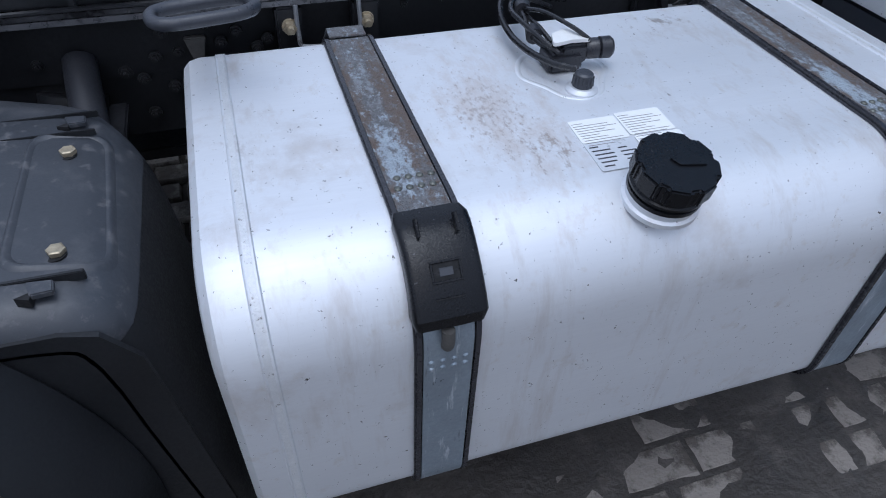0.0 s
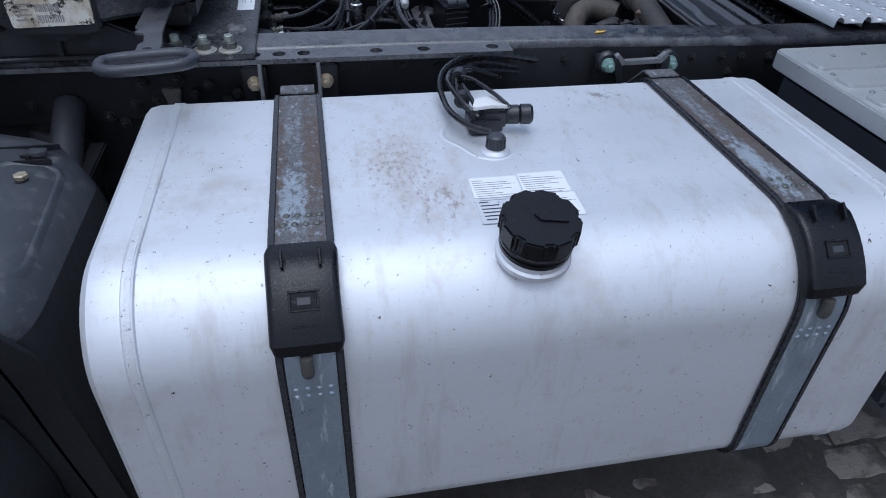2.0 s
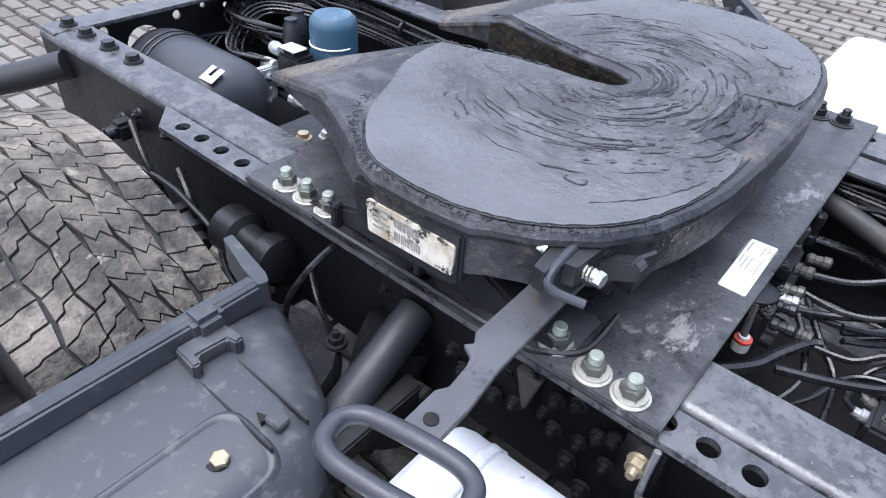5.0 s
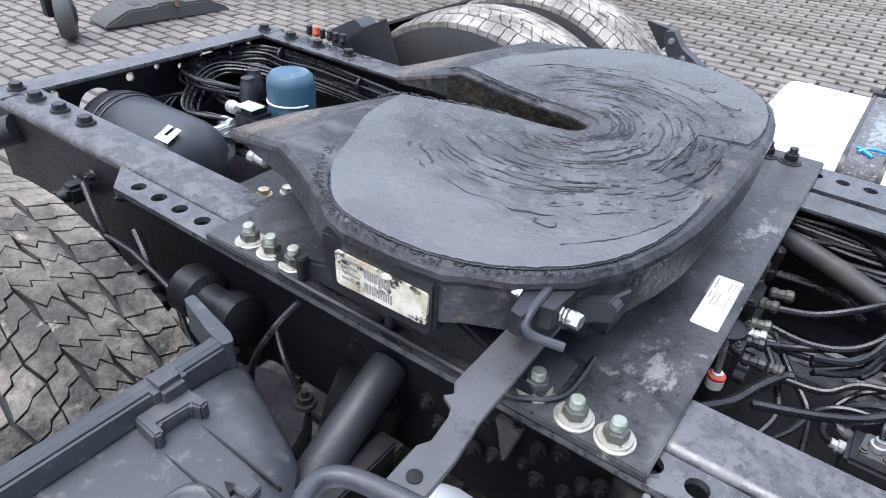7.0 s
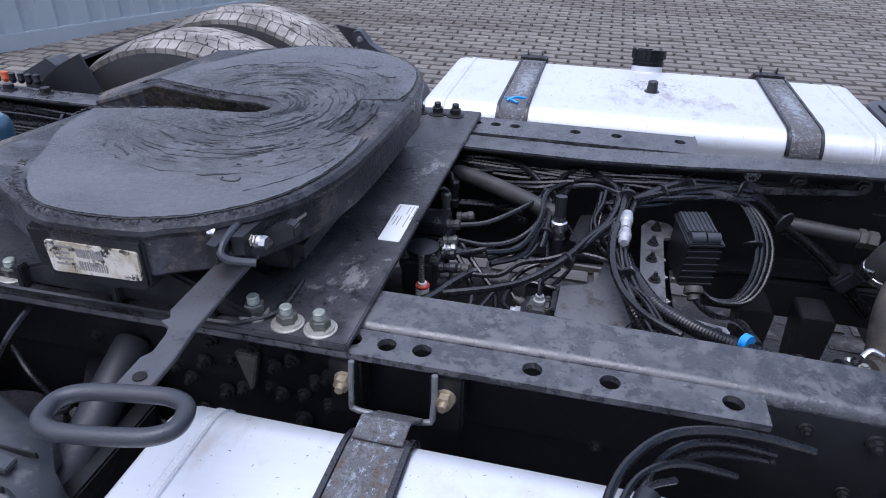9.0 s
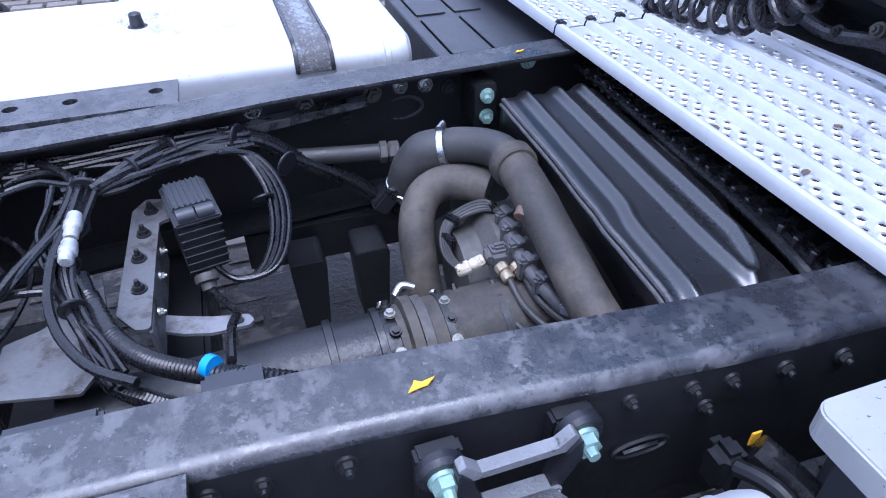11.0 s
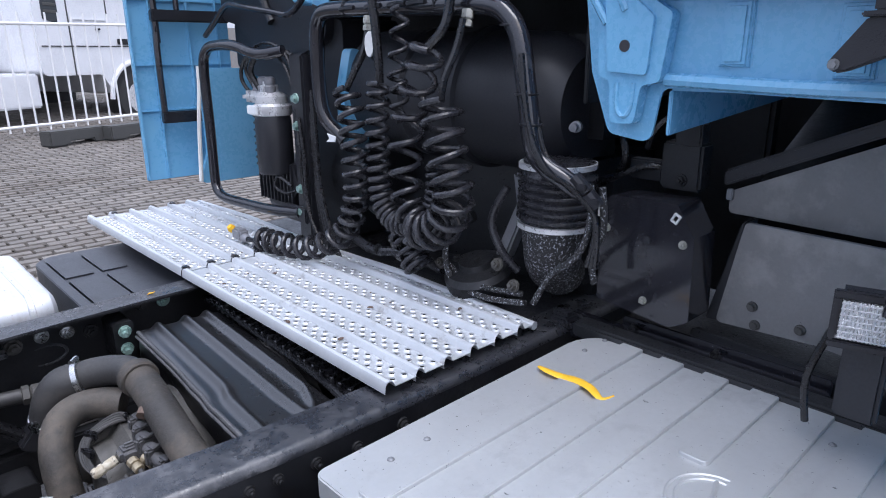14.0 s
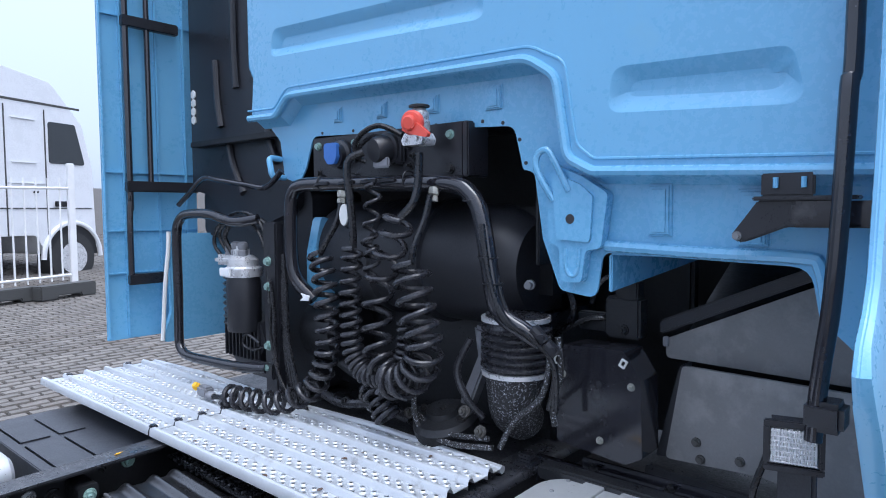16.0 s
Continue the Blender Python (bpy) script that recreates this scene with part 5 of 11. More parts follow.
def wear_plate(sgn):
    """The raised running surface, one half of the horseshoe, ragged at its rim."""
    bm = bmesh.new()
    rw = random.Random(8)
    arc = [(-0.206, 0.0), (-0.206, 0.090), (-0.136, 0.104), (-0.130, 0.16), (-0.139, 0.245), (-0.164, 0.325), (-0.205, 0.383), (-0.258, 0.425), (-0.317, 0.449), (-0.37, 0.456), (-0.43, 0.454), (-0.475, 0.442), (-0.515, 0.412), (-0.56, 0.36), (-0.60, 0.28), (-0.64, 0.20), (-0.655, 0.100),
           (-0.56, 0.072), (-0.47, 0.054), (-0.40, 0.049), (-0.362, 0.037), (-0.344, 0.016), (-0.341, 0.0)]
    fine = [Vector((x, y, 0)) for x, y in arc[:2]] + spline([(x, y, 0) for x, y in arc[2:17]], 8)
    fine += spline([(x, y, 0) for x, y in arc[17:]], 4)
    vs = []
    for p in fine:
        j = rw.uniform(-0.0009, 0.0009) if abs(p.y) > 1e-4 else 0
        vs.append(bm.verts.new((p.x + j, YC + sgn * max(0, p.y + (j if p.y > 0.01 else 0)), 1.1722)))
    edges = [bm.edges.new((vs[i], vs[(i + 1) % len(vs)])) for i in range(len(vs))]
    bmesh.ops.triangle_fill(bm, use_beauty=True, edges=edges)
    r = bmesh.ops.extrude_face_region(bm, geom=bm.faces[:])
    for v in [g for g in r["geom"] if isinstance(g, bmesh.types.BMVert)]:
        v.co.z -= 0.008
    return bm


for sg in (-1, 1):
    part("wear_surface", wear_plate(sg), M_wear, fifth, "scored greasy running surface", sharp=30)
# grease ridges scored round the kingpin
rg = random.Random(11)
bm = bmesh.new()
for k in range(300):
    r = 0.05 + 0.23 * rg.random() ** 1.3
    a0 = rg.uniform(-2.3, 2.3)
    ln = rg.choice((0.012, 0.02, 0.03, 0.06, 0.09)) * rg.uniform(0.7, 1.3) / r
    pts = []
    for i in range(5):
        a = a0 + ln * i / 4
        x, y = -0.37 + r * math.cos(a) * 0.95, YC + r * math.sin(a) * 1.15
        pts.append((x + rg.uniform(-.003, .003), y + rg.uniform(-.003, .003), 1.1722))
    if any(q[0] < -0.40 and abs(q[1] - YC) < 0.09 for q in pts) or any(q[0] > -0.14 for q in pts):
        continue
    w = rg.uniform(0.0006, 0.0020)
    tube(bm, pts, lambda t, w=w: w * (0.25 + math.sin(math.pi * t)), 5, 2, flat=0.7)
for k in range(150):
    # torn flakes of crust, most of them in a few patches
    cx, cy, sx, sy = rg.choice(((-0.235, YC - 0.215, 0.030, 0.050), (-0.17, YC - 0.12, 0.030, 0.055), (-0.20, YC - 0.03, 0.045, 0.050), (-0.175, YC + 0.13, 0.020, 0.05), (-0.30, YC - 0.17, 0.04, 0.04)))
    x, y = rg.gauss(cx, sx), rg.gauss(cy, sy)
    if x > -0.140 or abs(y - YC) > 0.30:
        continue
    a = math.atan2((y - YC) / 1.15, x + 0.37) + math.pi / 2 + rg.uniform(-0.5, 0.5)
    l = rg.uniform(0.003, 0.017)
    pts = [(x + l * (i / 4 - 0.5) * math.cos(a) + rg.uniform(-0.12, 0.12) * l, y + l * (i / 4 - 0.5) * math.sin(a) + rg.uniform(-0.12, 0.12) * l, 1.1722) for i in range(5)]
    tube(bm, pts, lambda t, l=l: min(0.0016, l * 0.14) * (0.25 + abs(math.sin(math.pi * t)) * (0.7 + 0.5 * math.sin(9 * t + l * 900))), 5, 2, flat=0.5)
for pts in ([(-0.50, -0.20), (-0.44, -0.228), (-0.36, -0.236), (-0.30, -0.226), (-0.25, -0.20)], [(-0.52, 0.155), (-0.46, 0.20), (-0.38, 0.222), (-0.30, 0.210), (-0.25, 0.18)], [(-0.47, -0.14), (-0.41, -0.158), (-0.35, -0.160), (-0.31, -0.150)],
            [(-0.55, -0.12), (-0.53, -0.128), (-0.51, -0.13)], [(-0.145, -0.20), (-0.165, -0.26), (-0.195, -0.31), (-0.225, -0.345)]):
    # long cracks in the film of grease
    line = spline([(x, YC + y, 1.1722) for x, y in pts], 8)
    line = [q + Vector((rg.uniform(-.0012, .0012), rg.uniform(-.0012, .0012), 0)) for q in line]
    tube(bm, line, lambda t: 0.0011 * (0.35 + abs(math.sin(7 * t + 0.4))), 5, 1, flat=0.6)
part("grease_crust", bm, M_grease, fifth, "dark scored grease", sharp=60)["kind"] = "stuff"
# dirt on the ramps
bm = bmesh.new()
for sg in (-1, 1):
    for k in range(650):
        x = -0.68 - 0.235 * rg.random() ** 0.7
        lo, hi = 0.15 + 0.07 * max(0, (-0.76 - x) / 0.17), 0.252 + (x + 0.93) * 0.42
        y = rg.uniform(lo, hi)
        s = rg.uniform(0.0005, 0.0014)
        m = Matrix.Translation((x, YC + sg * y, plate_z(x) - 0.0022)) @ Matrix.Diagonal((s, s, s * 0.7, 1))
        bmesh.ops.create_icosphere(bm, subdivisions=1, radius=1, matrix=m)
part("dried_dirt", bm, M_dirt, fifth, "crust of dried brown dirt")["kind"] = "stuff"
# crumbs of grease on the rim outside the running surface
bm = bmesh.new()
for sg in (-1, 1):
    line = spline([(x, YC + sg * y, 1.1708) for x, y in [(-0.16, 0.338), (-0.205, 0.396), (-0.26, 0.438), (-0.317, 0.460), (-0.37, 0.466), (-0.43, 0.465), (-0.48, 0.452), (-0.52, 0.425), (-0.56, 0.390), (-0.60, 0.33)]], 12)
    for q in line:
        for k in range(2 if q.x < -0.42 else 1):
            s = rg.uniform(0.0005, 0.0016)
            m = Matrix.Translation(q + Vector((rg.uniform(-.007, .007), rg.uniform(-.006, .006), -0.0005))) @ Matrix.Rotation(rg.uniform(0, 3), 4, "Z") @ Matrix.Diagonal((s * 3.5, s, s * 0.5, 1))
            bmesh.ops.create_icosphere(bm, subdivisions=1, radius=1, matrix=m)
for sg in (-1, 1):
    line = spline([(x, YC + sg * (y + 0.004), plate_z(x) - 0.0012) for x, y in ((-0.70, 0.102), (-0.66, 0.090), (-0.61, 0.075), (-0.56, 0.061), (-0.52, 0.052), (-0.47, 0.043))], 14)
    for q in line:
        s = rg.uniform(0.0008, 0.0026)
        m = Matrix.Translation(q + Vector((rg.uniform(-.004, .004), rg.uniform(-.004, .004), 0))) @ Matrix.Rotation(rg.uniform(-0.5, 0.5), 4, "Z") @ Matrix.Diagonal((s * 2.6, s * 1.2, s * 0.6, 1))
        bmesh.ops.create_icosphere(bm, subdivisions=1, radius=1, matrix=m)
part("rim_crust", bm, M_grease, fifth, "crumbs of black grease", sharp=60)["kind"] = "stuff"
# greasy lining of the kingpin slot and jaw below, coloured dark for its shade
SLOT = [(-0.70, 0.1008), (-0.66, 0.0885), (-0.56, 0.0595), (-0.47, 0.0415), (-0.40, 0.0365), (-0.3695, 0.0250), (-0.359, 0.0)]
line = [(x, YC - y) for x, y in SLOT] + [(x, YC + y) for x, y in SLOT[-2::-1]]
inner = [(x - 0.003 * (1 if i == 6 else 0), YC + (y - YC) * 0.985) for i, (x, y) in enumerate(line)]
bm = bmesh.new()
rows = [[bm.verts.new((x, y, z if z < 1.15 else plate_z(x) - 0.014)) for x, y in pts] for pts, z in ((line, 1.2), (inner, 1.2), (inner, 1.06), (line, 1.06))]
for a, b in zip(rows, rows[1:] + rows[:1]):
    for j in range(len(line) - 1):
        bm.faces.new((a[j], a[j + 1], b[j + 1], b[j]))
part("slot_lining", bm, M_slot, fifth, "brown greasy slot wall, coloured darker for its shade")
# Added dark plate covers the slot's floor, which lies in shade.
bm = bmesh.new()
prism(bm, rounded([(-0.60, YC - 0.085), (-0.335, YC - 0.05), (-0.335, YC + 0.05), (-0.60, YC + 0.085)], 0.02), "z", 1.095, 1.10, 0.001)
part("lock_jaw", bm, M_slot, fifth)
# bead of black grease squeezed out round the running surface
for sg in (-1, 1):
    bm = bmesh.new()
    arc = [(-0.128, 0.10), (-0.128, 0.16), (-0.137, 0.245), (-0.162, 0.325), (-0.203, 0.384), (-0.257, 0.427), (-0.317, 0.451), (-0.37, 0.458), (-0.43, 0.456), (-0.477, 0.444), (-0.517, 0.414), (-0.545, 0.385)]
    fine = spline([(x, YC + sg * (y + 0.001), 1.1712) for x, y in arc], 14)
    fine = [q + Vector((rg.uniform(-.0006, .0006), rg.uniform(-.0006, .0006), -0.0006)) for q in fine]
    jit = [rg.choice((0.0009, 0.0011, 0.0013, 0.0013, 0.0022)) for i in range(len(fine) + 2)]
    tube(bm, fine, lambda t, jit=jit: jit[int(t * (len(jit) - 2))], 6, 1)
    part("grease_bead", bm, M_grease, fifth, "black grease bead", sharp=80)
# small lettering notch marks on the surface
for px, py in ((-0.262, YC - 0.312), (-0.262, YC + 0.312), (-0.20, YC + 0.25)):
    bm = bmesh.new()
    tube(bm, [(px - 0.013, py, 1.1724), (px - 0.010, py - 0.008, 1.1724), (px + 0.008, py - 0.009, 1.1724), (px + 0.014, py - 0.002, 1.1724), (px + 0.011, py + 0.006, 1.1724)], 0.0016, 5, 4)
    part("cast_mark", bm, M_ink, fifth)
# side lugs with the type label, bearing feet
for sg in (-1, 1):
    bm = bmesh.new()
    poly = [(-0.48, 1.148), (-0.305, 1.148), (-0.305, 1.078), (-0.315, 1.068), (-0.445, 1.068), (-0.475, 1.09)]
    prism(bm, poly, "y", YC + sg * 0.36, YC + sg * 0.470, 0.004)
    part("bearing_lug", bm, M_cast, fifth)
    bm = bmesh.new()
    poly = [(-0.66, 1.012), (-0.60, 1.03), (-0.45, 1.075), (-0.31, 1.075), (-0.21, 1.03), (-0.17, 1.012)]
    prism(bm, poly, "y", YC + sg * 0.335, YC + sg * 0.425, 0.005)
    for u in (-0.56, -0.40, -0.25):
        prism(bm, [(u - 0.006, 1.012), (u + 0.006, 1.012), (u + 0.006, 1.05), (u - 0.006, 1.05)], "y", YC + sg * 0.42, YC + sg * 0.437, 0.002)
    part("bearing_foot", bm, M_cast, fifth)
    bm = bmesh.new()
    cyl(bm, (-0.385, YC + sg * 0.30, 1.085), (-0.385, YC + sg * 0.45, 1.085), 0.034, 20)
    part("bearing_pin", bm, M_cast, fifth)
bm = bmesh.new()
box(bm, -0.55, -0.16, YC - 0.33, YC + 0.33, 1.03, 1.095, 0.02)
part("lock_housing", bm, M_cast, fifth)
bm = bmesh.new()
yl = YC - 0.4725
prism(bm, rounded([(-0.452, 1.132), (-0.312, 1.132), (-0.314, 1.088), (-0.450, 1.084)], 0.006), "y", yl - 0.0008, yl + 0.003)
tl = part("type_label", bm, M_label, fifth, "white type label with a bar code, smeared with black grease")
bm = bmesh.new()
rb = random.Random(3)
for zz in (1.112, 1.093):
    x = -0.405
    while x < -0.365:
        w = rb.choice((0.001, 0.0016, 0.0024))
        box(bm, x, x + w, yl - 0.0014, yl - 0.0006, zz, zz + 0.013)
        x += w + rb.choice((0.001, 0.0016))
bars(bm, (-0.44, yl - 0.001, 1.127), (1, 0, 0), (0, 0, -1), [[(0, .03)], [(0, .024)], [(0.0, 0.028)], [(0, .02)]], 0.003, 0.006)
part("bar_code", bm, M_print, tl)["kind"] = "stuff"
# release handle, its pivot block and hook
lev = part("release_lever", prism(bmesh.new(), [(-0.190, -0.43), (-0.189, -0.484), (-0.184, -0.60), (-0.176, -0.655), (-0.174, -0.714), (-0.212, -0.714), (-0.214, -0.662), (-0.207, -0.650), (-0.211, -0.618), (-0.216, -0.606), (-0.231, -0.598), (-0.224, -0.590), (-0.233, -0.576), (-0.235, -0.47), (-0.235, -0.43)],
                                       "z", 1.092, 1.099, 0.0012, 1), M_lever, fifth, "notched flat steel lever, rusty at the notches")
bm = bmesh.new()
cyl(bm, (-0.194, -0.69, 1.0985), (-0.194, -0.69, 1.1005), 0.0075, 14)
part("hole", bm, M_hole, lev)
bm = bmesh.new()
cx, cy, a, b = -0.186, -0.742, 0.062, 0.029
ux, uy = Vector((0.985, 0.17, 0)), Vector((-0.17, 0.985, 0))
loop = []
for k in range(20):
    t = 2 * math.pi * k / 20
    c, s = math.cos(t), math.sin(t)
    loop.append(Vector((cx, cy, 1.098)) + ux * (a * (abs(c) ** 0.55) * (1 if c > 0 else -1) * 1.12) + uy * (b * (abs(s) ** 0.75) * (1 if s > 0 else -1)))
tube(bm, loop, 0.0095, 12, 4, True)
part("loop_grip", bm, M_handle, lev, "oval loop of grey coated bar")
bm = bmesh.new()
prism(bm, rounded([(-0.228, -0.415), (-0.228, -0.440), (-0.219, -0.503), (-0.204, -0.506), (-0.210, -0.442), (-0.202, -0.442), (-0.201, -0.478), (-0.184, -0.474), (-0.180, -0.415)], 0.003), "z", 1.124, 1.151, 0.0025, 2)
latch = part("latch_bracket", bm, M_cast, fifth, "forked black latch bracket")
bm = bmesh.new()
prism(bm, [(-0.19, 1.10), (-0.19, 1.13), (-0.145, 1.150), (-0.135, 1.145), (-0.135, 1.128)], "y", -0.425, -0.405, 0.002)
part("gusset", bm, M_cast, fifth)
bm = bmesh.new()
tube(bm, [(-0.186, -0.440, 1.130), (-0.181, -0.414, 1.141), (-0.157, -0.382, 1.150)], 0.004, 6, 3)
tube(bm, [(-0.172, -0.430, 1.115), (-0.168, -0.410, 1.122), (-0.140, -0.375, 1.140)], 0.004, 6, 3)
part("gusset_rib", bm, M_cast, fifth)
bm = bmesh.new()
tube(bm, [(-0.205, -0.448, 1.152), (-0.204, -0.470, 1.151), (-0.203, -0.490, 1.147), (-0.202, -0.500, 1.141), (-0.197, -0.503, 1.135), (-0.187, -0.500, 1.130), (-0.160, -0.490, 1.125)], 0.0054, 10, 4)
part("hook", bm, M_handle, latch, "bent steel hook, worn on its back")
bm = bmesh.new()
tube(bm, [(-0.188 + 0.0008 * i, -0.456 + 0.0070 * math.cos(i * 1.1), 1.136 + 0.0070 * math.sin(i * 1.1)) for i in range(22)], 0.0019, 6, 1)
part("latch_spring", bm, M_washer, fifth, "pale coil spring on a bolt")
part("latch_bolt", bolt(bmesh.new(), (-0.170, -0.456, 1.136), (1, -0.1, 0), 0.0085, 0, 1.1), M_steel, fifth)
part("latch_bolt", bolt(bmesh.new(), (-0.229, -0.468, 1.148), (-1, -0.2, 0.3), 0.006, 0, 1.2), M_steel, fifth)


# ---- wheels and mudguards ----
def tyre_blocks(bm, w, r):
    """Tread blocks in six rows of chevrons with stepped edges and wavy grooves, round the y axis."""
    rt = random.Random(5)
    rows = [(-0.5, -0.314), (-0.292, -0.156), (-0.143, -0.007), (0.007, 0.143), (0.156, 0.292), (0.314, 0.5)]
    n = 92
    for ri, (u0, u1) in enumerate(rows):
        sk = (0.008, 0.020, 0.020, -0.020, -0.020, -0.008)[ri]
        st = 0.0100 if 0 < ri < 5 else 0.004
        um = (u0 + u1) / 2
        ph = 0.022 * (ri % 2)
        for k in range(n):
            a0, a1 = 2 * math.pi * k / n + ph, 2 * math.pi * (k + 0.91) / n + ph
            pts = [(u0, a0 - sk), (um - 0.012, a0 - st), (um + 0.012, a0 + st), (u1, a0 + sk), (u1, a1 + sk), (um + 0.012, a1 + st), (um - 0.012, a1 - st), (u0, a1 - sk)]
            j = rt.uniform(-0.0012, 0.0012)
            lo, hi = [], []
            for u, a in pts:
                y = u * w + 0.0045 * math.sin(a * 62) * (0 if abs(u) > 0.45 else 1)
                q = r - 0.020 * (2 * abs(u)) ** 2.2
                lo.append(bm.verts.new(((q - 0.016) * math.cos(a), y, (q - 0.016) * math.sin(a))))
                hi.append(bm.verts.new(((q + j) * math.cos(a), y, (q + j) * math.sin(a))))
            bm.faces.new(hi)
            for q in range(8):
                bm.faces.new((lo[q], lo[(q + 1) % 8], hi[(q + 1) % 8], hi[q]))


def road_wheel(name, x, y, w, r, label, tread):
    zg = GZ + SLOPE * y
    e = thing(name, (x, y, zg), label, "wheel", "rear wheels")
    prof = [(0.29, -0.42), (0.31, -0.5), (0.40, -0.53), (0.47, -0.52), (r - 0.030, -0.49), (r - 0.017, -0.40), (r - 0.014, -0.2), (r - 0.013, 0), (r - 0.014, 0.2), (r - 0.017, 0.40), (r - 0.030, 0.49), (0.47, 0.52), (0.40, 0.53), (0.31, 0.5), (0.29, 0.42)]
    bm = bmesh.new()
    n = 72
    rings = [[bm.verts.new((x + rr * math.cos(2 * math.pi * j / n), y + u * w, zg + r + rr * math.sin(2 * math.pi * j / n))) for j in range(n)] for rr, u in prof]
    for a, b in zip(rings, rings[1:]):
        for j in range(n):
            bm.faces.new((a[j], a[(j + 1) % n], b[(j + 1) % n], b[j]))
    tyre = part("tyre", bm, M_tyreside, e)
    bm = bmesh.new()
    tyre_blocks(bm, w, r)
    bm.transform(Matrix.Translation((x, y, zg + r)))
    part("tread", bm, tread, tyre, "dusty worn tread blocks in chevrons", smooth=False)
    bm = bmesh.new()
    lathe(bm, (x, y - w * 0.42, zg + r), (x, y + w * 0.42, zg + r), [(0.29, 0), (0.27, .06), (0.26, .4), (0.10, .45), (0.10, .5), (0.26, .55), (0.27, .94), (0.29, 1)], 40)
    part("rim", bm, M_bracket, e)
    return e


GZ, SLOPE = 0.03, 0.03
WX, WR = -1.012, 0.528
wheel = road_wheel("road_wheel", WX, -0.74, 0.285, WR, "dusty rear truck wheel with a worn chevron tread", M_tyre)
copy_thing(wheel, Matrix.Translation((WX, -1.075, GZ - SLOPE * 1.075)))
wheel = road_wheel("road_wheel", WX, 0.72, 0.285, WR, "rear truck wheel with a dry pale chevron tread", M_paletyre)
copy_thing(wheel, Matrix.Translation((WX, 1.085, GZ + SLOPE * 1.085)))

bm = bmesh.new()
cyl(bm, (WX, -1.0, WR), (WX, 1.0, WR), 0.085, 20)
lathe(bm, (WX, -0.25, WR), (WX, 0.25, WR), [(0.09, 0), (0.2, .25), (0.22, .5), (0.2, .75), (0.09, 1)], 24)
solo("rear_axle", bm, M_black, "black cast rear axle with differential housing", "axle")

# mudguard in front of the near wheels
mud = thing("mudguard", (-0.45, -0.9, 0.45), "dusty grey plastic mudguard with ribs and two bolts", "mudguard", "mudguards")


def sheet(s, prof, ys, drop, material, e, name):
    """A bent sheet: profile (x, z) swept over ys, sinking by drop along its normal at the rims."""
    bm = bmesh.new()
    rows = []
    for i, (x, z) in enumerate(prof):
        a, b = prof[max(i - 1, 0)], prof[min(i + 1, len(prof) - 1)]
        t = Vector((b[0] - a[0], b[1] - a[1])).normalized()
        nrm = Vector((-t.y, t.x))
        nrm = nrm if nrm.y > 0 or nrm.x > 0 else -nrm
        inner = lerp_at([(-0.60, -0.570), (-0.57, -0.575), (-0.388, -0.640), (-0.345, -0.690), (-0.25, -0.70)], x)
        fit_y = [y if y < -0.80 else -0.80 + (y + 0.80) * (inner + 0.80) / 0.225 for y in ys]
        rows.append([bm.verts.new((x - nrm.x * d, s * y, z - nrm.y * d)) for y, d in zip(fit_y, drop)])
    for a, b in zip(rows, rows[1:]):
        for j in range(len(ys) - 1):
            bm.faces.new((a[j], a[j + 1], b[j + 1], b[j]))
    r = bmesh.ops.extrude_face_region(bm, geom=bm.faces[:])
    for v in [g for g in r["geom"] if isinstance(g, bmesh.types.BMVert)]:
        v.co += Vector((-0.004, 0, -0.005))
    return part(name, bm, material, e, sharp=50)


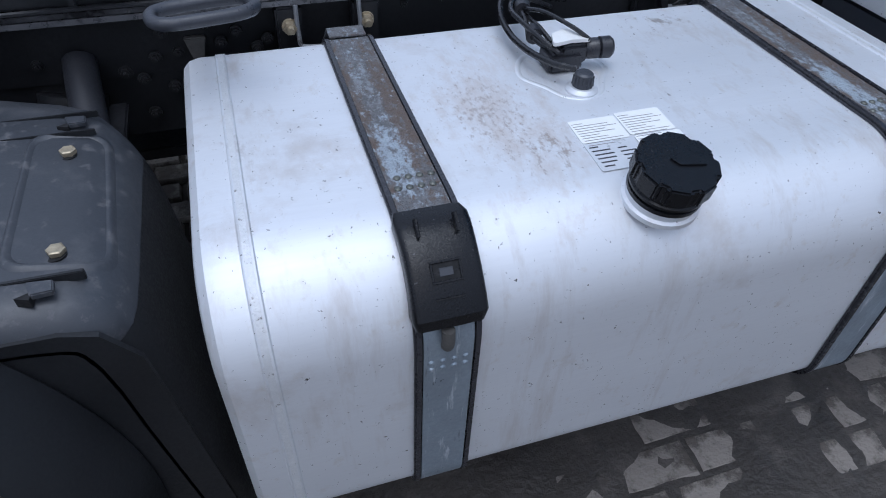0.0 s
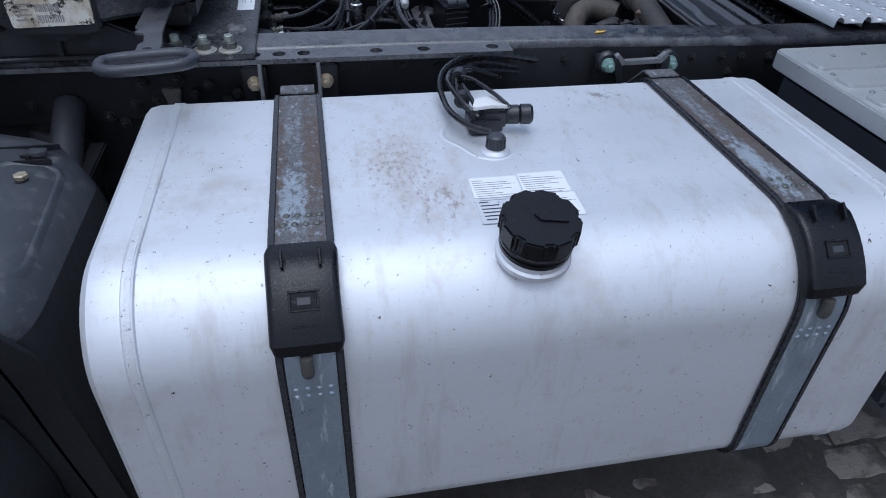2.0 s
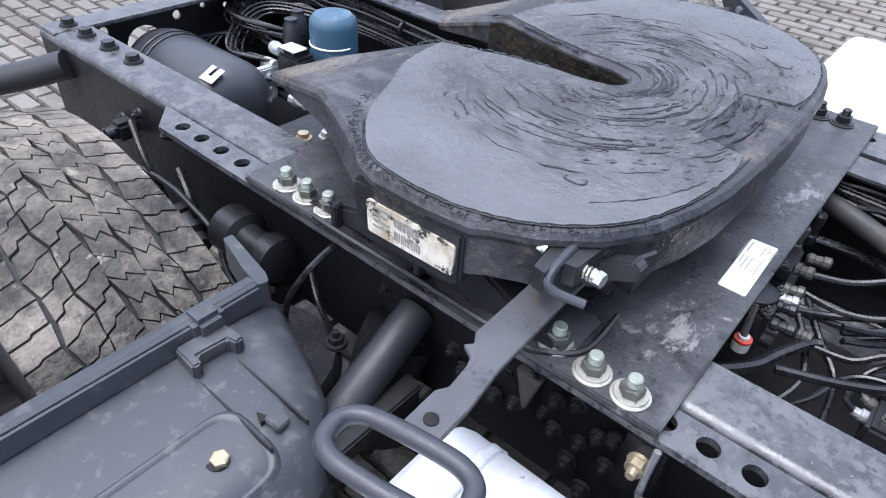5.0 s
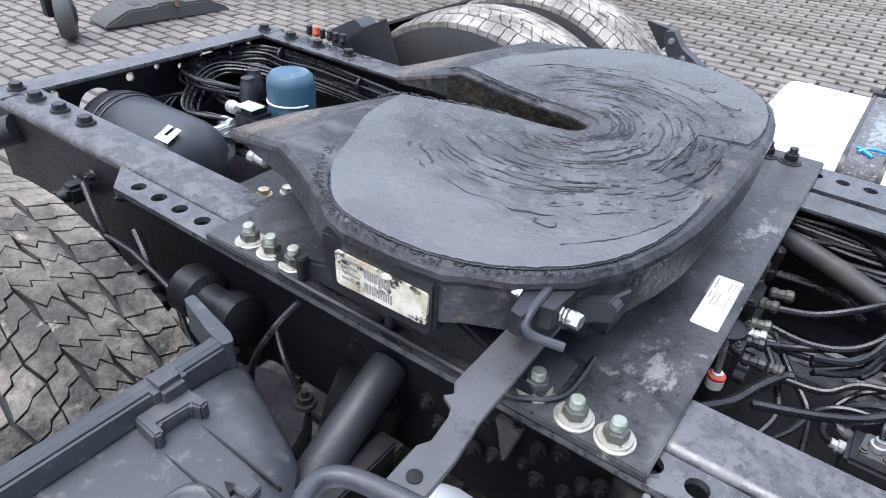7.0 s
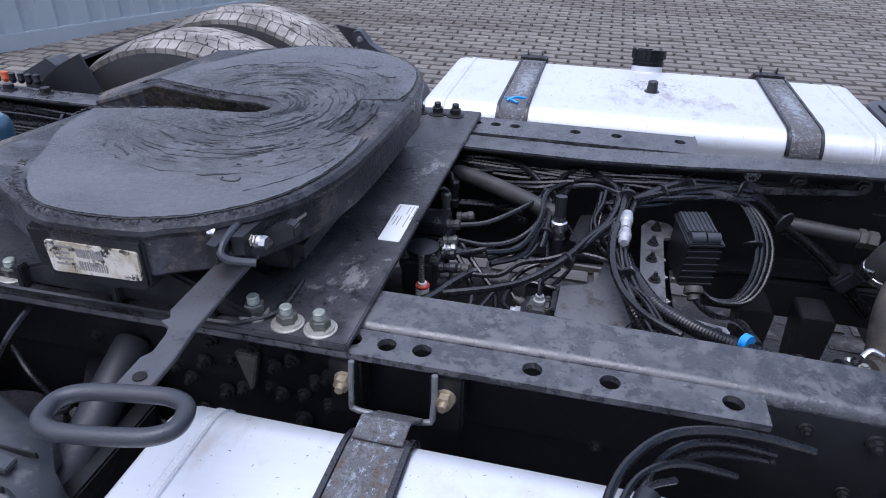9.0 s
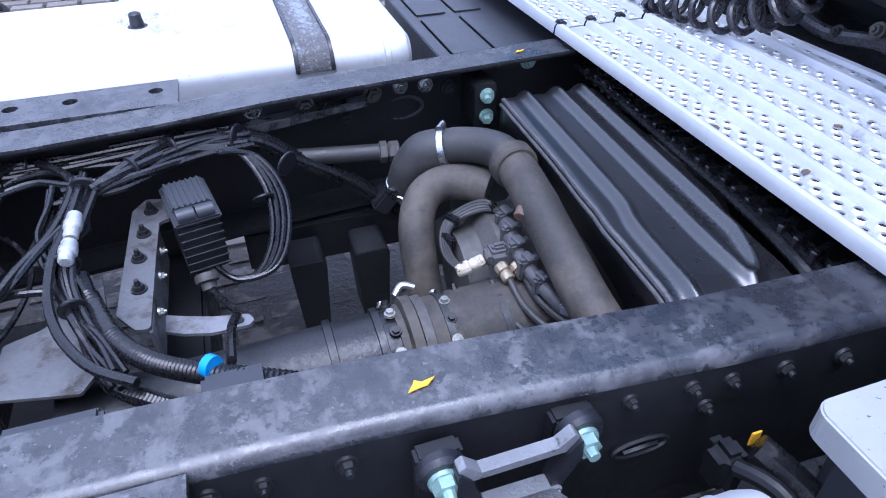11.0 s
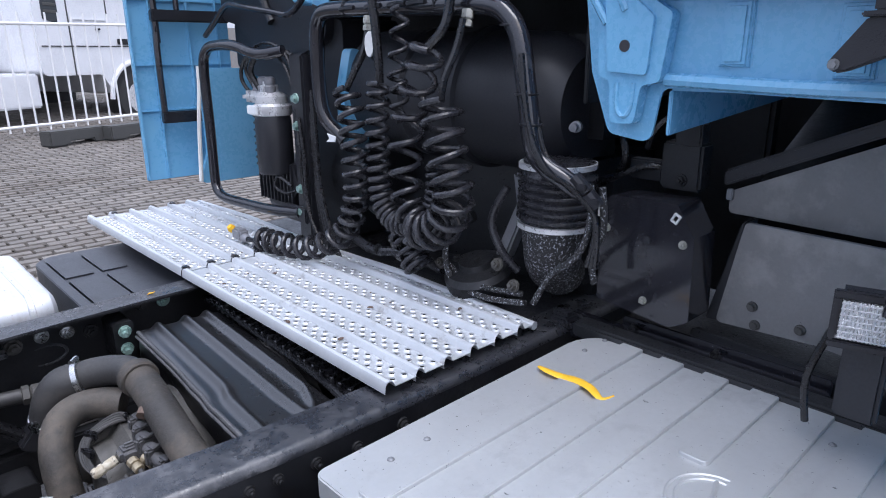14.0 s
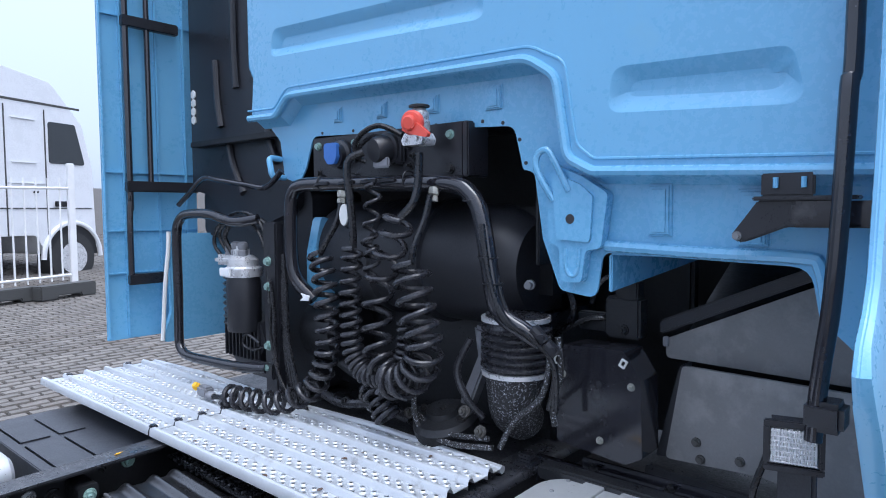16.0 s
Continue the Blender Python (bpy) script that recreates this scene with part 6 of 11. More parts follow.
def mudguard(e, s):
    ys = [-0.575, -0.582, -0.60, -0.65, -0.72, -0.80, -0.90, -1.0, -1.05, -1.078, -1.095, -1.106, -1.112]
    drop = [0.075, 0.030, 0.008, 0.0, 0.0, 0.0, 0.0, 0.0, 0.001, 0.006, 0.016, 0.032, 0.055]
    deck = [(-0.575, 0.948), (-0.55, 0.945), (-0.50, 0.942), (-0.43, 0.938), (-0.385, 0.930), (-0.355, 0.916), (-0.335, 0.893), (-0.324, 0.865)]
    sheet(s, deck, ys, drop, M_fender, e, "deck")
    # Apron, side wall and flange: deck plastic coloured darker to hold their shade.
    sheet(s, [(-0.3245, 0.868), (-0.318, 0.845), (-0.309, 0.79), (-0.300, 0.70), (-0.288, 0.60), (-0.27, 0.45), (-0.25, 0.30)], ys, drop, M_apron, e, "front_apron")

    def span(a, b):
        return min(s * a, s * b), max(s * a, s * b)
    arch = [(WX + 0.62 * math.cos(radians(a)), 0.558 + 0.62 * math.sin(radians(a))) for a in range(32, -26, -6)]
    bm = bmesh.new()
    prism(bm, [(-0.575, 0.905)] + arch + [(-0.27, 0.29), (-0.285, 0.45), (-0.31, 0.70), (-0.325, 0.84), (-0.36, 0.89), (-0.40, 0.902)], "y", *span(-1.112, -1.104), 0.0)
    part("side_wall", bm, M_apron, e, "black plastic side wall, coloured darker for its shade")
    bm = bmesh.new()
    flare = ((0.632, -1.104), (0.640, -1.118), (0.634, -1.150), (0.622, -1.200), (0.612, -1.232), (0.602, -1.240), (0.598, -1.232), (0.612, -1.196), (0.622, -1.150), (0.624, -1.118), (0.618, -1.104))
    rows = [[bm.verts.new((WX + q * math.cos(radians(a)), s * y, 0.558 + q * math.sin(radians(a)))) for q, y in flare] for a in range(40, -32, -3)]
    for a, b in zip(rows, rows[1:]):
        for j in range(len(flare)):
            bm.faces.new((a[j], a[(j + 1) % len(flare)], b[(j + 1) % len(flare)], b[j]))
    bm.faces.new(rows[0]), bm.faces.new(rows[-1][::-1])
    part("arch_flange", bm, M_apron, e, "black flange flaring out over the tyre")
    bm = bmesh.new()
    prism(bm, [(-0.600, 0.935), (-0.570, 0.935), (-0.560, 0.948), (-0.563, 0.980), (-0.570, 0.985), (-0.584, 0.984), (-0.594, 0.978)], "y", s * -1.11, s * -0.605, 0.003)
    part("rear_rim", bm, M_fender, e)
    bm = bmesh.new()
    prism(bm, rounded([(-0.680, s * -0.574), (-0.680, s * -0.590), (-0.597, s * -0.612), (-0.562, s * -0.616), (-0.558, s * -0.602), (-0.575, s * -0.594)], 0.005), "z", 0.930, 0.985, 0.004)
    part("corner_lip", bm, M_fender, e)
    bm = bmesh.new()
    box(bm, -0.590, -0.548, *span(-0.72, -0.675), 0.942, 0.990, 0.008)
    part("corner_block", bm, M_fender, e)
    bm = bmesh.new()
    prism(bm, [(-0.56, s * -0.680), (-0.515, s * -0.677), (-0.512, s * -0.690), (-0.527, s * -0.694), (-0.530, s * -0.735), (-0.515, s * -0.738), (-0.516, s * -0.750), (-0.56, s * -0.748)], "z", 0.940, 0.966, 0.003)
    part("clip", bm, M_fender, e)
    for y0 in (-0.694, -0.746):
        bm = bmesh.new()
        box(bm, -0.53, -0.372, *span(y0, y0 - 0.003), 0.932, 0.9425, 0.0008)
        part("channel_rib", bm, M_apron, e)
    # tongue with its slot beside the inner channel
    for y0, x0 in ((-0.722, -0.405), (-1.075, -0.412)):
        bm = bmesh.new()
        prism(bm, [(x0 - 0.012, s * (y0 + 0.016)), (x0 + 0.018, s * (y0 + 0.013)), (x0 + 0.020, s * (y0 - 0.006)), (x0 - 0.004, s * (y0 - 0.008))], "z", 0.936, 0.9445, 0.0015)
        part("tongue", bm, M_fender, e)
        bm = bmesh.new()
        prism(bm, [(x0 - 0.020, s * (y0 - 0.007)), (x0 - 0.003, s * (y0 + 0.000)), (x0 - 0.004, s * (y0 - 0.013))], "z", 0.930, 0.9425)
        part("slot", bm, M_hole, e)
    # pressed pad with two bolts: the pad's sloping border lies proud of the deck
    ring = rounded([(-0.462, s * -0.740), (-0.352, s * -0.735), (-0.338, s * -1.035), (-0.462, s * -1.035)], 0.035, 5)
    hole = rounded([(-0.448, s * -0.755), (-0.366, s * -0.750), (-0.352, s * -1.018), (-0.446, s * -1.020)], 0.028, 5)

    def deck_z(x):
        return lerp_at(deck, x)
    bm = bmesh.new()
    rows = []
    for t, dz in ((0.0, -0.002), (0.35, 0.0042), (0.6, 0.0042), (1.0, -0.002)):
        rows.append([bm.verts.new((a[0] + (b[0] - a[0]) * t, a[1] + (b[1] - a[1]) * t, deck_z(a[0] + (b[0] - a[0]) * t) + dz)) for a, b in zip(ring, hole)])
    n = len(ring)
    for a, b in zip(rows, rows[1:]):
        for j in range(n):
            bm.faces.new((a[j], a[(j + 1) % n], b[(j + 1) % n], b[j]))
    part("pad_border", bm, M_fender, e, sharp=60)
    for bx, yy in ((-0.405, -0.793), (-0.399, -1.005)):
        bm = bmesh.new()
        cyl(bm, (bx - 0.003, s * (yy - 0.002), 0.930), (bx - 0.003, s * (yy - 0.002), deck_z(bx) + 0.0012), 0.0135, 20)
        part("bolt_hole", bm, M_hole, e)
        bm = bmesh.new()
        lathe(bm, (bx, s * yy, 0.934), (bx, s * yy, deck_z(bx) + 0.009), [(0.0105, 0), (0.0112, .3), (0.0112, .85), (0.009, 1)], 6)
        part("bolt", bm, M_brass, e, "pale yellowish bolt head", sharp=20)
    # Dark strip paints the shade lying in the groove.
    bm = bmesh.new()
    box(bm, -0.56, -0.365, *span(-1.046, -1.052), 0.925, 0.9395, 0.001)
    part("channel_groove", bm, M_apron, e)


mudguard(mud, -1)
fmud = thing("mudguard", (-0.45, 0.9, 0.45), "dusty grey plastic mudguard before the wheels on the other side", "mudguard", "mudguards")
mudguard(fmud, 1)
e = thing("lamp_bracket", (-0.55, 1.145, 0.94), "grey steel bracket with a black triangular flap on the far mudguard", "bracket")
bm = bmesh.new()
prism(bm, rounded([(-0.700, 1.066), (-0.600, 1.050), (-0.585, 1.030), (-0.632, 0.985)], 0.006), "y", 1.135, 1.150, 0.003)
part("flap", bm, M_shade, e, "black rubber flap")
bm = bmesh.new()
prism(bm, rounded([(-0.622, 1.052), (-0.590, 1.060), (-0.555, 1.015), (-0.470, 0.965), (-0.450, 0.935), (-0.560, 0.935), (-0.600, 0.995)], 0.008), "y", 1.090, 1.130, 0.006, 2)
part("arm", bm, M_handle, e)
for x, z in ((-0.590, 1.030), (-0.545, 0.985)):
    part("bolt", bolt(bmesh.new(), (x, 1.090, z), (0, -1, 0), 0.007), M_link, e)
# mudguards behind the wheels on both sides
for s in (1,):
    e = thing("rear_mudguard", (-1.75, s * 0.85, 0.6), "black plastic mudguard behind the rear wheels", "mudguard", "mudguards")
    bm = bmesh.new()
    rr, pts = 0.585, []
    for k in range(10):
        a = radians(118 + 8 * k)
        pts.append((WX + rr * math.cos(a), WR + rr * math.sin(a)))
    inner = [(WX + (rr - 0.008) * math.cos(radians(118 + 8 * k)), WR + (rr - 0.008) * math.sin(radians(118 + 8 * k))) for k in range(10)][::-1]
    for y0, y1 in ((0.50, 1.20),):
        rings = [[bm.verts.new((x, s * yy, z)) for x, z in pts + inner] for yy in (y0, y1)]
        n = len(rings[0])
        for j in range(n):
            bm.faces.new((rings[0][j], rings[0][(j + 1) % n], rings[1][(j + 1) % n], rings[1][j]))
        for rg2 in rings:
            for j in range(9):
                bm.faces.new((rg2[j], rg2[j + 1], rg2[n - 2 - j], rg2[n - 1 - j]))
    part("shell", bm, M_black, e)
    bm = bmesh.new()
    flo = [(WX + 0.59 * math.cos(radians(a)), WR + 0.59 * math.sin(radians(a))) for a in range(112, 196, 7)]
    fli = [(WX + 0.44 * math.cos(radians(a)), WR + 0.44 * math.sin(radians(a))) for a in range(112, 196, 7)]
    rings = [[bm.verts.new((x, s * yy, z)) for x, z in flo + fli[::-1]] for yy in (0.492, 0.499)]
    n = len(rings[0])
    h = len(flo)
    for j in range(n):
        bm.faces.new((rings[0][j], rings[0][(j + 1) % n], rings[1][(j + 1) % n], rings[1][j]))
    for rg2 in rings:
        for j in range(h - 1):
            bm.faces.new((rg2[j], rg2[j + 1], rg2[n - 2 - j], rg2[n - 1 - j]))
    part("inner_flange", bm, M_shade, e)
    bm = bmesh.new()
    prism(bm, rounded([(-1.46, 1.0), (-1.36, 1.05), (-1.33, 1.03), (-1.36, 0.93), (-1.46, 0.93)], 0.01), "y", s * 0.50, s * 0.57, 0.01)
    part("corner_piece", bm, M_fender, e)
# couplers on the far rail end
e = thing("test_couplings", (-1.36, 0.43, 1.0), "row of black test couplings with one red cap", "couplings")
for k in range(6):
    bm = bmesh.new()
    lathe(bm, (-1.46 + 0.027 * k, 0.41, 1.0), (-1.46 + 0.027 * k, 0.41 + 0.004 * (k % 2), 1.030), [(0.006, 0), (0.010, .3), (0.008, .6), (0.0095, .9), (0.005, 1)], 12)
    part("coupling", bm, M_orange if k == 1 else M_cover, e)

# ---- rear bay: air tank, dryer, valves, lines ----
bm = bmesh.new()
lathe(bm, (-1.60, -0.185, 0.850), (-1.195, -0.185, 0.850), [(0.02, 0), (0.055, .015), (0.088, .05), (0.104, .10), (0.111, .17), (0.111, .80), (0.107, .86), (0.097, .91), (0.078, .955), (0.05, .985), (0.02, 1)], 36)
e = thing("air_tank", (-1.36, -0.175, 0.73), "dark grey cylindrical air tank with strap and silver sticker", "air tank")
part("shell", bm, M_plastic, e)
for x in (-1.50, -1.475):
    bm = bmesh.new()
    tube(bm, [(x, -0.185 + 0.1125 * math.cos(k * math.pi / 12), 0.850 + 0.1125 * math.sin(k * math.pi / 12)) for k in range(24)], 0.003, 6, 1, True)
    part("strap", bm, M_cast, e)
bm = bmesh.new()
b = bmesh.new()
for poly in ([(-0.024, -0.022), (-0.006, -0.022), (-0.006, 0.006), (0.006, 0.006), (0.006, -0.022), (0.024, -0.022), (0.024, 0.022), (-0.024, 0.022)],):
    vs = [b.verts.new((-1.245 + u, -0.185 + 0.1118 * math.sin(-0.45 - v / 0.112), 0.850 + 0.1118 * math.cos(-0.45 - v / 0.112))) for u, v in poly]
    b.faces.new(vs)
r = bmesh.ops.extrude_face_region(b, geom=b.faces[:])
for v in [g for g in r["geom"] if isinstance(g, bmesh.types.BMVert)]:
    v.co.z += 0.0008
merge(bm, b)
part("sticker", bm, M_foil, e)
e = thing("air_dryer", (-1.14, 0.05, 0.8), "air dryer with a faded blue cartridge and black valve body", "air dryer")
bm = bmesh.new()
lathe(bm, (-1.14, 0.055, 0.86), (-1.14, 0.055, 1.045), [(0.058, 0), (0.066, .04), (0.066, .10), (0.061, .12), (0.061, .38), (0.0625, .40), (0.0625, .44), (0.062, .46), (0.062, .76), (0.059, .85), (0.048, .91), (0.02, .935)], 32)
can = part("cartridge", bm, M_dryer, e)
bm = bmesh.new()
tube(bm, [(-1.14 + 0.0615 * math.cos(a), 0.055 + 0.0615 * math.sin(a), 0.955) for a in [radians(190 + 8 * k) for k in range(22)]], 0.003, 6, 1)
part("white_line", bm, M_sticker, can)
bm = bmesh.new()
box(bm, -1.24, -1.15, -0.06, 0.02, 0.83, 0.93, 0.008)
box(bm, -1.22, -1.17, -0.05, 0.0, 0.92, 0.945, 0.004)
part("valve_body", bm, M_cover, e)
bm = bmesh.new()
box(bm, -1.225, -1.165, -0.058, -0.015, 0.9452, 0.949, 0.001)
part("sticker", bm, M_sticker, e)
for x, y in ((-1.28, 0.03), (-1.32, 0.085)):
    bm = bmesh.new()
    lathe(bm, (x, y, 0.90), (x, y, 0.985), [(0.028, 0), (0.026, .3), (0.028, .32), (0.02, .85), (0.017, .9), (0.017, 1)], 16)
    part("knob", bm, M_cover, e)
for p, q in (((-1.30, -0.02, 0.915), (-1.25, -0.03, 0.92)), ((-1.29, -0.06, 0.885), (-1.24, -0.06, 0.89)), ((-1.27, -0.09, 0.86), (-1.23, -0.085, 0.865)), ((-1.25, -0.1, 0.83), (-1.22, -0.09, 0.835))):
    bm = bmesh.new()
    lathe(bm, p, q, [(0.012, 0), (0.018, .1), (0.018, .5), (0.012, .6), (0.016, .7), (0.016, 1)], 12)
    part("union", bm, M_silver, e)
bm = bmesh.new()
box(bm, -1.262, -1.238, -0.115, -0.05, 0.80, 0.895, 0.004)
for z in (0.825, 0.855):
    cyl(bm, (-1.25, -0.118, z), (-1.25, -0.110, z), 0.009, 12)
part("port_block", bm, M_silver, e, "dull silver port block")
for c in e.children_recursive:
    c.data.transform(Matrix.Translation((-0.10, 0.072, -0.022)))
e = thing("tank_hose", (-1.30, 0.01, 0.78), "black air hose with a silver union beside the air tank", "hose")
part("hose", tube(bmesh.new(), [(-1.46, 0.02, 0.79), (-1.36, 0.012, 0.80), (-1.28, 0.007, 0.80)], 0.014, 10, 4), M_rubber, e)
bm = bmesh.new()
lathe(bm, (-1.285, 0.007, 0.80), (-1.22, 0.009, 0.80), [(0.012, 0), (0.018, .1), (0.018, .4), (0.012, .45), (0.016, .6), (0.016, .95), (0.01, 1)], 10)
part("union", bm, M_silver, e, "silver union")
rq = random.Random(21)
loom = thing("rear_cable_loom", (-1.5, 0.1, 0.9), "wide loops of black cables and air lines tied together by the air dryer", "cables", kind="stuff")

def cable_loop(count, *base):
    """A bundle of like loops, each a little smaller and lower than the last."""
    bm = bmesh.new()
    for j in range(count):
        dz, dy, grow = -0.009 * j, rq.uniform(-0.012, 0.012), 1 - 0.05 * j + rq.uniform(-0.02, 0.02)
        tube(bm, [(max(-1.60, -1.45 + (x + 1.45) * (grow if x < -1.45 else 1)), 0.15 + (y - 0.15) * (grow if x < -1.3 else 1) + dy * (1 if i else 0.4), z + dz * (1 if i > 1 else 0.4)) for i, (x, y, z) in enumerate(base)], rq.choice((0.0045, 0.0052, 0.006)), 8, 6)
    part("cable_loop", bm, M_cable, loom)


cable_loop(5, (-1.40, 0.095, 0.93), (-1.475, 0.044, 0.945), (-1.548, 0.035, 0.955), (-1.585, 0.069, 0.962), (-1.592, 0.131, 0.965), (-1.590, 0.211, 0.968), (-1.575, 0.28, 0.97), (-1.49, 0.318, 0.97), (-1.355, 0.325, 0.97), (-1.114, 0.305, 0.965), (-0.80, 0.29, 0.955), (-0.40, 0.27, 0.945))
cable_loop(5, (-1.39, 0.084, 0.92), (-1.494, 0.038, 0.93), (-1.541, 0.049, 0.94), (-1.575, 0.087, 0.95), (-1.580, 0.165, 0.955), (-1.56, 0.242, 0.96), (-1.51, 0.285, 0.96), (-1.43, 0.285, 0.955), (-1.286, 0.30, 0.955), (-0.9, 0.28, 0.945), (-0.45, 0.25, 0.93))
cable_loop(4, (-1.36, 0.011, 0.88), (-1.429, -0.03, 0.89), (-1.467, -0.033, 0.90), (-1.501, 0.002, 0.92), (-1.554, 0.086, 0.94), (-1.560, 0.157, 0.95), (-1.50, 0.208, 0.95), (-1.38, 0.25, 0.94), (-1.2, 0.27, 0.93), (-0.9, 0.26, 0.92))
cable_loop(4, (-1.39, 0.051, 0.89), (-1.50, 0.062, 0.90), (-1.558, 0.046, 0.91), (-1.582, 0.037, 0.93), (-1.590, 0.053, 0.95), (-1.594, 0.139, 0.96), (-1.585, 0.247, 0.965), (-1.53, 0.315, 0.965), (-1.403, 0.325, 0.962), (-1.1, 0.30, 0.95), (-0.6, 0.27, 0.94))
for j in range(6):
    o = 0.012 * j
    part("cable", tube(bmesh.new(), [(-1.30, -0.02 + o, 0.85 - 0.004 * j), (-1.40, -0.06 + o * .6, 0.86), (-1.47 - o * .4, -0.03 + o * .5, 0.885), (-1.53, 0.02 + o, 0.90 - o * .5), (-1.57 + o * .3, -0.05 + o, 0.90), (-1.58 + o * .3, -0.15 + o * 1.5, 0.89 - o)], 0.005, 8, 5), M_cable, loom)
for p, a in (((-1.572, 0.075, 0.948), (-0.5, 0.8, 0.2)), ((-1.585, 0.20, 0.958), (0.1, 1, 0)), ((-1.47, 0.305, 0.962), (1, 0.2, 0)), ((-1.15, 0.295, 0.952), (1, 0, 0))):
    a = Vector(a).normalized()
    bm = bmesh.new()
    cyl(bm, Vector(p) - a * 0.004, Vector(p) + a * 0.004, 0.020, 12)
    part("cable_tie", bm, M_cover, loom)
for x, y, mm in ((-0.99, -0.19, M_brass), (-0.96, -0.15, M_bolt)):
    solo("loose_bolt", bolt(bmesh.new(), (x, y, 0.872), (0, 0, 1), 0.012), mm, "hexagon bolt head on the cross member", "bolt")
bm = bmesh.new()
box(bm, -1.08, -0.85, -0.335, 0.30, 0.78, 0.872, 0.01)
# Added lower plate hides the paving where the bay lies dark.
box(bm, -1.60, -0.86, -0.335, 0.335, 0.690, 0.712, 0.004)
solo("spring_cross_member", bm, M_black, "black cross member under the coupling, with an added dark plate below", "cross member")


# ---- middle bay: valves, loom, control unit ----
e = thing("valve_block", (-0.03, 0.02, 0.75), "black relay valve block with air unions, under the plate's edge", "valve block")
bm = bmesh.new()
box(bm, -0.115, -0.030, 0.055, 0.150, 0.80, 0.888, 0.010)
lathe(bm, (-0.080, 0.106, 0.887), (-0.080, 0.106, 0.906), [(0.040, 0), (0.041, .3), (0.041, .7), (0.034, .8), (0.032, .5), (0.006, .5)], 24)
upper = part("upper_valve", bm, M_shade, e)
bm = bmesh.new()
box(bm, -0.060, -0.040, 0.056, 0.140, 0.884, 0.906, 0.004)
box(bm, -0.110, -0.040, 0.052, 0.064, 0.884, 0.910, 0.004)
part("rim_frame", bm, M_cover, upper)
bm = bmesh.new()
box(bm, -0.105, -0.030, -0.050, 0.035, 0.79, 0.880, 0.009)
lathe(bm, (-0.068, -0.010, 0.879), (-0.068, -0.010, 0.900), [(0.032, 0), (0.034, .2), (0.034, .6), (0.026, .8), (0.010, 1)], 20)
for k in range(3):
    lathe(bm, (-0.032, -0.03 + 0.028 * k, 0.82), (-0.012, -0.03 + 0.028 * k, 0.82), [(0.012, 0), (0.012, 1)], 12)
part("body", bm, M_shade, e)
bm = bmesh.new()
box(bm, -0.080, 0.020, -0.245, -0.150, 0.74, 0.830, 0.01)
lathe(bm, (-0.03, -0.20, 0.829), (-0.03, -0.20, 0.846), [(0.036, 0), (0.036, .6), (0.026, 1)], 20)
part("lower_valve", bm, M_shade, e)
for p, q, mm in (((-0.047, 0.192, 0.885), (-0.047, 0.192, 0.955), M_darkbolt), ((-0.060, 0.165, 0.875), (-0.060, 0.165, 0.935), M_nut), ((-0.040, 0.082, 0.898), (-0.008, 0.082, 0.902), M_castgrey), ((-0.035, 0.160, 0.878), (0.006, 0.166, 0.882), M_castgrey), ((-0.040, 0.048, 0.876), (-0.006, 0.052, 0.880), M_nut),
                 ((-0.038, 0.028, 0.868), (-0.006, 0.032, 0.870), M_silver), ((-0.034, 0.008, 0.866), (-0.002, 0.010, 0.870), M_cover), ((-0.028, -0.042, 0.866), (0.012, -0.040, 0.870), M_shade), ((0.012, -0.040, 0.870), (0.036, -0.040, 0.870), M_castgrey), ((-0.020, 0.034, 0.862), (0.026, 0.034, 0.862), M_cover)):
    bm = bmesh.new()
    lathe(bm, p, q, [(0.007, 0), (0.011, .08), (0.011, .30), (0.0085, .34), (0.0095, .5), (0.0095, .62), (0.0115, .66), (0.0115, .92), (0.007, 1)], 10)
    part("union", bm, mm, e)
for x, y, z in ((-0.057, 0.064, 0.910), (-0.100, 0.140, 0.889), (-0.097, -0.040, 0.881), (-0.038, -0.040, 0.881), (-0.040, 0.026, 0.881), (-0.07, -0.165, 0.831), (0.01, -0.165, 0.831)):
    part("bolt", bolt(bmesh.new(), (x, y, z), (0, 0, 1), 0.0055, 0.006), M_nut, e)
part("riser", tube(bmesh.new(), [(-0.056, -0.066, 0.905), (-0.053, -0.076, 0.885), (-0.051, -0.084, 0.865), (-0.048, -0.087, 0.845)], 0.0055, 8, 14, ribs=0.16), M_castgrey, e)
bm = bmesh.new()
lathe(bm, (-0.048, -0.087, 0.825), (-0.048, -0.087, 0.856), [(0.010, 0), (0.014, .1), (0.014, .6), (0.009, .75), (0.009, 1)], 12)
part("test_port", bm, M_white, e)
bm = bmesh.new()
lathe(bm, (-0.048, -0.087, 0.846), (-0.048, -0.087, 0.851), [(0.0142, 0), (0.0146, .5), (0.0142, 1)], 12)
part("port_ring", bm, M_red, e)
for pts, rr in (([(-0.037, 0.222, 0.885), (0.02, 0.232, 0.882), (0.078, 0.217, 0.88), (0.12, 0.19, 0.87)], 0.008), ([(-0.05, 0.19, 0.95), (-0.06, 0.20, 0.965), (-0.08, 0.21, 0.955), (-0.10, 0.20, 0.93)], 0.005), ([(-0.055, 0.165, 0.935), (-0.07, 0.16, 0.945), (-0.10, 0.15, 0.93)], 0.0045), ([(0.0, 0.01, 0.868), (0.03, -0.02, 0.84), (0.05, -0.08, 0.82), (0.03, -0.14, 0.80)], 0.006), ([(0.0, 0.05, 0.876), (0.04, 0.02, 0.84), (0.09, -0.03, 0.81), (0.10, -0.12, 0.80)], 0.006)):
    part("short_line", tube(bmesh.new(), pts, rr, 8, 6), M_cable, e)
bm = bmesh.new()
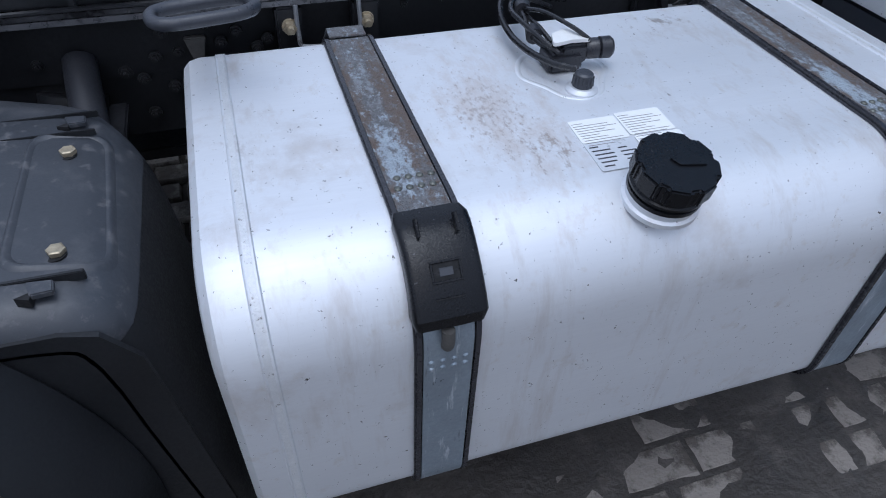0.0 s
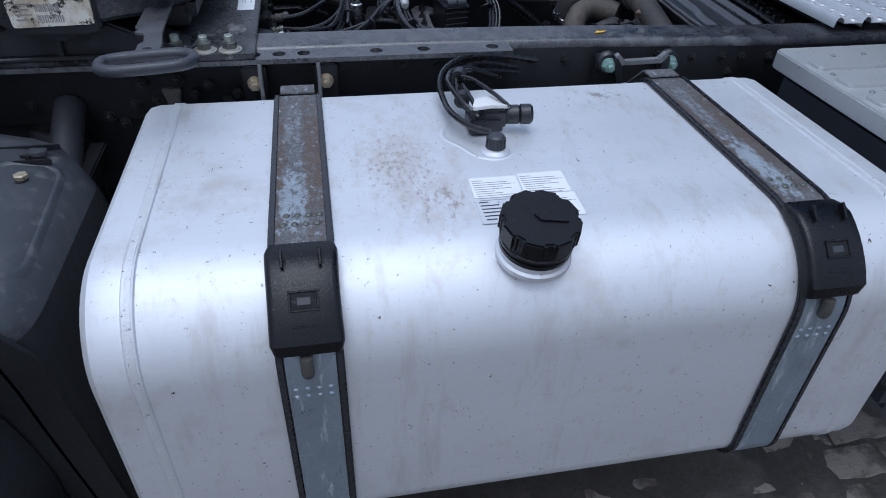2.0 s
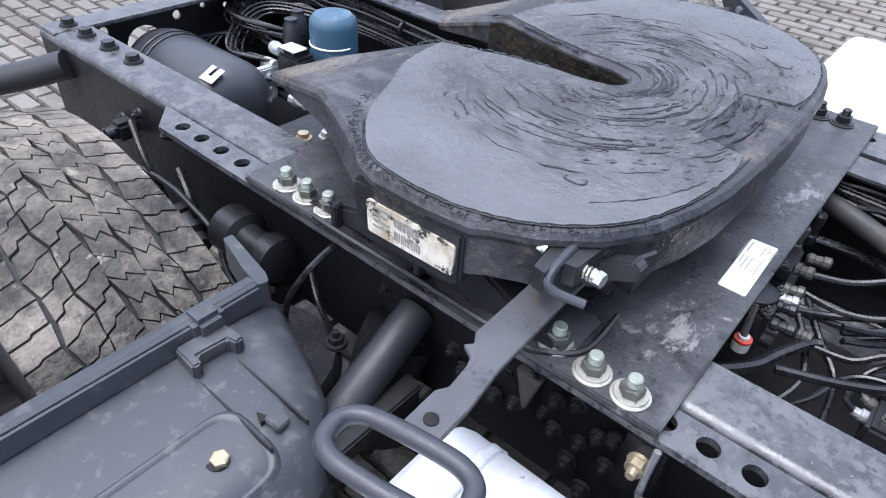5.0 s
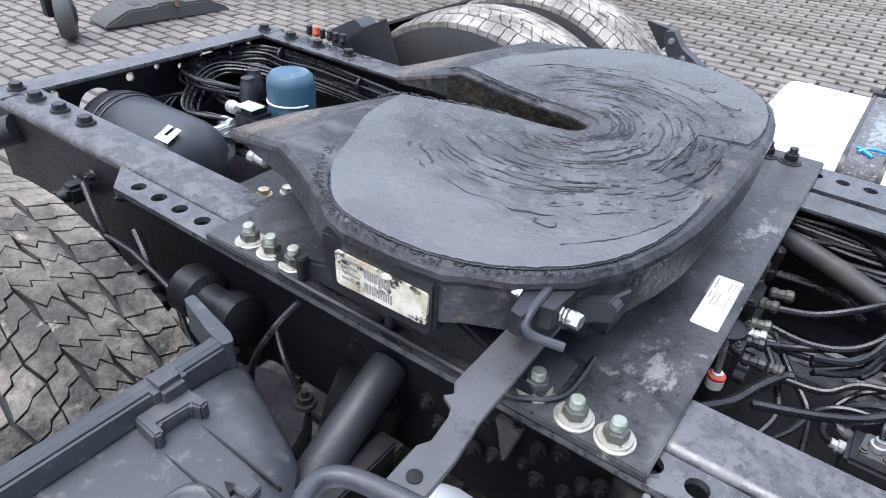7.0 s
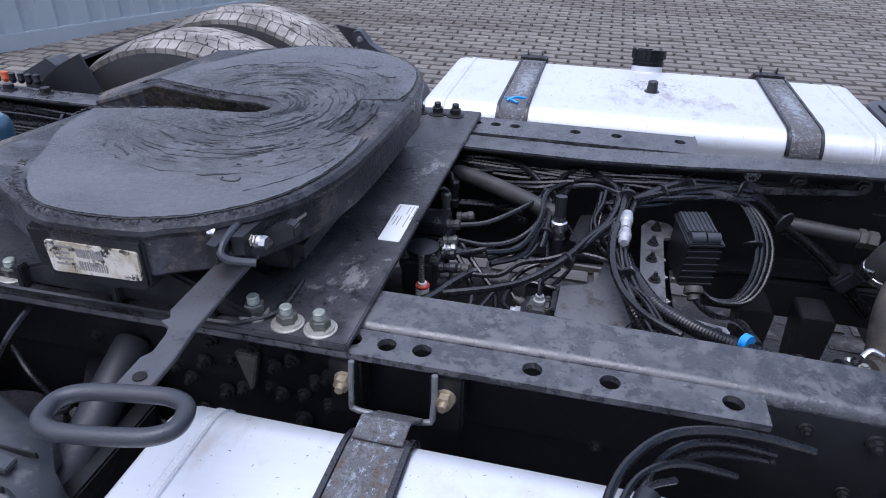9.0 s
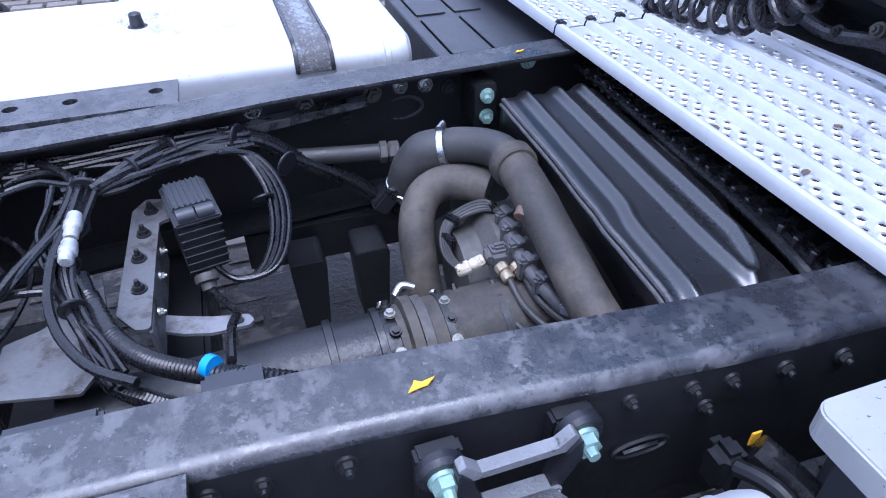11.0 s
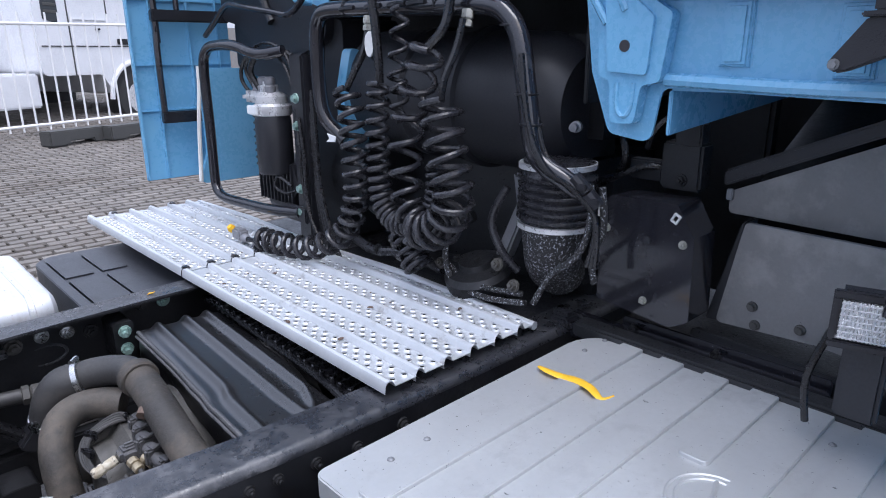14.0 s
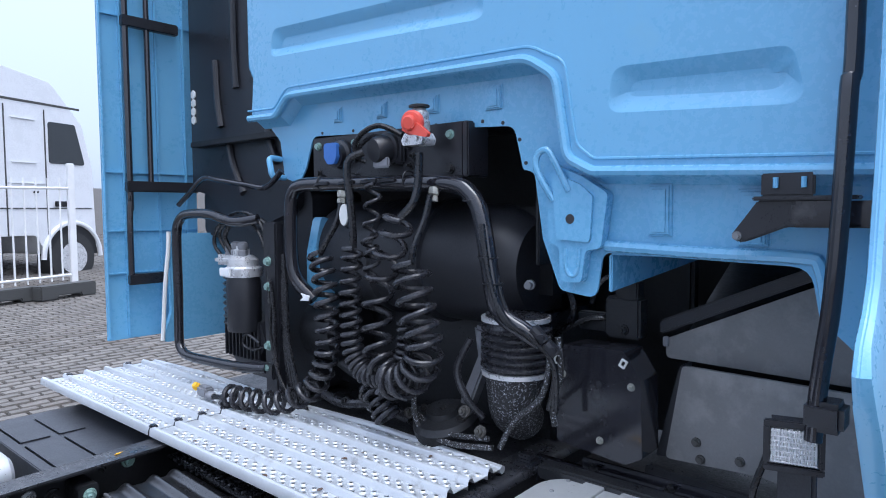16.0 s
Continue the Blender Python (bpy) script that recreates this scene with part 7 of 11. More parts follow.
tube(bm, [(-0.06, 0.27, 0.94), (0.05, 0.22, 0.935), (0.19, 0.145, 0.92)], 0.019, 12, 3)
solo("air_pipe", bm, M_hose, "thick dusty black air pipe crossing under the far rail", "pipe")
e = thing("pressure_sensor", (0.198, 0.10, 0.86), "bright steel pressure sensor on a black tee", "sensor")
bm = bmesh.new()
lathe(bm, (0.198, 0.10, 0.89), (0.197, 0.10, 0.942), [(0.011, 0), (0.013, .1), (0.013, .35), (0.017, .4), (0.017, .75), (0.013, .8), (0.012, 1)], 14)
part("body", bm, M_steel, e)
bm = bmesh.new()
cyl(bm, (0.197, 0.10, 0.942), (0.196, 0.105, 0.985), 0.012, 12)
part("plug", bm, M_cover, e)
bm = bmesh.new()
cyl(bm, (0.198, 0.10, 0.86), (0.198, 0.10, 0.891), 0.015, 12)
part("tee", bm, M_cover, e)

# cable loom: bundles along the far rail and crossing lines
lm = thing("cable_loom", (0.3, 0.15, 0.9), "tangled loom of black cables and air lines tied in bundles", "cables", kind="stuff")
rq = random.Random(33)


def bundle(name, pts, count, spread, r, sub=6):
    bm = bmesh.new()
    for k in range(count):
        off = [Vector((rq.uniform(-spread, spread), rq.uniform(-spread, spread), rq.uniform(-spread, spread))) for _ in pts]
        base = Vector((rq.uniform(-spread, spread), rq.uniform(-spread, spread), rq.uniform(-spread, spread)))
        tube(bm, [Vector(p) + base + o * 0.6 for p, o in zip(pts, off)], r * rq.uniform(0.8, 1.2), 7, sub)
    return part(name, bm, M_cable, lm)


bundle("rail_bundle", [(-0.10, 0.305, 0.955), (0.1, 0.295, 0.95), (0.25, 0.295, 0.952), (0.42, 0.30, 0.955), (0.58, 0.325, 0.955)], 7, 0.012, 0.0050)
bundle("upper_bundle", [(0.30, 0.20, 0.945), (0.38, 0.225, 0.950), (0.45, 0.265, 0.955), (0.52, 0.285, 0.955), (0.60, 0.305, 0.950)], 6, 0.012, 0.0058)
bundle("middle_bundle", [(0.335, 0.235, 0.95), (0.330, 0.15, 0.935), (0.325, 0.07, 0.93), (0.325, 0.0, 0.92), (0.345, -0.07, 0.90), (0.37, -0.13, 0.895), (0.40, -0.19, 0.89)], 8, 0.014, 0.0046)
bundle("fan_bundle", [(0.06, 0.0, 0.875), (0.12, 0.04, 0.885), (0.155, 0.10, 0.915), (0.168, 0.17, 0.94), (0.20, 0.24, 0.95)], 4, 0.012, 0.0050)
bundle("sensor_bundle", [(0.285, 0.225, 0.945), (0.272, 0.18, 0.93), (0.268, 0.13, 0.915), (0.285, 0.08, 0.905), (0.31, 0.04, 0.90)], 6, 0.011, 0.0040)
bundle("rear_bundle", [(-0.09, 0.28, 0.93), (0.02, 0.25, 0.925), (0.12, 0.22, 0.935), (0.20, 0.235, 0.95)], 4, 0.012, 0.0045)


def air_line(r, *pts):
    part("air_line", tube(bmesh.new(), pts, r, 8, 7), M_cable, lm)


air_line(0.0065, (-0.077, 0.323, 0.955), (0.029, 0.322, 0.962), (0.102, 0.284, 0.960), (0.153, 0.218, 0.945), (0.169, 0.163, 0.935), (0.173, 0.082, 0.910), (0.169, 0.050, 0.890))
air_line(0.0060, (-0.012, 0.082, 0.900), (0.043, 0.098, 0.905), (0.091, 0.126, 0.920), (0.133, 0.161, 0.935), (0.158, 0.205, 0.940))
air_line(0.0060, (-0.008, 0.053, 0.880), (0.053, 0.047, 0.880), (0.109, 0.063, 0.890), (0.148, 0.103, 0.910), (0.161, 0.156, 0.930))
air_line(0.0062, (-0.009, 0.011, 0.870), (0.036, 0.036, 0.870), (0.084, 0.058, 0.880), (0.132, 0.087, 0.890), (0.159, 0.120, 0.910), (0.167, 0.170, 0.935))
air_line(0.0055, (0.023, 0.034, 0.860), (0.081, 0.046, 0.860), (0.123, 0.064, 0.875), (0.145, 0.090, 0.890), (0.160, 0.140, 0.915))
air_line(0.0060, (0.135, 0.027, 0.870), (0.155, 0.064, 0.880), (0.167, 0.118, 0.905), (0.170, 0.176, 0.940))
air_line(0.0048, (0.182, 0.066, 0.860), (0.174, 0.115, 0.900), (0.166, 0.181, 0.945))
air_line(0.0072, (0.013, -0.177, 0.900), (0.092, -0.141, 0.900), (0.155, -0.103, 0.905), (0.217, -0.038, 0.920), (0.258, 0.033, 0.935), (0.298, 0.105, 0.945), (0.315, 0.208, 0.955), (0.293, 0.262, 0.958), (0.242, 0.315, 0.955), (0.196, 0.335, 0.950))
air_line(0.0055, (0.032, -0.042, 0.860), (0.094, -0.037, 0.865), (0.133, -0.014, 0.885), (0.186, -0.010, 0.900), (0.232, 0.007, 0.910), (0.275, 0.006, 0.910), (0.311, 0.000, 0.905))
air_line(0.0055, (0.129, -0.009, 0.885), (0.204, -0.002, 0.900), (0.249, 0.010, 0.925), (0.281, 0.055, 0.940), (0.310, 0.108, 0.945))
air_line(0.0060, (0.168, 0.205, 0.945), (0.189, 0.274, 0.955), (0.228, 0.315, 0.958), (0.272, 0.291, 0.958), (0.317, 0.233, 0.955))
air_line(0.0060, (0.175, 0.199, 0.945), (0.207, 0.230, 0.950), (0.260, 0.242, 0.955), (0.314, 0.212, 0.957), (0.350, 0.215, 0.955))
air_line(0.0050, (0.181, 0.213, 0.943), (0.218, 0.267, 0.950), (0.273, 0.278, 0.952), (0.327, 0.228, 0.955))
air_line(0.0105, (0.350, 0.200, 0.952), (0.392, 0.235, 0.960), (0.419, 0.260, 0.963), (0.448, 0.288, 0.963), (0.483, 0.335, 0.960))
air_line(0.0088, (0.344, 0.197, 0.952), (0.386, 0.220, 0.957), (0.433, 0.253, 0.957), (0.475, 0.282, 0.955), (0.522, 0.284, 0.950), (0.555, 0.276, 0.945))
air_line(0.0068, (0.348, 0.199, 0.945), (0.387, 0.215, 0.950), (0.433, 0.232, 0.950), (0.475, 0.258, 0.945), (0.517, 0.276, 0.940))
air_line(0.0068, (0.328, 0.205, 0.957), (0.317, 0.100, 0.950), (0.306, 0.027, 0.945), (0.307, -0.050, 0.935), (0.321, -0.106, 0.925), (0.345, -0.152, 0.920), (0.375, -0.191, 0.920), (0.42, -0.225, 0.92))
air_line(0.0062, (0.351, 0.205, 0.950), (0.336, 0.125, 0.940), (0.324, 0.034, 0.930), (0.342, -0.023, 0.910), (0.357, -0.079, 0.900), (0.367, -0.126, 0.900))
air_line(0.0045, (0.291, 0.196, 0.935), (0.305, 0.162, 0.935), (0.315, 0.124, 0.930), (0.302, 0.085, 0.920), (0.279, 0.064, 0.910))
air_line(0.0050, (-0.066, 0.309, 0.950), (0.036, 0.284, 0.950), (0.144, 0.301, 0.950), (0.229, 0.311, 0.952))
air_line(0.0050, (-0.006, 0.276, 0.945), (0.084, 0.300, 0.950), (0.172, 0.305, 0.950), (0.301, 0.299, 0.950))
air_line(0.0055, (0.363, 0.335, 0.955), (0.441, 0.345, 0.955), (0.510, 0.345, 0.955), (0.566, 0.327, 0.955))
air_line(0.0055, (0.241, 0.335, 0.950), (0.314, 0.325, 0.952), (0.389, 0.304, 0.955), (0.479, 0.325, 0.957))
air_line(0.0050, (-0.041, 0.217, 0.885), (0.021, 0.225, 0.885), (0.064, 0.229, 0.885), (0.111, 0.201, 0.885))
air_line(0.0095, (-0.06, -0.23, 0.885), (-0.015, -0.171, 0.88), (0.006, -0.108, 0.87), (0.033, -0.045, 0.862), (0.05, -0.03, 0.862))
air_line(0.0050, (0.02, -0.20, 0.83), (0.07, -0.13, 0.84), (0.10, -0.06, 0.85), (0.15, -0.04, 0.86), (0.21, -0.05, 0.86))
air_line(0.0045, (0.12, 0.26, 0.90), (0.20, 0.20, 0.88), (0.24, 0.12, 0.87), (0.23, 0.03, 0.86), (0.20, -0.03, 0.85))
# cables that leave the loom past the control unit
for k in range(5):
    o, dz = 0.011 * (k % 3), 0.016 * (k // 3)
    pts = [(0.545, 0.335 - o, 0.957 - dz), (0.62, 0.338 - o, 0.932 - dz), (0.682, 0.336 - o, 0.884 - dz), (0.755, 0.333 - o, 0.836 - dz), (0.817, 0.330 - o, 0.786 - dz), (0.92, 0.322 - o, 0.683 - dz)]
    part("conduit", tube(bmesh.new(), pts, 0.0082 if k != 1 else 0.0095, 8, 22, ribs=0.13), M_cable, lm, "corrugated black conduit")
bm = bmesh.new()
box(bm, -0.020, 0.020, -0.030, 0.020, -0.028, 0.028, 0.006, 2, Matrix.Translation((0.845, 0.312, 0.765)) @ Matrix.Rotation(0.7, 4, "Y"))
part("conduit_clamp", bm, M_cover, lm)
for k in range(4):
    o = 0.010 * k
    pts = [(0.545, 0.29 - o, 0.95), (0.585 + o * 0.7, 0.265, 0.93), (0.612 + o, 0.205, 0.885), (0.604 + o, 0.145, 0.83), (0.570 + o, 0.110, 0.79), (0.525 + o * 0.4, 0.115 - o * 0.4, 0.785), (0.50, 0.14, 0.80)]
    part("conduit", tube(bmesh.new(), pts, 0.0046, 8, 22, ribs=0.1), M_cable, lm, "corrugated black conduit")
part("conduit", tube(bmesh.new(), [(0.345, -0.02, 0.905), (0.385, -0.12, 0.905), (0.43, -0.19, 0.92), (0.48, -0.235, 0.93), (0.54, -0.27, 0.935), (0.61, -0.295, 0.925), (0.66, -0.31, 0.915)], 0.0125, 10, 24, ribs=0.12), M_cable, lm, "corrugated black conduit")
part("conduit", tube(bmesh.new(), [(0.34, -0.06, 0.885), (0.37, -0.16, 0.875), (0.43, -0.23, 0.89), (0.50, -0.28, 0.90), (0.60, -0.305, 0.90), (0.66, -0.315, 0.89)], 0.011, 8, 28, ribs=0.14), M_cable, lm, "corrugated black conduit")
part("conduit", tube(bmesh.new(), [(0.335, 0.02, 0.915), (0.352, -0.04, 0.90), (0.368, -0.10, 0.885), (0.385, -0.18, 0.87)], 0.009, 8, 26, ribs=0.14), M_cable, lm, "corrugated black conduit")
for p, a, r in (((0.166, 0.190, 0.940), (0.1, 1, 0.1), 0.020), ((0.172, 0.085, 0.905), (0.1, 1, 0.3), 0.018), ((0.333, 0.205, 0.952), (0.1, 1, 0.1), 0.022), ((0.318, 0.03, 0.932), (0.1, -1, -.2), 0.021), ((0.332, -0.055, 0.915), (0.25, -1, -.2), 0.020),
                ((0.225, -0.03, 0.915), (0.7, 0.7, 0.1), 0.017), ((0.405, 0.24, 0.956), (0.75, .65, 0), 0.021), ((0.58, 0.305, 0.953), (1, -0.6, 0), 0.024), ((0.47, 0.288, 0.957), (1, .5, 0), 0.021), ((0.235, 0.312, 0.955), (1, 0, 0), 0.014), ((0.655, 0.21, 0.934), (0.6, -0.7, -0.2), 0.024), ((0.604, 0.20, 0.88), (0.1, -0.6, -0.6), 0.020)):
    a = Vector(a).normalized()
    bm = bmesh.new()
    lathe(bm, Vector(p) - a * 0.0028, Vector(p) + a * 0.0028, [(r - 0.002, 0), (r, .3), (r, .7), (r - 0.002, 1)], 14)
    part("cable_tie", bm, M_cover, lm)
bm = bmesh.new()
cyl(bm, (0.504, -0.248, 0.945), (0.512, -0.256, 0.946), 0.0140, 14)
part("blue_ring", bm, M_tieblue, lm, "bright blue marking ring")
for p, q in (((0.331, 0.118, 0.958), (0.328, 0.062, 0.952)), ((0.328, 0.056, 0.951), (0.325, 0.012, 0.946))):
    bm = bmesh.new()
    lathe(bm, p, q, [(0.008, 0), (0.0115, .08), (0.0115, .3), (0.013, .35), (0.013, .6), (0.0105, .65), (0.0105, .95), (0.008, 1)], 12)
    part("connector", bm, M_silver, lm, "pale grey plug connector")

e = thing("loom_bracket", (0.40, 0.1, 0.8), "galvanised sheet bracket with bolts carrying the loom", "bracket")
bm = bmesh.new()
prism(bm, rounded([(0.368, -0.02), (0.372, 0.10), (0.378, 0.26), (0.40, 0.295), (0.44, 0.285), (0.460, 0.245), (0.452, 0.222), (0.424, 0.212), (0.420, 0.10), (0.416, -0.065), (0.395, -0.06)], 0.010), "z", 0.855, 0.861, 0.0015)
part("plate", bm, M_oldplate, e)
bm = bmesh.new()
prism(bm, [(0.412, -0.065), (0.417, -0.065), (0.421, 0.21), (0.416, 0.21)], "z", 0.78, 0.8545, 0.001)
part("turned_edge", bm, M_oldplate, e)
bm = bmesh.new()
prism(bm, rounded([(0.214, -0.125), (0.218, -0.022), (0.262, -0.005), (0.284, 0.015), (0.300, 0.09), (0.335, 0.11), (0.352, 0.0), (0.358, -0.10), (0.33, -0.15)], 0.006), "z", 0.8455, 0.8505, 0.0015)
part("lower_plate", bm, M_oldplate, e, "pale dusty sheet plate")
bm = bmesh.new()
prism(bm, rounded([(0.22, 0.12), (0.24, 0.25), (0.31, 0.27), (0.32, 0.20), (0.27, 0.13)], 0.01), "z", 0.870, 0.875, 0.0015)
part("upper_plate", bm, M_cast, e)
for x, y in ((0.398, 0.03), (0.395, 0.11), (0.40, 0.18), (0.41, 0.25)):
    part("bolt", bolt(bmesh.new(), (x, y, 0.861), (0, 0, 1), 0.008, 0.010), M_darkbolt, e)
for y in (0.0, 0.09, 0.16):
    part("edge_bolt", bolt(bmesh.new(), (0.421, y, 0.835), (1, 0, 0), 0.005, 0.004), M_bolt, e)
e = thing("small_control_block", (0.18, -0.08, 0.78), "small black valve block with four ports on its top", "valve block")
bm = bmesh.new()
box(bm, 0.148, 0.212, -0.116, -0.040, 0.775, 0.832, 0.006)
box(bm, 0.205, 0.214, -0.118, -0.030, 0.780, 0.860, 0.003)
box(bm, 0.150, 0.205, -0.040, -0.030, 0.790, 0.852, 0.003)
part("body", bm, M_shade, e)
bm = bmesh.new()
prism(bm, rounded([(0.160, -0.105), (0.200, -0.105), (0.203, -0.062), (0.190, -0.052), (0.166, -0.055)], 0.006), "z", 0.8315, 0.842, 0.003)
part("cap_plate", bm, M_oldplate, e, "worn alloy cap")
for p, q, rr, mm in (((0.182, -0.082, 0.841), (0.182, -0.082, 0.862), 0.012, M_silver), ((0.166, -0.098, 0.841), (0.166, -0.098, 0.850), 0.0065, M_nut), ((0.198, -0.098, 0.841), (0.198, -0.098, 0.850), 0.0065, M_nut), ((0.198, -0.066, 0.841), (0.198, -0.066, 0.850), 0.0065, M_nut), ((0.150, -0.080, 0.815), (0.128, -0.082, 0.818), 0.011, M_silver), ((0.152, -0.056, 0.820), (0.132, -0.050, 0.824), 0.010, M_castgrey)):
    bm = bmesh.new()
    lathe(bm, p, q, [(rr * 0.8, 0), (rr, .15), (rr, .55), (rr * 0.7, .6), (rr * 0.7, 1)], 10)
    part("port", bm, mm, e)
for pts in ([(0.128, -0.082, 0.818), (0.112, -0.075, 0.83), (0.125, -0.04, 0.85), (0.16, -0.015, 0.86), (0.20, -0.01, 0.865)], [(0.132, -0.050, 0.824), (0.118, -0.030, 0.84), (0.14, 0.0, 0.86), (0.17, 0.02, 0.87)], [(0.182, -0.082, 0.862), (0.18, -0.06, 0.875), (0.19, -0.03, 0.872), (0.21, 0.01, 0.87)]):
    part("line", tube(bmesh.new(), pts, 0.0048, 8, 6), M_cable, e)

# control unit leaning on its bracket
e = thing("control_unit", (0.49, 0.17, 0.78), "finned black electronic control unit with a cable below", "control unit")
mu = Matrix.Translation((0.486, 0.172, 0.918)) @ Matrix.Rotation(radians(12), 4, "Z") @ Matrix.Rotation(radians(6), 4, "X")
bm = bmesh.new()
box(bm, -0.034, 0.034, -0.052, 0.058, -0.120, -0.012, 0.005, 2, mu)
part("housing", bm, M_cover, e)
bm = bmesh.new()
box(bm, -0.038, 0.038, -0.056, 0.062, -0.013, -0.004, 0.003, 2, mu)
part("lid", bm, M_cover, e)
bm = bmesh.new()
box(bm, -0.032, 0.032, -0.020, 0.056, -0.0045, 0.003, 0.002, 2, mu)
lid_top = part("heat_sink", bm, M_plastic, e, "grey ribbed upper face")
for k in range(7):
    bm = bmesh.new()
    box(bm, -0.030 + 0.0090 * k, -0.0265 + 0.0090 * k, -0.018, 0.054, 0.0025, 0.0062, 0.0008, 1, mu)
    part("fin", bm, M_plastic, lid_top)
for k in range(2):
    bm = bmesh.new()
    cyl(bm, mu @ Vector((-0.030 + 0.031 * k, -0.038, -0.001)), mu @ Vector((-0.002 + 0.031 * k, -0.038, -0.001)), 0.013, 12)
    part("terminal_cover", bm, M_plastic, e)
for k in range(6):
    bm = bmesh.new()
    box(bm, -0.0355, 0.0355, -0.0545, -0.0515, -0.112 + 0.017 * k, -0.107 + 0.017 * k, 0.0008, 1, mu)
    part("side_fin", bm, M_cover, e)
bm = bmesh.new()
lathe(bm, (0.487, 0.100, 0.815), (0.490, 0.080, 0.795), [(0.018, 0), (0.020, .2), (0.020, .5), (0.013, .6), (0.013, 1)], 14)
part("gland", bm, M_castgrey, e)
part("lead", tube(bmesh.new(), [(0.489, 0.085, 0.80), (0.505, 0.045, 0.80), (0.525, -0.01, 0.82), (0.535, -0.07, 0.86), (0.530, -0.15, 0.905), (0.53, -0.24, 0.935)], 0.0065, 8, 6), M_cable, e)
e = thing("loom_clip", (0.53, -0.29, 0.93), "grey plastic cable clip on the rail's edge", "clip", "rail clips")
bm = bmesh.new()
box(bm, 0.495, 0.57, -0.335, -0.262, 0.925, 0.948, 0.006)
part("block", bm, M_plastic, e)
e = thing("loom_clip", (0.36, -0.30, 0.93), "grey plastic cable clip on the rail's edge", "clip", "rail clips")
bm = bmesh.new()
box(bm, 0.30, 0.40, -0.345, -0.285, 0.94, 0.962, 0.006)
part("block", bm, M_plastic, e)
bm = bmesh.new()
prism(bm, rounded([(0.415, 0.045), (0.450, 0.030), (0.490, 0.016), (0.545, 0.004), (0.552, -0.012), (0.544, -0.022), (0.485, -0.022), (0.445, -0.010), (0.410, 0.008)], 0.006), "z", 0.785, 0.791, 0.001)
arm = solo("support_arm", bm, M_bracket, "pale curved sheet metal arm with a hole", "bracket")
bm = bmesh.new()
cyl(bm, (0.530, -0.008, 0.7905), (0.530, -0.008, 0.7925), 0.007, 14)
part("hole", bm, M_ink, arm)
bm = bmesh.new()
cyl(bm, (0.68, 0.335, 0.875), (0.845, 0.315, 0.868), 0.017, 16)
e = thing("air_line_pipe", (0.75, 0.33, 0.85), "grey steel pipe with a brass union along the web", "pipe")
part("pipe", bm, M_hose, e)
bm = bmesh.new()
lathe(bm, (0.842, 0.315, 0.868), (0.885, 0.31, 0.866), [(0.018, 0), (0.022, .05), (0.022, .35), (0.016, .4), (0.021, .5), (0.021, .9), (0.01, 1)], 6)
part("union_nut", bm, M_castgrey, e)

# ---- exhaust, coolant pipes and gearbox ----
e = thing("exhaust_pipe", (0.7, -0.07, 0.6), "dark dusty exhaust pipe with a V clamp above the paving", "exhaust pipe")
bm = bmesh.new()
tube(bm, [(0.28, -0.118, 0.733), (0.50, -0.115, 0.738), (0.70, -0.112, 0.742), (0.775, -0.111, 0.744)], 0.073, 26, 4)
part("rear_pipe", bm, M_cast, e, "matt black silencer pipe")
bm = bmesh.new()
tube(bm, [(0.80, -0.111, 0.745), (0.90, -0.11, 0.748), (1.02, -0.11, 0.752)], 0.077, 26, 4)
part("front_pipe", bm, M_pipe, e)
for x, r, mm in ((0.66, 0.0755, M_cast), (0.735, 0.078, M_cast), (0.768, 0.076, M_pipe), (0.785, 0.086, M_pipe), (0.803, 0.083, M_castgrey), (0.84, 0.081, M_cast), (0.93, 0.081, M_cast)):
    bm = bmesh.new()
    w = 0.008 if r < 0.082 else 0.011
    lathe(bm, (x - w, -0.111, 0.744), (x + w, -0.111, 0.745), [(r - 0.012, 0), (r, .15), (r, .85), (r - 0.012, 1)], 30)
    part("clamp_band", bm, mm, e)
for x in (0.752, 0.84):
    for k in range(6):
        a = radians(20 + 25 * k)
        part("clamp_bolt", bolt(bmesh.new(), (x, -0.111 - 0.079 * math.cos(a), 0.744 + 0.079 * math.sin(a)), (0, -math.cos(a), math.sin(a)), 0.006), M_bolt if k % 2 else M_darkbolt, e)
bm = bmesh.new()
tube(bm, [(0.775, -0.04, 0.80), (0.79, -0.03, 0.81), (0.81, -0.035, 0.805)], 0.006, 8, 4)
part("clamp_screw", bm, M_steel, e)
e = thing("coolant_pipe", (0.95, 0.1, 0.75), "grey dusty coolant pipes with a ribbed rubber elbow and steel clamps", "pipe")
bm = bmesh.new()
tube(bm, [(0.850, 0.02, 0.70), (0.845, 0.040, 0.77), (0.848, 0.075, 0.835), (0.870, 0.110, 0.875), (0.91, 0.125, 0.890), (0.955, 0.115, 0.890), (0.99, 0.09, 0.885)], 0.032, 18, 6)
part("lower_pipe", bm, M_pipe, e)
bm = bmesh.new()
tube(bm, [(0.858, 0.218, 0.835), (0.862, 0.212, 0.865), (0.872, 0.205, 0.895), (0.892, 0.195, 0.922), (0.930, 0.178, 0.932)], 0.0375, 20, 12, ribs=0.012)
part("ribbed_elbow", bm, M_hose, e)
bm = bmesh.new()
tube(bm, [(0.918, 0.185, 0.931), (0.950, 0.168, 0.940), (0.982, 0.140, 0.946), (1.002, 0.105, 0.949), (1.008, 0.065, 0.948)], 0.0325, 18, 6)
part("elbow_pipe", bm, M_hose, e)
bm = bmesh.new()
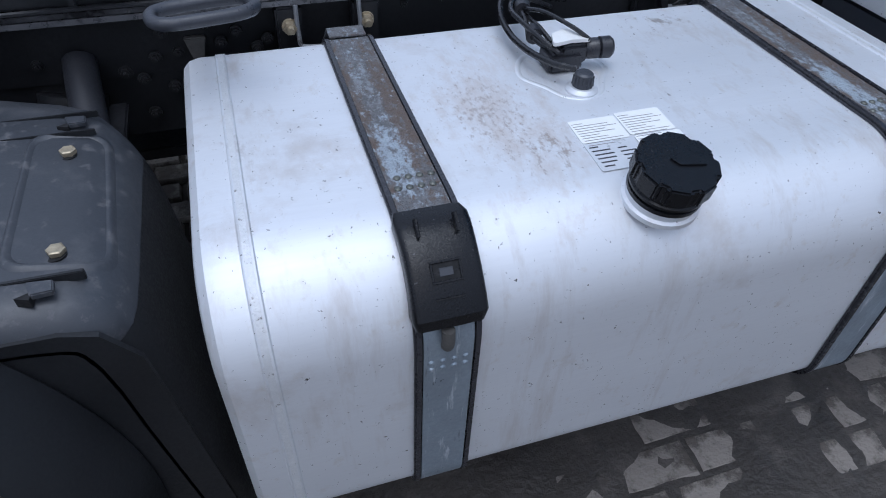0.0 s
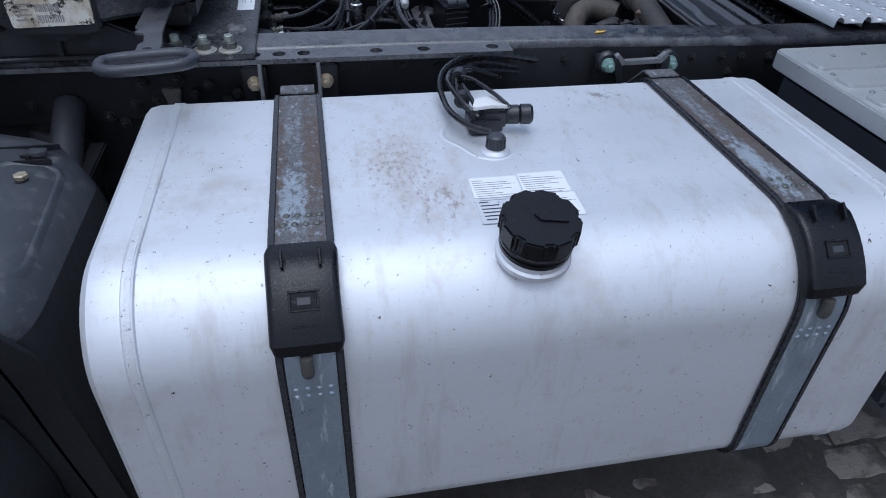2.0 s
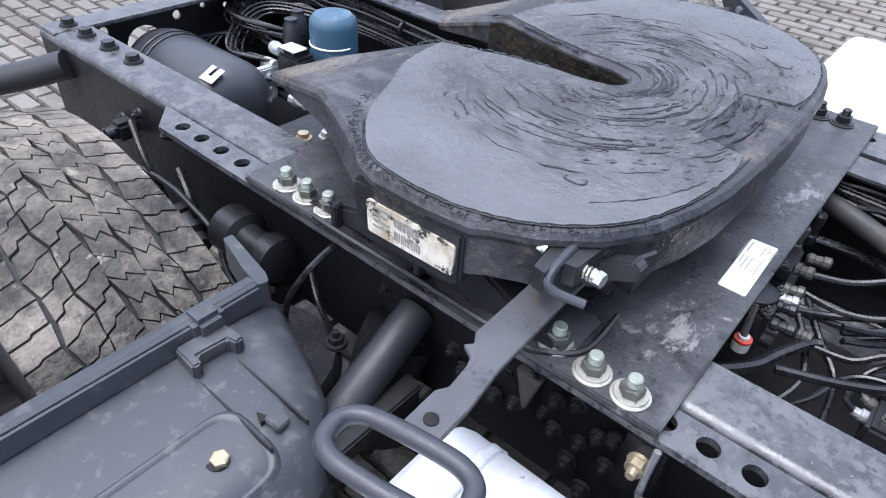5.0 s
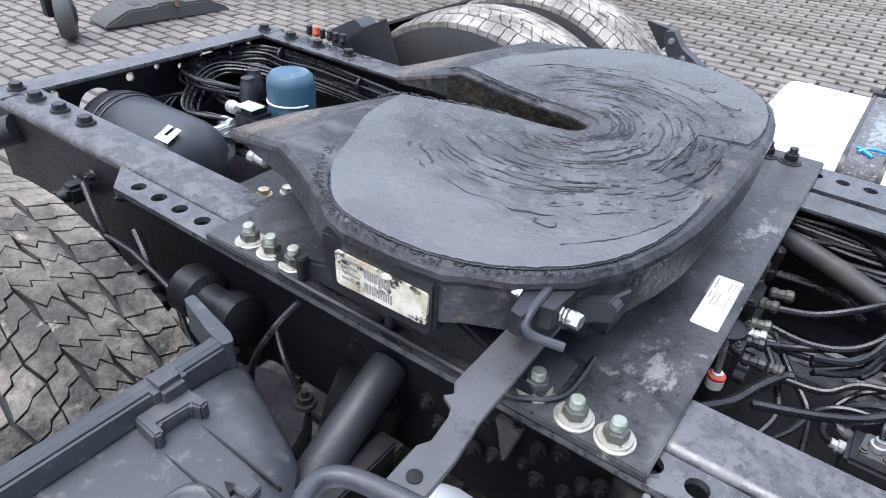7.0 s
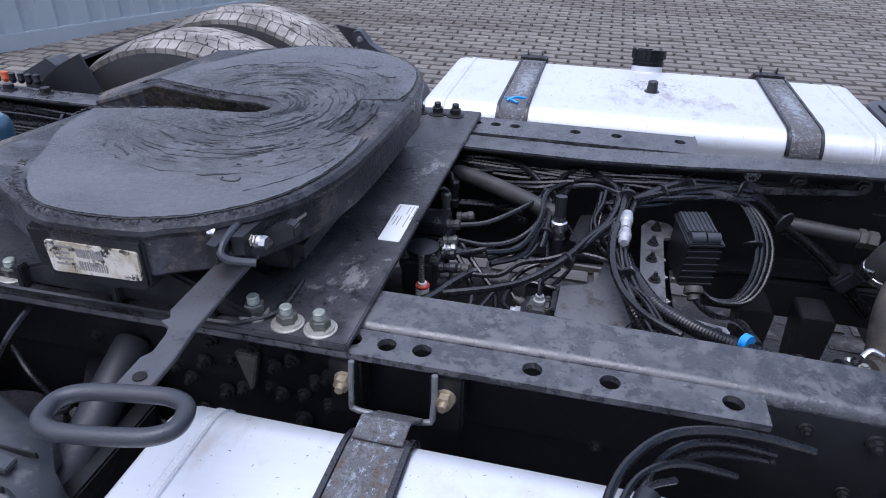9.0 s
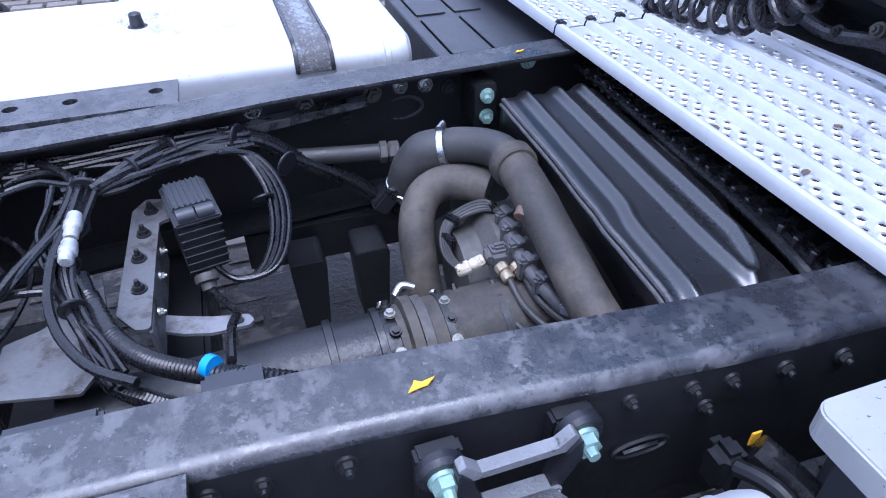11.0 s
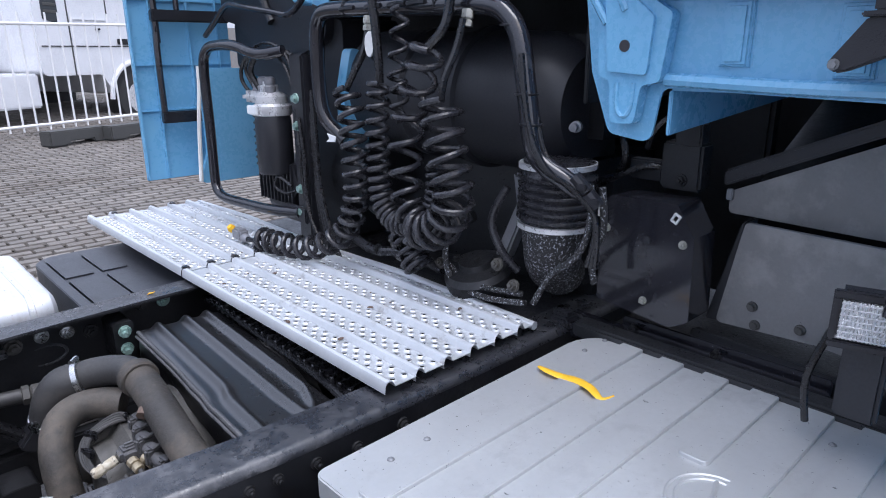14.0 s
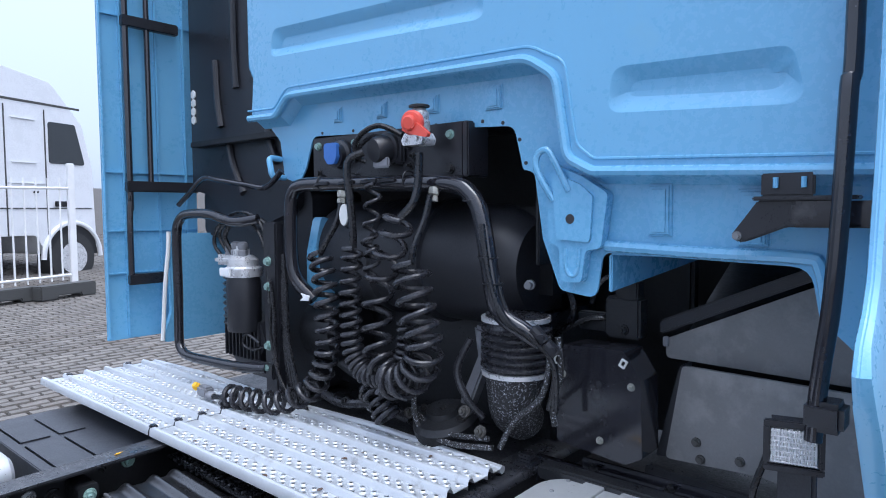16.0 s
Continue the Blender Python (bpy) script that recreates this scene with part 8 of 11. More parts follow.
tube(bm, [(1.007, 0.085, 0.949), (1.008, 0.02, 0.943), (1.004, -0.07, 0.928), (1.000, -0.16, 0.908), (1.000, -0.24, 0.885), (1.015, -0.30, 0.858), (1.06, -0.335, 0.83)], 0.0335, 18, 6)
part("cross_pipe", bm, M_pipe, e)
for p, q, r, mm in (((0.919, 0.184, 0.931), (0.931, 0.178, 0.934), 0.0395, M_steel), ((0.857, 0.220, 0.832), (0.860, 0.215, 0.848), 0.0405, M_steel), ((1.0075, 0.074, 0.9485), (1.0082, 0.046, 0.9465), 0.0405, M_pipe)):
    bm = bmesh.new()
    lathe(bm, p, q, [(r - 0.003, 0), (r, .1), (r, .9), (r - 0.003, 1)], 24)
    part("clamp", bm, mm, e)
part("clamp_screw", cyl(bmesh.new(), (0.912, 0.178, 0.972), (0.928, 0.198, 0.972), 0.006, 10), M_steel, e)
bm = bmesh.new()
cyl(bm, (0.822, 0.205, 0.850), (0.832, 0.185, 0.855), 0.006, 10)
part("clamp_screw", bm, M_steel, e)
bm = bmesh.new()
tube(bm, [(0.978, -0.050, 0.932), (0.968, -0.062, 0.926)], 0.011, 10, 2)
part("rust_stub", bm, M_rusty, e, "rusty welded stub")
for c in e.children_recursive:
    if not c.name.startswith("lower_pipe"):
        c.data.transform(Matrix.Translation((0.010, -0.004, 0.0)))

e = thing("gearbox", (1.05, 0, 0.5), "dirty grey gearbox casting with a round flange", "gearbox")
bm = bmesh.new()
lathe(bm, (0.90, 0.04, 0.74), (1.35, 0.03, 0.74), [(0.02, 0), (0.09, .02), (0.095, .1), (0.12, .15), (0.125, .3), (0.17, .45), (0.2, .7), (0.2, 1)], 32)
part("housing", bm, M_castgrey, e)
bm = bmesh.new()
lathe(bm, (0.985, 0.085, 0.66), (0.965, 0.045, 0.80), [(0.045, 0), (0.066, .05), (0.066, .55), (0.060, .6), (0.060, .9), (0.054, 1), (0.046, 1.0), (0.042, .93)], 28)
part("flange", bm, M_pipe, e, "brown dusty output neck")
bm = bmesh.new()
lathe(bm, (0.966, 0.047, 0.785), (0.964, 0.043, 0.798), [(0.001, 0), (0.044, 0.02), (0.044, .6), (0.018, .9), (0.001, 1)], 24)
part("cap", bm, M_cast, e)
bm = bmesh.new()
tube(bm, [(0.91, 0.165, 0.72), (0.955, 0.135, 0.775), (1.00, 0.10, 0.79), (1.06, 0.05, 0.78)], 0.040, 18, 5)
part("neck_tube", bm, M_pipe, e)
m = Matrix.Translation((1.042, -0.012, 0.835)) @ Matrix.Rotation(0.42, 4, "Z")
bm = bmesh.new()
box(bm, -0.019, 0.019, -0.062, 0.062, -0.030, 0.018, 0.005, 2, m)
for k in range(5):
    box(bm, -0.015, 0.015, -0.052 + 0.022 * k, -0.042 + 0.022 * k, 0.017, 0.022, 0.002, 1, m)
sensor = part("sensor_box", bm, M_shade, e)
bm = bmesh.new()
box(bm, -0.021, 0.021, -0.067, -0.058, -0.012, 0.022, 0.003, 2, m)
box(bm, -0.021, 0.021, 0.058, 0.067, -0.012, 0.022, 0.003, 2, m)
part("end_flange", bm, M_darkbolt, sensor)
e = thing("pipe_manifold", (0.95, -0.08, 0.8), "grey plastic line manifold with brass unions and clips", "manifold")
bm = bmesh.new()
tube(bm, [(0.999, 0.040, 0.858), (0.990, 0.005, 0.860), (0.980, -0.045, 0.860), (0.978, -0.095, 0.856), (0.988, -0.150, 0.846), (1.006, -0.190, 0.830), (1.035, -0.215, 0.815)], lambda t: 0.0155 - 0.005 * t, 12, 5)
for (x, y, z), w in (((0.994, 0.022, 0.860), 0.020), ((0.986, -0.020, 0.862), 0.0185), ((0.979, -0.066, 0.860), 0.021), ((0.979, -0.104, 0.857), 0.018), ((0.986, -0.142, 0.849), 0.015)):
    m = Matrix.Translation((x, y, z)) @ Matrix.Rotation(0.18, 4, "Z")
    box(bm, -w, w, -0.008, 0.008, -w, w, 0.004, 2, m)
    box(bm, -w * 0.4, w * 0.4, -0.012, 0.012, w - 0.002, w + 0.005, 0.002, 1, m)
part("body", bm, M_connector, e, "grey moulded connector body")
bm = bmesh.new()
box(bm, 0.928, 0.972, -0.072, -0.034, 0.838, 0.866, 0.007, 3)
box(bm, 0.938, 0.962, -0.060, -0.046, 0.862, 0.874, 0.004, 2)
part("side_block", bm, M_connector, e)
for p, q, mm in (((0.878, -0.052, 0.832), (0.925, -0.054, 0.848), M_label), ((0.925, -0.054, 0.848), (0.950, -0.054, 0.852), M_castgrey), ((0.944, -0.072, 0.846), (0.950, -0.104, 0.836), M_brass), ((0.966, -0.080, 0.848), (0.974, -0.108, 0.840), M_brass)):
    bm = bmesh.new()
    lathe(bm, p, q, [(0.008, 0), (0.0115, .1), (0.0115, .45), (0.0085, .5), (0.0105, .6), (0.0105, .95), (0.008, 1)], 10)
    part("union", bm, mm, e)
for pts in ([(0.950, -0.104, 0.836), (0.955, -0.150, 0.820), (0.975, -0.205, 0.812), (1.01, -0.250, 0.810), (1.07, -0.265, 0.80)], [(0.974, -0.108, 0.840), (0.978, -0.150, 0.828), (1.00, -0.205, 0.820), (1.05, -0.238, 0.815), (1.10, -0.25, 0.80)], [(0.93, -0.08, 0.82), (0.935, -0.15, 0.80), (0.965, -0.225, 0.795), (1.02, -0.27, 0.80), (1.08, -0.29, 0.79)]):
    part("line", tube(bmesh.new(), pts, 0.006, 8, 5), M_hose, e)
for k in range(4):
    d = 0.0075 * k
    part("loop_line", tube(bmesh.new(), [(0.998 - d * 0.3, 0.034, 0.864), (0.972, 0.052 + d * 0.4, 0.868 + d * 0.5), (0.935, 0.056 + d, 0.862), (0.905 - d * 0.4, 0.054 + d * 0.5, 0.845), (0.893 - d * 0.5, 0.036, 0.822), (0.898 - d * 0.4, 0.010, 0.802), (0.915, -0.020 - d * 0.4, 0.795)], 0.0044, 8, 5), M_hose, e)
for x, y, z in ((0.978, 0.056, 0.870), (0.912, 0.060, 0.852), (0.896, 0.038, 0.828)):
    bm = bmesh.new()
    box(bm, -0.006, 0.006, -0.014, 0.018, -0.009, 0.011, 0.003, 2, Matrix.Translation((x, y, z)) @ Matrix.Rotation(0.5, 4, "Z"))
    part("tie", bm, M_cable, e)
for x, y, z in ((1.006, -0.192, 0.838), (0.962, -0.224, 0.826), (0.985, -0.238, 0.824)):
    bm = bmesh.new()
    box(bm, -0.011, 0.011, -0.010, 0.010, -0.010, 0.008, 0.003, 2, Matrix.Translation((x, y, z)) @ Matrix.Rotation(0.7, 4, "Z"))
    part("clip", bm, M_bracket, e, "pale clip")
part("thin_lead", tube(bmesh.new(), [(0.87, -0.06, 0.815), (0.875, -0.12, 0.78), (0.90, -0.22, 0.80), (0.93, -0.32, 0.88)], 0.006, 8, 5), M_cable, e)

# black ribbed cover across the frame
e = thing("engine_tunnel_cover", (1.18, 0, 0.8), "black sheet metal cover across the frame with long pressed ridges", "cover")


def cover_z(x, y):
    """Height of the pressed cover: a level lip, one long ridge, then a U-shaped bead round a blind groove."""
    step = 1 / (1 + math.exp((y + 0.145) / 0.012))
    s = x - (1.136 + 0.055 * y) + 0.013 * step
    near = max(0.0, min(1.0, (y + 0.325) / 0.10)) ** 0.5
    z = 0.949 - 0.004 * max(0.0, (-0.034 - s) / 0.018) ** 1.6 - 0.03 * (s + 0.03)
    z += 0.0125 * math.exp(-(s / 0.0105) ** 2)
    mid = 0.0985 - 0.018 * (1 - near) + 0.013 * step
    half = 0.0275 * near
    for c in (mid - half, mid + half):
        z += (0.0135 if near > 0.05 else 0.0085) * math.exp(-((s - c) / 0.0110) ** 2) * (0.62 + 0.38 * near) * max(0.0, min(1.0, (y + 0.36) / 0.03))
    z -= 0.10 * max(0.0, (s - 0.150) / 0.055) ** 1.8
    return z


def cover_fall(y):
    """How far the cover's ends roll down beside the rails."""
    return 0.10 * max(0.0, (y - 0.285) / 0.105) ** 2.2 + 0.05 * max(0.0, (-0.295 - y) / 0.105) ** 2.2


bm = bmesh.new()
secs = []
N = 110
for k in range(N + 1):
    y = -0.40 + 0.79 * k / N
    fall = cover_fall(y)
    lean = 0.055 * y + 0.030 * max(0.0, (y - 0.28) / 0.11) ** 1.5
    wob = 0.002 * math.sin(y * 13 + 1)
    arch = 0.07 * max(0, 1 - (abs(y + 0.02) / 0.30) ** 4)
    row = [bm.verts.new((1.083 + lean + wob, y, 0.82 - fall + arch)), bm.verts.new((1.083 + lean + wob, y, 0.905 - fall + arch * 0.3))]
    for j in range(80):
        x = 1.086 + lean + 0.0030 * j
        row.append(bm.verts.new((x + wob * max(0, 1 - j / 8), y, cover_z(x, y) - fall)))
    secs.append(row)
for a, b in zip(secs, secs[1:]):
    for j in range(len(a) - 1):
        bm.faces.new((a[j], a[j + 1], b[j + 1], b[j]))
r = bmesh.ops.extrude_face_region(bm, geom=bm.faces[:])
for v in [g for g in r["geom"] if isinstance(g, bmesh.types.BMVert)]:
    v.co.z -= 0.004
part("shell", bm, M_heat, e, sharp=60)
bm = bmesh.new()
for off, dz, rad in ((0.0, 0.0, 0.0050), (-0.005, -0.009, 0.0040)):
    tube(bm, [(1.087 + off + 0.055 * y + 0.002 * math.sin(y * 13 + 1) + 0.002 * math.sin(y * 45) * math.exp(-((y + 0.14) / 0.06) ** 2), y, cover_z(1.089 + 0.055 * y, y) + dz - cover_fall(y) + 0.001) for y in [-0.36 + 0.02 * k for k in range(34)]], rad, 8, 2)
part("edge_trim", bm, M_trim, e, "dusty rubber edge trim")
bm = bmesh.new()
prism(bm, rounded([(1.060, 0.865), (1.060, 0.955), (1.070, 0.962), (1.108, 0.962), (1.108, 0.865)], 0.008), "y", 0.352, 0.440, 0.003)
bracket = part("end_bracket", bm, M_black, e, "black bracket on the far web")
for z in (0.938, 0.892):
    part("end_bolt", bolt(bmesh.new(), (1.086, 0.352, z), (-0.25, -1, 0), 0.0125, 0.012, 1.3), M_greenbolt, bracket, "pale green bolt head")
# Added dark sheet, no known part, hides a pale patch behind the cover.
bm = bmesh.new()
box(bm, 1.325, 1.76, -0.41, 0.41, 0.80, 0.82, 0.004)
part("rear_shield", bm, M_black, e)
fl = thing("front_loom", (1.31, 0.0, 0.94), "black corrugated cable loom beneath the walkway's edge", "cables")
for k in range(3):
    part("conduit", tube(bmesh.new(), [(1.318 + 0.013 * k, 0.40, 0.955), (1.312 + 0.012 * k, 0.25, 0.958 - 0.004 * k), (1.305 + 0.012 * k, 0.05, 0.952), (1.298 + 0.013 * k, -0.15, 0.950), (1.285 + 0.016 * k, -0.30, 0.945), (1.275 + 0.02 * k, -0.40, 0.93)], 0.0085, 8, 20, ribs=0.14), M_cable, fl)
rk = random.Random(21)
for k in range(22):
    y = 0.34 - 0.033 * k
    bm = bmesh.new()
    box(bm, -0.020, 0.022, -0.005, 0.005, -0.012, 0.012, 0.002, 1, Matrix.Translation((1.318 + 0.03 * y, y, 0.956)) @ Matrix.Rotation(rk.uniform(-0.3, 0.3), 4, "Z"))
    part("clip", bm, M_cable, fl)

# things in the gap between the near tank and the box lid
bm = bmesh.new()
tube(bm, [(1.06, -0.52, 0.90), (1.10, -0.60, 0.86), (1.08, -0.70, 0.80), (1.10, -0.85, 0.78)], 0.018, 10, 5)
tube(bm, [(1.03, -0.55, 0.82), (1.06, -0.66, 0.78), (1.05, -0.8, 0.74)], 0.012, 10, 5)
tube(bm, [(1.05, -0.70, 0.90), (1.035, -0.74, 0.86), (1.05, -0.78, 0.82), (1.07, -0.75, 0.85), (1.05, -0.70, 0.90)], 0.006, 8, 5)
solo("gap_hoses", bm, M_cable, "black hoses between tank and battery box", "hose", kind="stuff")
bm = bmesh.new()
box(bm, 1.012, 1.05, -0.535, -0.49, 0.84, 0.905, 0.012, 3)
tube(bm, [(1.03, -0.53, 0.89), (1.045, -0.57, 0.90), (1.06, -0.62, 0.88)], 0.010, 10, 4)
solo("gap_unit", bm, M_black, "small black unit on the frame web", "unit")
bm = bmesh.new()
box(bm, 1.067, 1.081, -0.506, -0.5035, 0.879, 0.901, 0.001)
solo("yellow_tag", bm, M_yellow, "small yellow tag hanging in the gap", "tag")

# ---- walkway grating ----
walkway = thing("walkway", (1.49, 0.43, 1.0), "bright galvanised aluminium walkway of perforated planks", "walkway")


def plank(xa, xb, y0, y1, pitch=0.026):
    """A plank along y: a pressed tread field with burred holes between two raised rounded edges."""
    bm = bmesh.new()
    cols = [xa, xa + 0.0015, xa + 0.005, xa + 0.011, xa + 0.017, xa + 0.021, xa + 0.024]
    hts = [1.014, 1.028, 1.0345, 1.0365, 1.0345, 1.0285, 1.0225]
    cols = cols + [xb - 0.006, xb]
    hts = hts + [1.0225, 1.0215]
    a = [[bm.verts.new((x, y, z)) for x, z in zip(cols, hts)] for y in (y0, y1)]
    for j in range(len(cols) - 1):
        bm.faces.new((a[0][j], a[0][j + 1], a[1][j + 1], a[1][j]))
    r = bmesh.ops.extrude_face_region(bm, geom=bm.faces[:])
    for v in [g for g in r["geom"] if isinstance(g, bmesh.types.BMVert)]:
        v.co.z -= 0.0022
    return bm


def burrs(rows, y0, y1, pitch):
    """Raised rims, each round a flat black disc that paints the hole's shade."""
    rim, hole = ([], []), ([], [])
    n = 10
    for q, x in enumerate(rows):
        cnt = int((y1 - y0 - 0.03) / pitch)
        for k in range(cnt):
            y = y0 + 0.018 + pitch * (k + 0.5 * (q % 2))
            for (vs, fs), prof in ((rim, [(0.0096, 1.0222), (0.0072, 1.0262), (0.0061, 1.0264), (0.0056, 1.0230)]),):
                base = len(vs)
                for rr, z in prof:
                    vs += [(x + rr * math.cos(2 * math.pi * j / n), y + rr * math.sin(2 * math.pi * j / n), z) for j in range(n)]
                for ring in range(len(prof) - 1):
                    fs += [(base + ring * n + j, base + ring * n + (j + 1) % n, base + ring * n + n + (j + 1) % n, base + ring * n + n + j) for j in range(n)]
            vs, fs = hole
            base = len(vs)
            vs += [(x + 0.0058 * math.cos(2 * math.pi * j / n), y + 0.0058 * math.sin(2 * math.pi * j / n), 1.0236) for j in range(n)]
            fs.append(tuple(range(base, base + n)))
    return rim, hole


GX = [1.279, 1.352, 1.425, 1.498, 1.571, 1.644]
for y0, y1 in ((-0.455, 0.445), (0.452, 1.300)):
    for k, xa in enumerate(GX):
        xb = xa + (0.073 if k < 5 else 0.058)
        pk = part("plank", plank(xa, xb, y0, y1), M_grate, walkway, sharp=30)
        rows = [xa + 0.031, xa + 0.046, xa + 0.061] if k != 5 else [xa + 0.031, xa + 0.046]
        rim, hole = burrs(rows, y0, y1, 0.038)
        part("burr_rims", rim, M_grate, pk, sharp=60)["kind"] = "stuff"
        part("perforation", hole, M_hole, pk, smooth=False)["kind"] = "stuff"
    bm = bmesh.new()
    tube(bm, [(1.703, y0, 1.018), (1.706, (y0 + y1) / 2, 1.028), (1.703, y1, 1.018)], 0.010, 8, 1)
    part("edge_bar", bm, M_grate, walkway)
for x in (1.40, 1.66):
    bm = bmesh.new()
    box(bm, x - 0.02, x + 0.02, -0.44, 1.28, 0.962, 1.0205, 0.003)
    part("bearer", bm, M_black, walkway)
for k, y in ((0, 0.448), (1, 0.448), (2, 0.448), (3, 0.448), (1, 1.27), (4, 1.28)):
    bm = bmesh.new()
    box(bm, GX[k] + 0.005, GX[k] + 0.024, y - 0.012, y + 0.012, 1.031, 1.040, 0.003)
    part("clip", bm, M_rubber, walkway)
rq = random.Random(17)
bm = bmesh.new()
for k in range(26):
    x, y = rq.uniform(1.30, 1.69), rq.uniform(-0.42, 0.5)
    s = rq.uniform(0.004, 0.010)
    m = Matrix.Translation((x, y, 1.0265)) @ Matrix.Rotation(rq.uniform(0, 6), 4, "Z") @ Matrix.Diagonal((s, s * 0.6, s * 0.3, 1))
    bmesh.ops.create_icosphere(bm, subdivisions=1, radius=1, matrix=m)
solo("dead_leaves", bm, M_rusty, "crumpled brown leaf bits on the walkway", "leaves", kind="stuff")

# ---- battery box with its lid, far box ----
lid = thing("battery_box", (1.4, -0.87, 0.45), "battery box with a dull aluminium lid with pressed ribs", "battery box")
bm = bmesh.new()
out = arc_rounded([(1.066, -0.548), (1.066, -1.18), (1.800, -1.18), (1.800, -0.540)], [0.02, 0.03, 0.02, 0.09], 6)
prism(bm, out, "z", 0.966, 1.004, 0.012, 4)
part("lid", bm, M_lid, lid)
for k, y in enumerate((-0.655, -0.745, -0.835, -0.925, -1.015, -1.105)):
    bm = bmesh.new()
    x0 = 1.50 if k == 3 else 1.085
    prism(bm, rounded([(x0, y - 0.024), (1.79, y - 0.024), (1.79, y + 0.024), (x0, y + 0.024)], 0.012), "z", 1.0020, 1.0115, 0.0042, 3)
    part("rib", bm, M_lid, lid)
for x, y in ((1.171, -0.604), (1.248, -0.602), (1.703, -0.589), (1.775, -0.591), (1.100, -0.70), (1.120, -0.79), (1.687, -0.941), (1.760, -0.941), (1.118, -1.06), (1.19, -1.06), (1.70, -1.06)):
    bm = bmesh.new()
    lathe(bm, (x, y, 1.0035), (x, y, 1.0075), [(0.0062, 0), (0.0056, .5), (0.0028, 1)], 12)
    part("rivet", bm, M_link, lid)
bm = bmesh.new()
for r in (0.062, 0.050):
    tube(bm, [(1.43 + r * math.cos(k * math.pi / 12), -0.99 + r * math.sin(k * math.pi / 12), 1.004) for k in range(24)], 0.003, 6, 1, True)
for a in (0.3, 2.4, 4.5):
    tube(bm, [(1.43, -0.99, 1.004), (1.43 + 0.05 * math.cos(a), -0.99 + 0.05 * math.sin(a), 1.004)], 0.004, 6, 1)
part("round_emblem", bm, M_lid, lid, "round pressed emblem")
bm = bmesh.new()
box(bm, 1.085, 1.785, -1.165, -0.565, 0.50, 0.972, 0.02)
part("box", bm, M_plastic, lid)
bm = bmesh.new()
for k in range(5):
    box(bm, 1.060, 1.078, -1.15 + 0.0, -0.95, 0.58 + 0.07 * k, 0.61 + 0.07 * k, 0.003)
part("side_ribs", bm, M_plastic, lid)
bm = bmesh.new()
pts = [(1.566, -0.577), (1.560, -0.600), (1.566, -0.630), (1.572, -0.665), (1.562, -0.700), (1.548, -0.732), (1.574, -0.742)]
tube(bm, [(x, y, 1.0125 + 0.002 * math.sin(k * 2)) for k, (x, y) in enumerate(pts)], lambda t: 0.0085 * (0.30 + math.sin(math.pi * min(1, t + 0.05))), 8, 5, flat=0.3)
solo("willow_leaf", bm, M_yellow, "long curled bright yellow leaf on the lid", "leaf", "fallen leaves")
for x, y, z, s in ((0.716, -0.405, 1.0025, 0.65), (1.177, 0.40, 1.0025, 0.5)):
    bm = bmesh.new()
    prism(bm, [(x - 0.024 * s, y - 0.010 * s), (x - 0.012 * s, y + 0.004 * s), (x - 0.008 * s, y + 0.012 * s), (x + 0.002 * s, y + 0.005 * s), (x + 0.026 * s, y + 0.010 * s), (x + 0.010 * s, y - 0.004 * s), (x - 0.006 * s, y - 0.006 * s)], "z", z, z + 0.002, 0.0004, 1)
    solo("fallen_leaf", bm, M_yellow, "small yellow leaf on the frame rail", "leaf", "fallen leaves")
e = thing("far_battery_box", (1.25, 0.82, 0.4), "dark grey plastic box with ribbed lid beside the far tank", "box")
bm = bmesh.new()
out = arc_rounded([(1.045, 0.50), (1.045, 1.13), (1.75, 1.13), (1.75, 0.50)], [0.02, 0.09, 0.02, 0.02], 6)
prism(bm, out, "z", 0.45, 0.955, 0.018, 3)
part("box", bm, M_plastic, e)
for x0, x1, y0, y1 in ((1.075, 1.16, 0.54, 0.80), (1.18, 1.26, 0.54, 0.80), (1.075, 1.16, 0.83, 1.06), (1.18, 1.26, 0.83, 1.06)):
    bm = bmesh.new()
    box(bm, x0, x1, y0, y1, 0.950, 0.959, 0.004)
    part("lid_panel", bm, M_plastic, e)
bm = bmesh.new()
box(bm, 1.041, 1.046, 1.02, 1.07, 0.75, 0.88, 0.001)
part("sticker", bm, M_foil, e)


# ---- the cab's back ----
cab = thing("truck_cab", (2.3, 0, 0.9), "light blue truck cab seen from behind with pressed back wall", "truck cab")
WXF = 1.69
lip = [(0.545, 1.935), (0.40, 1.930), (0.337, 1.986), (-0.535, 1.963), (-0.606, 1.915), (-0.635, 1.741), (-0.694, 1.710), (-1.212, 1.690)]
bm = bmesh.new()
outline = rounded([(-1.212, 3.45), (0.555, 3.45), (0.555, 2.10), (0.530, 2.06), *lip], [0.02, 0.02, 0.03, 0.02, 0.02, 0.02, 0.06, 0.10, 0.05, 0.04, 0.02, 0.01], 6)
FIELDS = [[(-0.735, 1.915), (-0.722, 1.825), (-1.085, 1.805), (-1.060, 1.905)], [(0.41, 2.20), (0.43, 2.115), (-0.42, 2.072), (-0.40, 2.162)], [(-0.735, 2.42), (-0.722, 2.20), (-1.085, 2.18), (-1.060, 2.41)], [(0.41, 2.75), (0.43, 2.35), (-0.42, 2.30), (-0.40, 2.7)]]


def wall_ring(pts, x):
    return [bm.verts.new((x, y, z)) for y, z in pts]


def ring_edges(r):
    return [bm.edges.get((a, b)) or bm.edges.new((a, b)) for a, b in zip(r, r[1:] + r[:1])]


